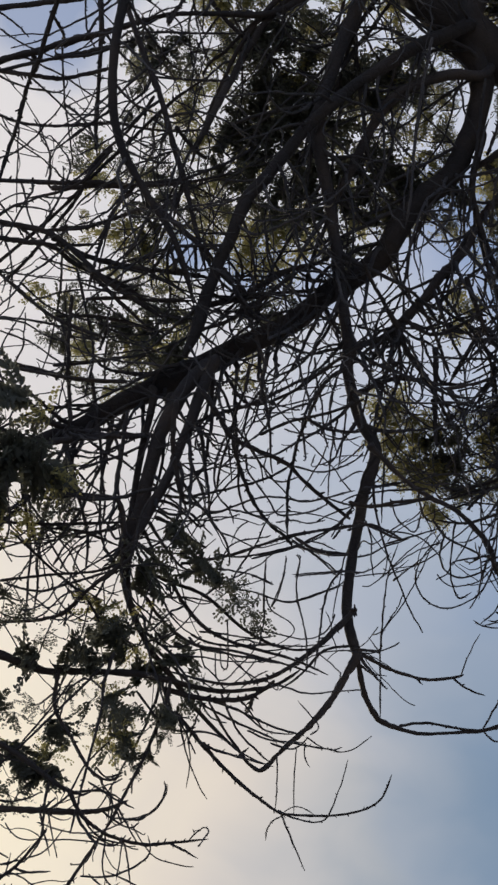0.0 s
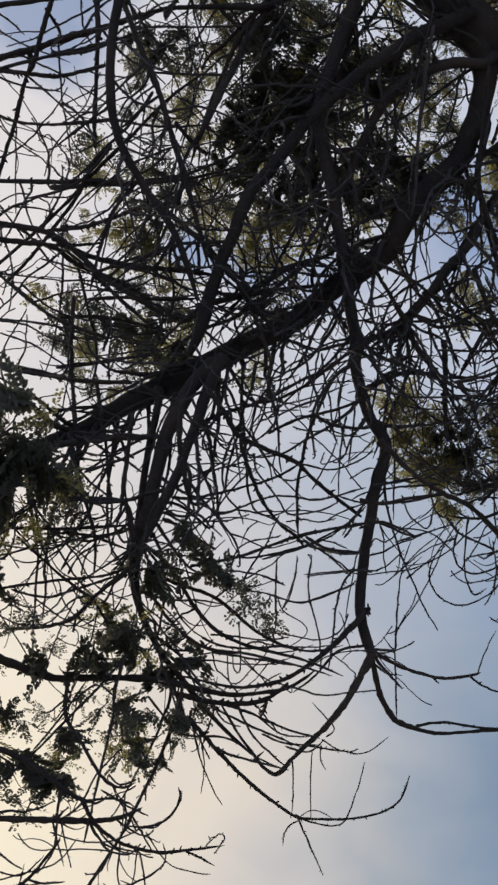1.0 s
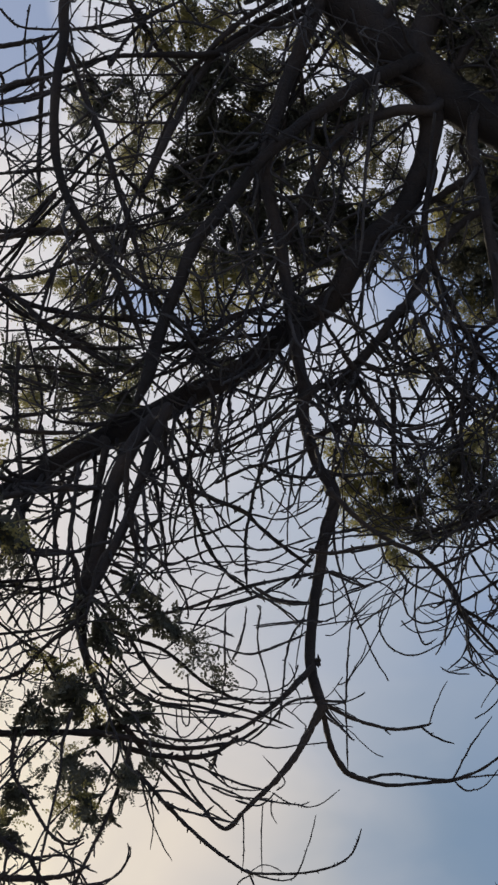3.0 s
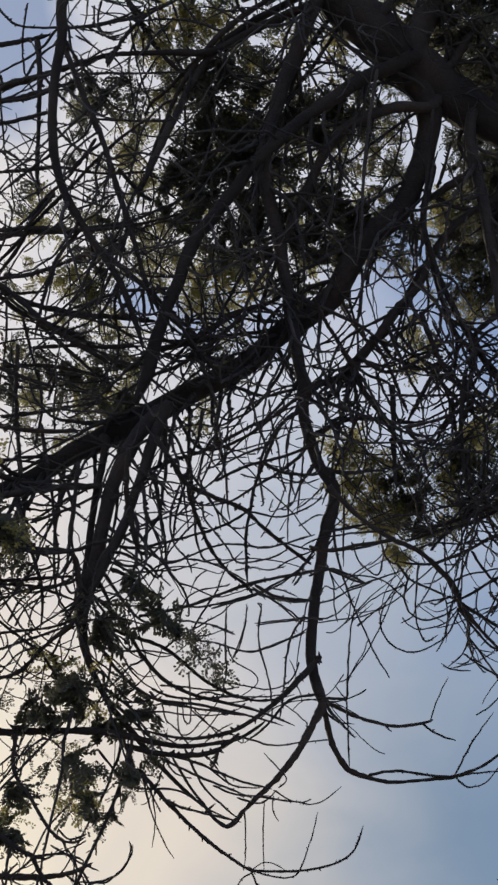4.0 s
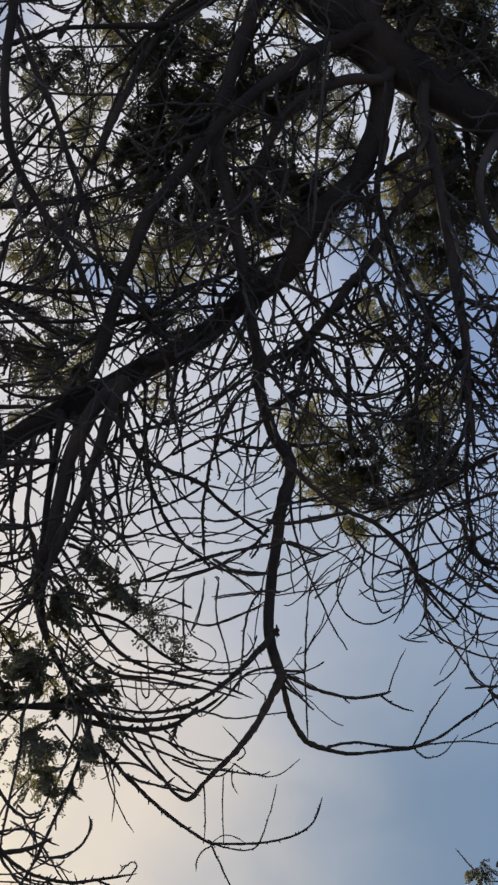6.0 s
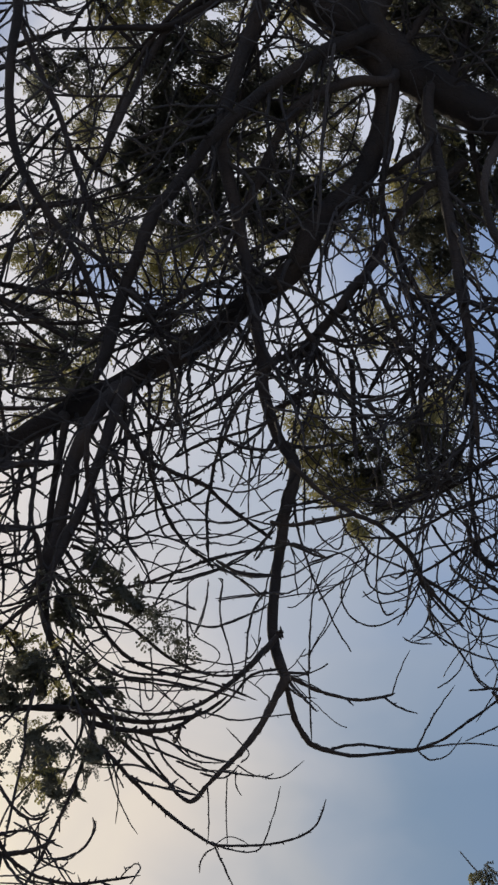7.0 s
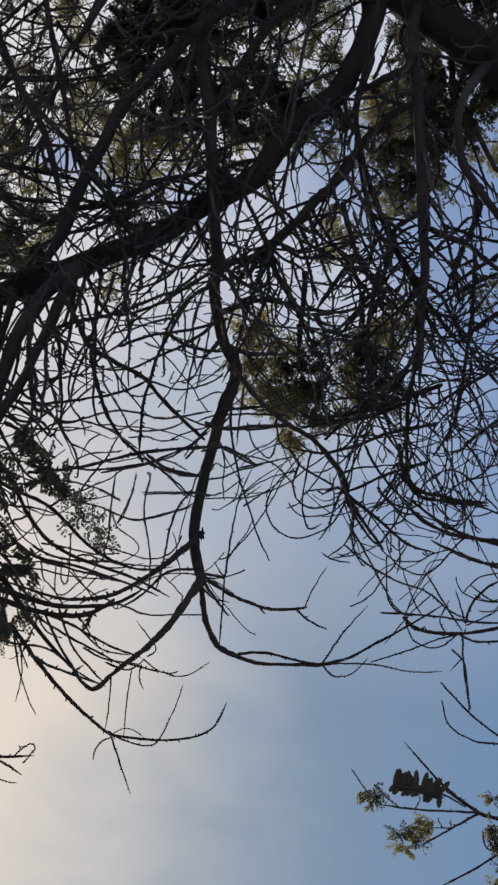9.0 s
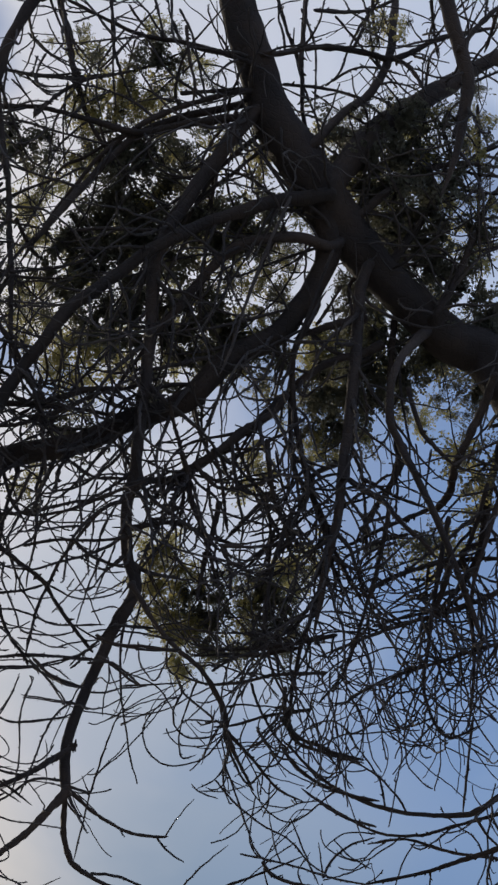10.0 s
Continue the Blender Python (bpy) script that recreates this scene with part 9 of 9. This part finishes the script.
spray(-0.46, 7.12, 10.82, 0.088)
spray(-0.24, 6.77, 11.14, 0.071)
spray(-0.06, 6.83, 11.06, 0.071)
spray(-0.34, 6.99, 10.93, 0.094)
spray(-0.25, 6.99, 10.92, 0.094)
spray(-0.14, 6.96, 10.94, 0.094)
spray(-0.32, 7.07, 10.85, 0.083)
spray(-0.19, 7.05, 10.86, 0.083)
spray(-0.07, 6.90, 10.99, 0.065)
spray(0.02, 6.81, 11.07, 0.065)
spray(0.10, 6.89, 10.99, 0.053)
spray(-0.42, 7.23, 10.70, 0.077)
spray(-0.00, 7.13, 10.76, 0.071)
spray(0.05, 7.11, 10.78, 0.053)
spray(-0.03, 7.30, 10.59, 0.083)
spray(-0.07, 7.35, 10.55, 0.094)
spray(0.03, 7.36, 10.53, 0.077)
spray(0.25, 7.26, 10.61, 0.071)
spray(0.21, 7.31, 10.56, 0.053)
spray(0.37, 7.39, 10.47, 0.065)
spray(0.46, 7.33, 10.51, 0.065)
spray(0.39, 7.48, 10.37, 0.059)
spray(0.81, 6.46, 11.35, 0.071)
spray(0.84, 6.42, 11.38, 0.065)
spray(0.85, 6.50, 11.30, 0.053)
spray(0.96, 6.43, 11.36, 0.059)
spray(0.99, 6.39, 11.39, 0.041)
spray(0.88, 6.77, 11.03, 0.071)
spray(0.81, 6.80, 11.01, 0.047)
spray(1.00, 6.69, 11.10, 0.041)
spray(0.38, 6.99, 10.86, 0.047)
spray(0.41, 7.07, 10.78, 0.083)
spray(0.48, 7.09, 10.75, 0.077)
spray(1.27, 6.81, 10.95, 0.083)
spray(1.28, 6.76, 11.01, 0.071)
spray(1.24, 6.85, 10.91, 0.071)
spray(1.28, 6.91, 10.86, 0.065)
spray(1.35, 6.93, 10.82, 0.071)
spray(0.92, 7.03, 10.77, 0.053)
spray(1.37, 6.82, 10.93, 0.065)
spray(1.34, 6.61, 11.15, 0.071)
spray(1.40, 6.60, 11.14, 0.053)
spray(1.48, 6.64, 11.10, 0.071)
spray(1.44, 6.76, 10.99, 0.071)
spray(1.53, 6.76, 10.98, 0.071)
spray(1.60, 6.78, 10.95, 0.059)
spray(1.63, 6.92, 10.81, 0.071)
spray(1.57, 6.92, 10.81, 0.053)
spray(1.47, 6.85, 10.90, 0.047)
spray(1.67, 6.94, 10.79, 0.065)
spray(1.07, 7.12, 10.66, 0.065)
spray(1.30, 6.66, 11.10, 0.059)
spray(1.22, 6.68, 11.08, 0.053)
spray(1.56, 6.68, 11.05, 0.059)
spray(0.74, 7.24, 10.58, 0.071)
spray(0.65, 7.28, 10.54, 0.059)
spray(0.57, 7.32, 10.52, 0.059)
spray(0.82, 7.23, 10.58, 0.047)
spray(0.76, 7.39, 10.43, 0.047)
spray(0.63, 7.44, 10.39, 0.071)
spray(0.60, 7.49, 10.34, 0.065)
spray(0.72, 7.52, 10.31, 0.071)
spray(0.66, 7.60, 10.23, 0.065)
spray(0.65, 7.65, 10.19, 0.065)
spray(1.29, 7.28, 10.49, 0.071)
spray(1.35, 7.28, 10.48, 0.059)
spray(1.22, 7.26, 10.51, 0.047)
spray(1.41, 7.33, 10.42, 0.059)
spray(1.53, 7.38, 10.37, 0.083)
spray(1.62, 7.37, 10.37, 0.071)
spray(1.71, 7.31, 10.42, 0.053)
spray(1.59, 7.13, 10.60, 0.083)
spray(1.67, 7.09, 10.64, 0.071)
spray(1.72, 7.15, 10.58, 0.065)
spray(1.22, 7.44, 10.34, 0.059)
spray(1.27, 7.46, 10.32, 0.053)
spray(1.39, 7.48, 10.28, 0.041)
spray(1.73, 7.71, 10.02, 0.065)
spray(1.83, 7.71, 10.01, 0.071)
spray(1.67, 7.68, 10.05, 0.065)
spray(1.73, 7.62, 10.11, 0.059)
spray(1.53, 7.59, 10.16, 0.053)
spray(1.62, 7.59, 10.15, 0.053)
spray(1.53, 7.77, 9.98, 0.059)
spray(1.08, 8.01, 9.79, 0.059)
spray(1.16, 7.99, 9.80, 0.071)
spray(1.12, 7.95, 9.84, 0.059)
spray(1.38, 7.91, 9.86, 0.059)
spray(0.97, 7.15, 11.21, 0.122)
spray(1.10, 7.07, 11.28, 0.122)
spray(1.23, 6.99, 11.34, 0.092)
spray(1.07, 7.24, 11.12, 0.134)
spray(0.97, 7.31, 11.06, 0.110)
spray(1.24, 7.26, 11.08, 0.134)
spray(0.82, 7.25, 11.12, 0.079)
spray(1.39, 7.22, 11.10, 0.110)
spray(1.17, 7.17, 11.18, 0.122)
spray(1.41, 7.35, 10.97, 0.122)
spray(1.58, 7.38, 10.93, 0.110)
spray(1.20, 7.47, 10.87, 0.092)
spray(1.72, 7.41, 10.88, 0.092)
spray(1.07, 7.39, 10.96, 0.092)
spray(1.51, 7.21, 11.10, 0.079)
spray(1.69, 7.80, 10.50, 0.122)
spray(1.54, 7.84, 10.48, 0.134)
spray(1.40, 7.90, 10.43, 0.134)
spray(1.26, 7.86, 10.48, 0.110)
spray(1.76, 7.65, 10.64, 0.122)
spray(1.92, 7.74, 10.53, 0.122)
spray(1.25, 8.00, 10.34, 0.110)
spray(1.23, 8.10, 10.25, 0.098)
spray(1.48, 7.99, 10.33, 0.110)
spray(0.38, 7.68, 10.74, 0.122)
spray(0.26, 7.71, 10.72, 0.110)
spray(0.33, 8.03, 10.40, 0.134)
spray(0.46, 7.95, 10.47, 0.134)
spray(0.60, 7.99, 10.42, 0.122)
spray(0.19, 8.00, 10.45, 0.092)
spray(-0.09, 7.42, 10.99, 0.133)
spray(-0.21, 7.67, 10.72, 0.133)
spray(-0.33, 7.87, 10.49, 0.121)
spray(-0.42, 7.79, 10.58, 0.103)
spray(-0.69, 8.52, 9.77, 0.121)
spray(-0.66, 8.64, 9.64, 0.121)
spray(-0.79, 8.58, 9.71, 0.103)
spray(-0.88, 8.54, 9.75, 0.091)
spray(-0.79, 8.72, 9.55, 0.103)
spray(0.06, 7.20, 11.09, 0.096)
spray(0.18, 7.24, 11.04, 0.096)
spray(0.09, 7.30, 10.98, 0.084)
spray(0.30, 7.20, 11.09, 0.078)
spray(0.42, 7.24, 11.04, 0.084)
spray(0.18, 7.38, 10.89, 0.084)
spray(0.09, 7.44, 10.82, 0.096)
spray(0.30, 7.46, 10.80, 0.084)
spray(0.48, 7.42, 10.84, 0.084)
spray(0.45, 7.50, 10.75, 0.078)
spray(0.60, 7.46, 10.80, 0.072)
spray(0.24, 7.56, 10.69, 0.084)
spray(0.12, 7.58, 10.66, 0.096)
spray(0.36, 7.62, 10.62, 0.084)
spray(0.51, 7.60, 10.64, 0.084)
spray(0.63, 7.56, 10.69, 0.072)
spray(0.21, 7.70, 10.53, 0.096)
spray(0.36, 7.76, 10.46, 0.084)
spray(0.48, 7.72, 10.51, 0.096)
spray(0.60, 7.70, 10.53, 0.072)
spray(0.66, 7.78, 10.44, 0.072)
spray(0.78, 7.70, 10.53, 0.066)
spray(0.75, 7.52, 10.73, 0.054)
spray(-0.18, 7.72, 10.51, 0.096)
spray(-0.03, 7.80, 10.42, 0.090)
spray(0.70, 7.53, 10.73, 0.066)
spray(0.79, 7.59, 10.66, 0.060)
spray(0.67, 7.63, 10.62, 0.072)
spray(0.82, 7.49, 10.77, 0.054)
spray(0.73, 7.71, 10.53, 0.066)
spray(0.58, 7.59, 10.67, 0.066)
spray(0.62, 7.71, 10.53, 0.060)
spray(1.18, 7.01, 11.19, 0.103)
spray(1.37, 6.92, 11.26, 0.085)
spray(1.51, 6.86, 11.30, 0.079)
spray(1.39, 7.20, 10.98, 0.103)
spray(1.59, 7.06, 11.10, 0.067)
spray(1.26, 7.35, 10.85, 0.091)
spray(1.48, 6.71, 11.45, 0.060)
spray(1.39, 7.05, 11.13, 0.091)
spray(0.52, 7.47, 10.95, 0.078)
spray(0.65, 7.61, 10.79, 0.066)
spray(0.50, 7.75, 10.63, 0.066)
spray(0.72, 7.88, 10.47, 0.072)
spray(0.60, 8.00, 10.33, 0.072)
spray(0.84, 8.12, 10.20, 0.066)
spray(0.97, 8.20, 10.11, 0.060)
spray(-0.67, 7.74, 10.60, 0.078)
spray(-0.56, 7.59, 10.78, 0.078)
spray(-0.73, 7.94, 10.37, 0.072)
spray(-0.41, 7.47, 10.92, 0.078)
spray(-0.57, 8.10, 10.19, 0.072)

# yellow-green patches: sunlight put into the leaf colour, besides the low sun shining through
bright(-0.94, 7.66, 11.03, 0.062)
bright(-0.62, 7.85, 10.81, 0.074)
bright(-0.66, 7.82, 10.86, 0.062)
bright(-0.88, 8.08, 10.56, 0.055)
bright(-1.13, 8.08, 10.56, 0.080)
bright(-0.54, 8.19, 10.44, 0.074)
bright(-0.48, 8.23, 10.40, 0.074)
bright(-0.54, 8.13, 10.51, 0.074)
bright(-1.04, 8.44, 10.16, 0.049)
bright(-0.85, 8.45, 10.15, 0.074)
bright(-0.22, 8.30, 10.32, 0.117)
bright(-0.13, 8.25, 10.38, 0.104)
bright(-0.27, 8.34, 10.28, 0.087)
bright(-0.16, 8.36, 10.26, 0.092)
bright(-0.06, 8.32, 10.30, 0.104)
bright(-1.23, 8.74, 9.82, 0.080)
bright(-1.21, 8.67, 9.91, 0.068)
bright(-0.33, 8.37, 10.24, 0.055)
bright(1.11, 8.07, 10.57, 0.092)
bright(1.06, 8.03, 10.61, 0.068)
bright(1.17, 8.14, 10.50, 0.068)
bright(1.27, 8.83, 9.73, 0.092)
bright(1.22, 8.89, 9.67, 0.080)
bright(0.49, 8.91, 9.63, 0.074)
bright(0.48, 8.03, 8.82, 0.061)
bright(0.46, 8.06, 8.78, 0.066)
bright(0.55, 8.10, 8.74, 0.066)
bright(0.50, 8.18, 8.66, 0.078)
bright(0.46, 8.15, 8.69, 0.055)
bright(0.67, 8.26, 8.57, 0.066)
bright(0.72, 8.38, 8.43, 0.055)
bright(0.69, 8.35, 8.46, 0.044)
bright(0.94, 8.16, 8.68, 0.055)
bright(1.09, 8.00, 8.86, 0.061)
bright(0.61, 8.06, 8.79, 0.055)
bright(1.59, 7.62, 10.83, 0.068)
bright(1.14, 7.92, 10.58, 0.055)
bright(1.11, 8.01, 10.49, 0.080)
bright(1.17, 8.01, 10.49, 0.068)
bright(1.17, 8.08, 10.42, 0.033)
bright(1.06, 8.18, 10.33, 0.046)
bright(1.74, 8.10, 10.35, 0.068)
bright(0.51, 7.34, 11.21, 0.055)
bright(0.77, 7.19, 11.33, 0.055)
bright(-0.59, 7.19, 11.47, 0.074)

# the small twig in the open, with a leaf coloured as in shade and seed-like leaflets
frond(1.40, 8.57, 6.66, 0.112)
seeds(1.17, 8.61, 6.63, 0.061)
seeds(1.22, 8.61, 6.62, 0.056)
seeds(1.22, 8.58, 6.66, 0.046)
seeds(1.15, 8.62, 6.63, 0.041)
seeds(1.19, 8.64, 6.60, 0.038)
seeds(1.43, 8.67, 6.54, 0.071)
seeds(1.39, 8.68, 6.52, 0.066)
seeds(1.45, 8.66, 6.55, 0.056)
seeds(1.36, 8.70, 6.50, 0.061)
seeds(1.42, 8.72, 6.48, 0.056)
seeds(1.34, 8.74, 6.46, 0.051)
seeds(1.39, 8.75, 6.45, 0.051)
seeds(1.32, 8.70, 6.51, 0.041)
seeds(1.44, 8.69, 6.51, 0.051)
seeds(1.75, 8.65, 6.54, 0.071)
seeds(1.77, 8.67, 6.51, 0.071)
seeds(1.74, 8.64, 6.55, 0.046)
seeds(1.71, 8.56, 6.65, 0.046)
seeds(1.75, 8.55, 6.66, 0.051)
seeds(1.79, 8.70, 6.48, 0.051)
seeds(1.78, 8.79, 6.37, 0.061)
seeds(1.80, 8.75, 6.41, 0.036)

# ---- loose twigs and leaves belong to the limb that they grow nearest to ----
spots = np.array([q[:3] for _, line in BOUGHS for q in line])
owner = [ob for ob, line in BOUGHS for _ in line]
for ob in list(tree.children):
    kind = ob.name.split(".")[0]
    if kind in ("twig", "leaf_sprig", "leaf_spray", "leaf_frond"):
        at = ob.data.vertices[0].co if kind == "twig" else ob.location
        ob.parent = owner[int(np.argmin(((spots - np.array(at)) ** 2).sum(axis=1)))]
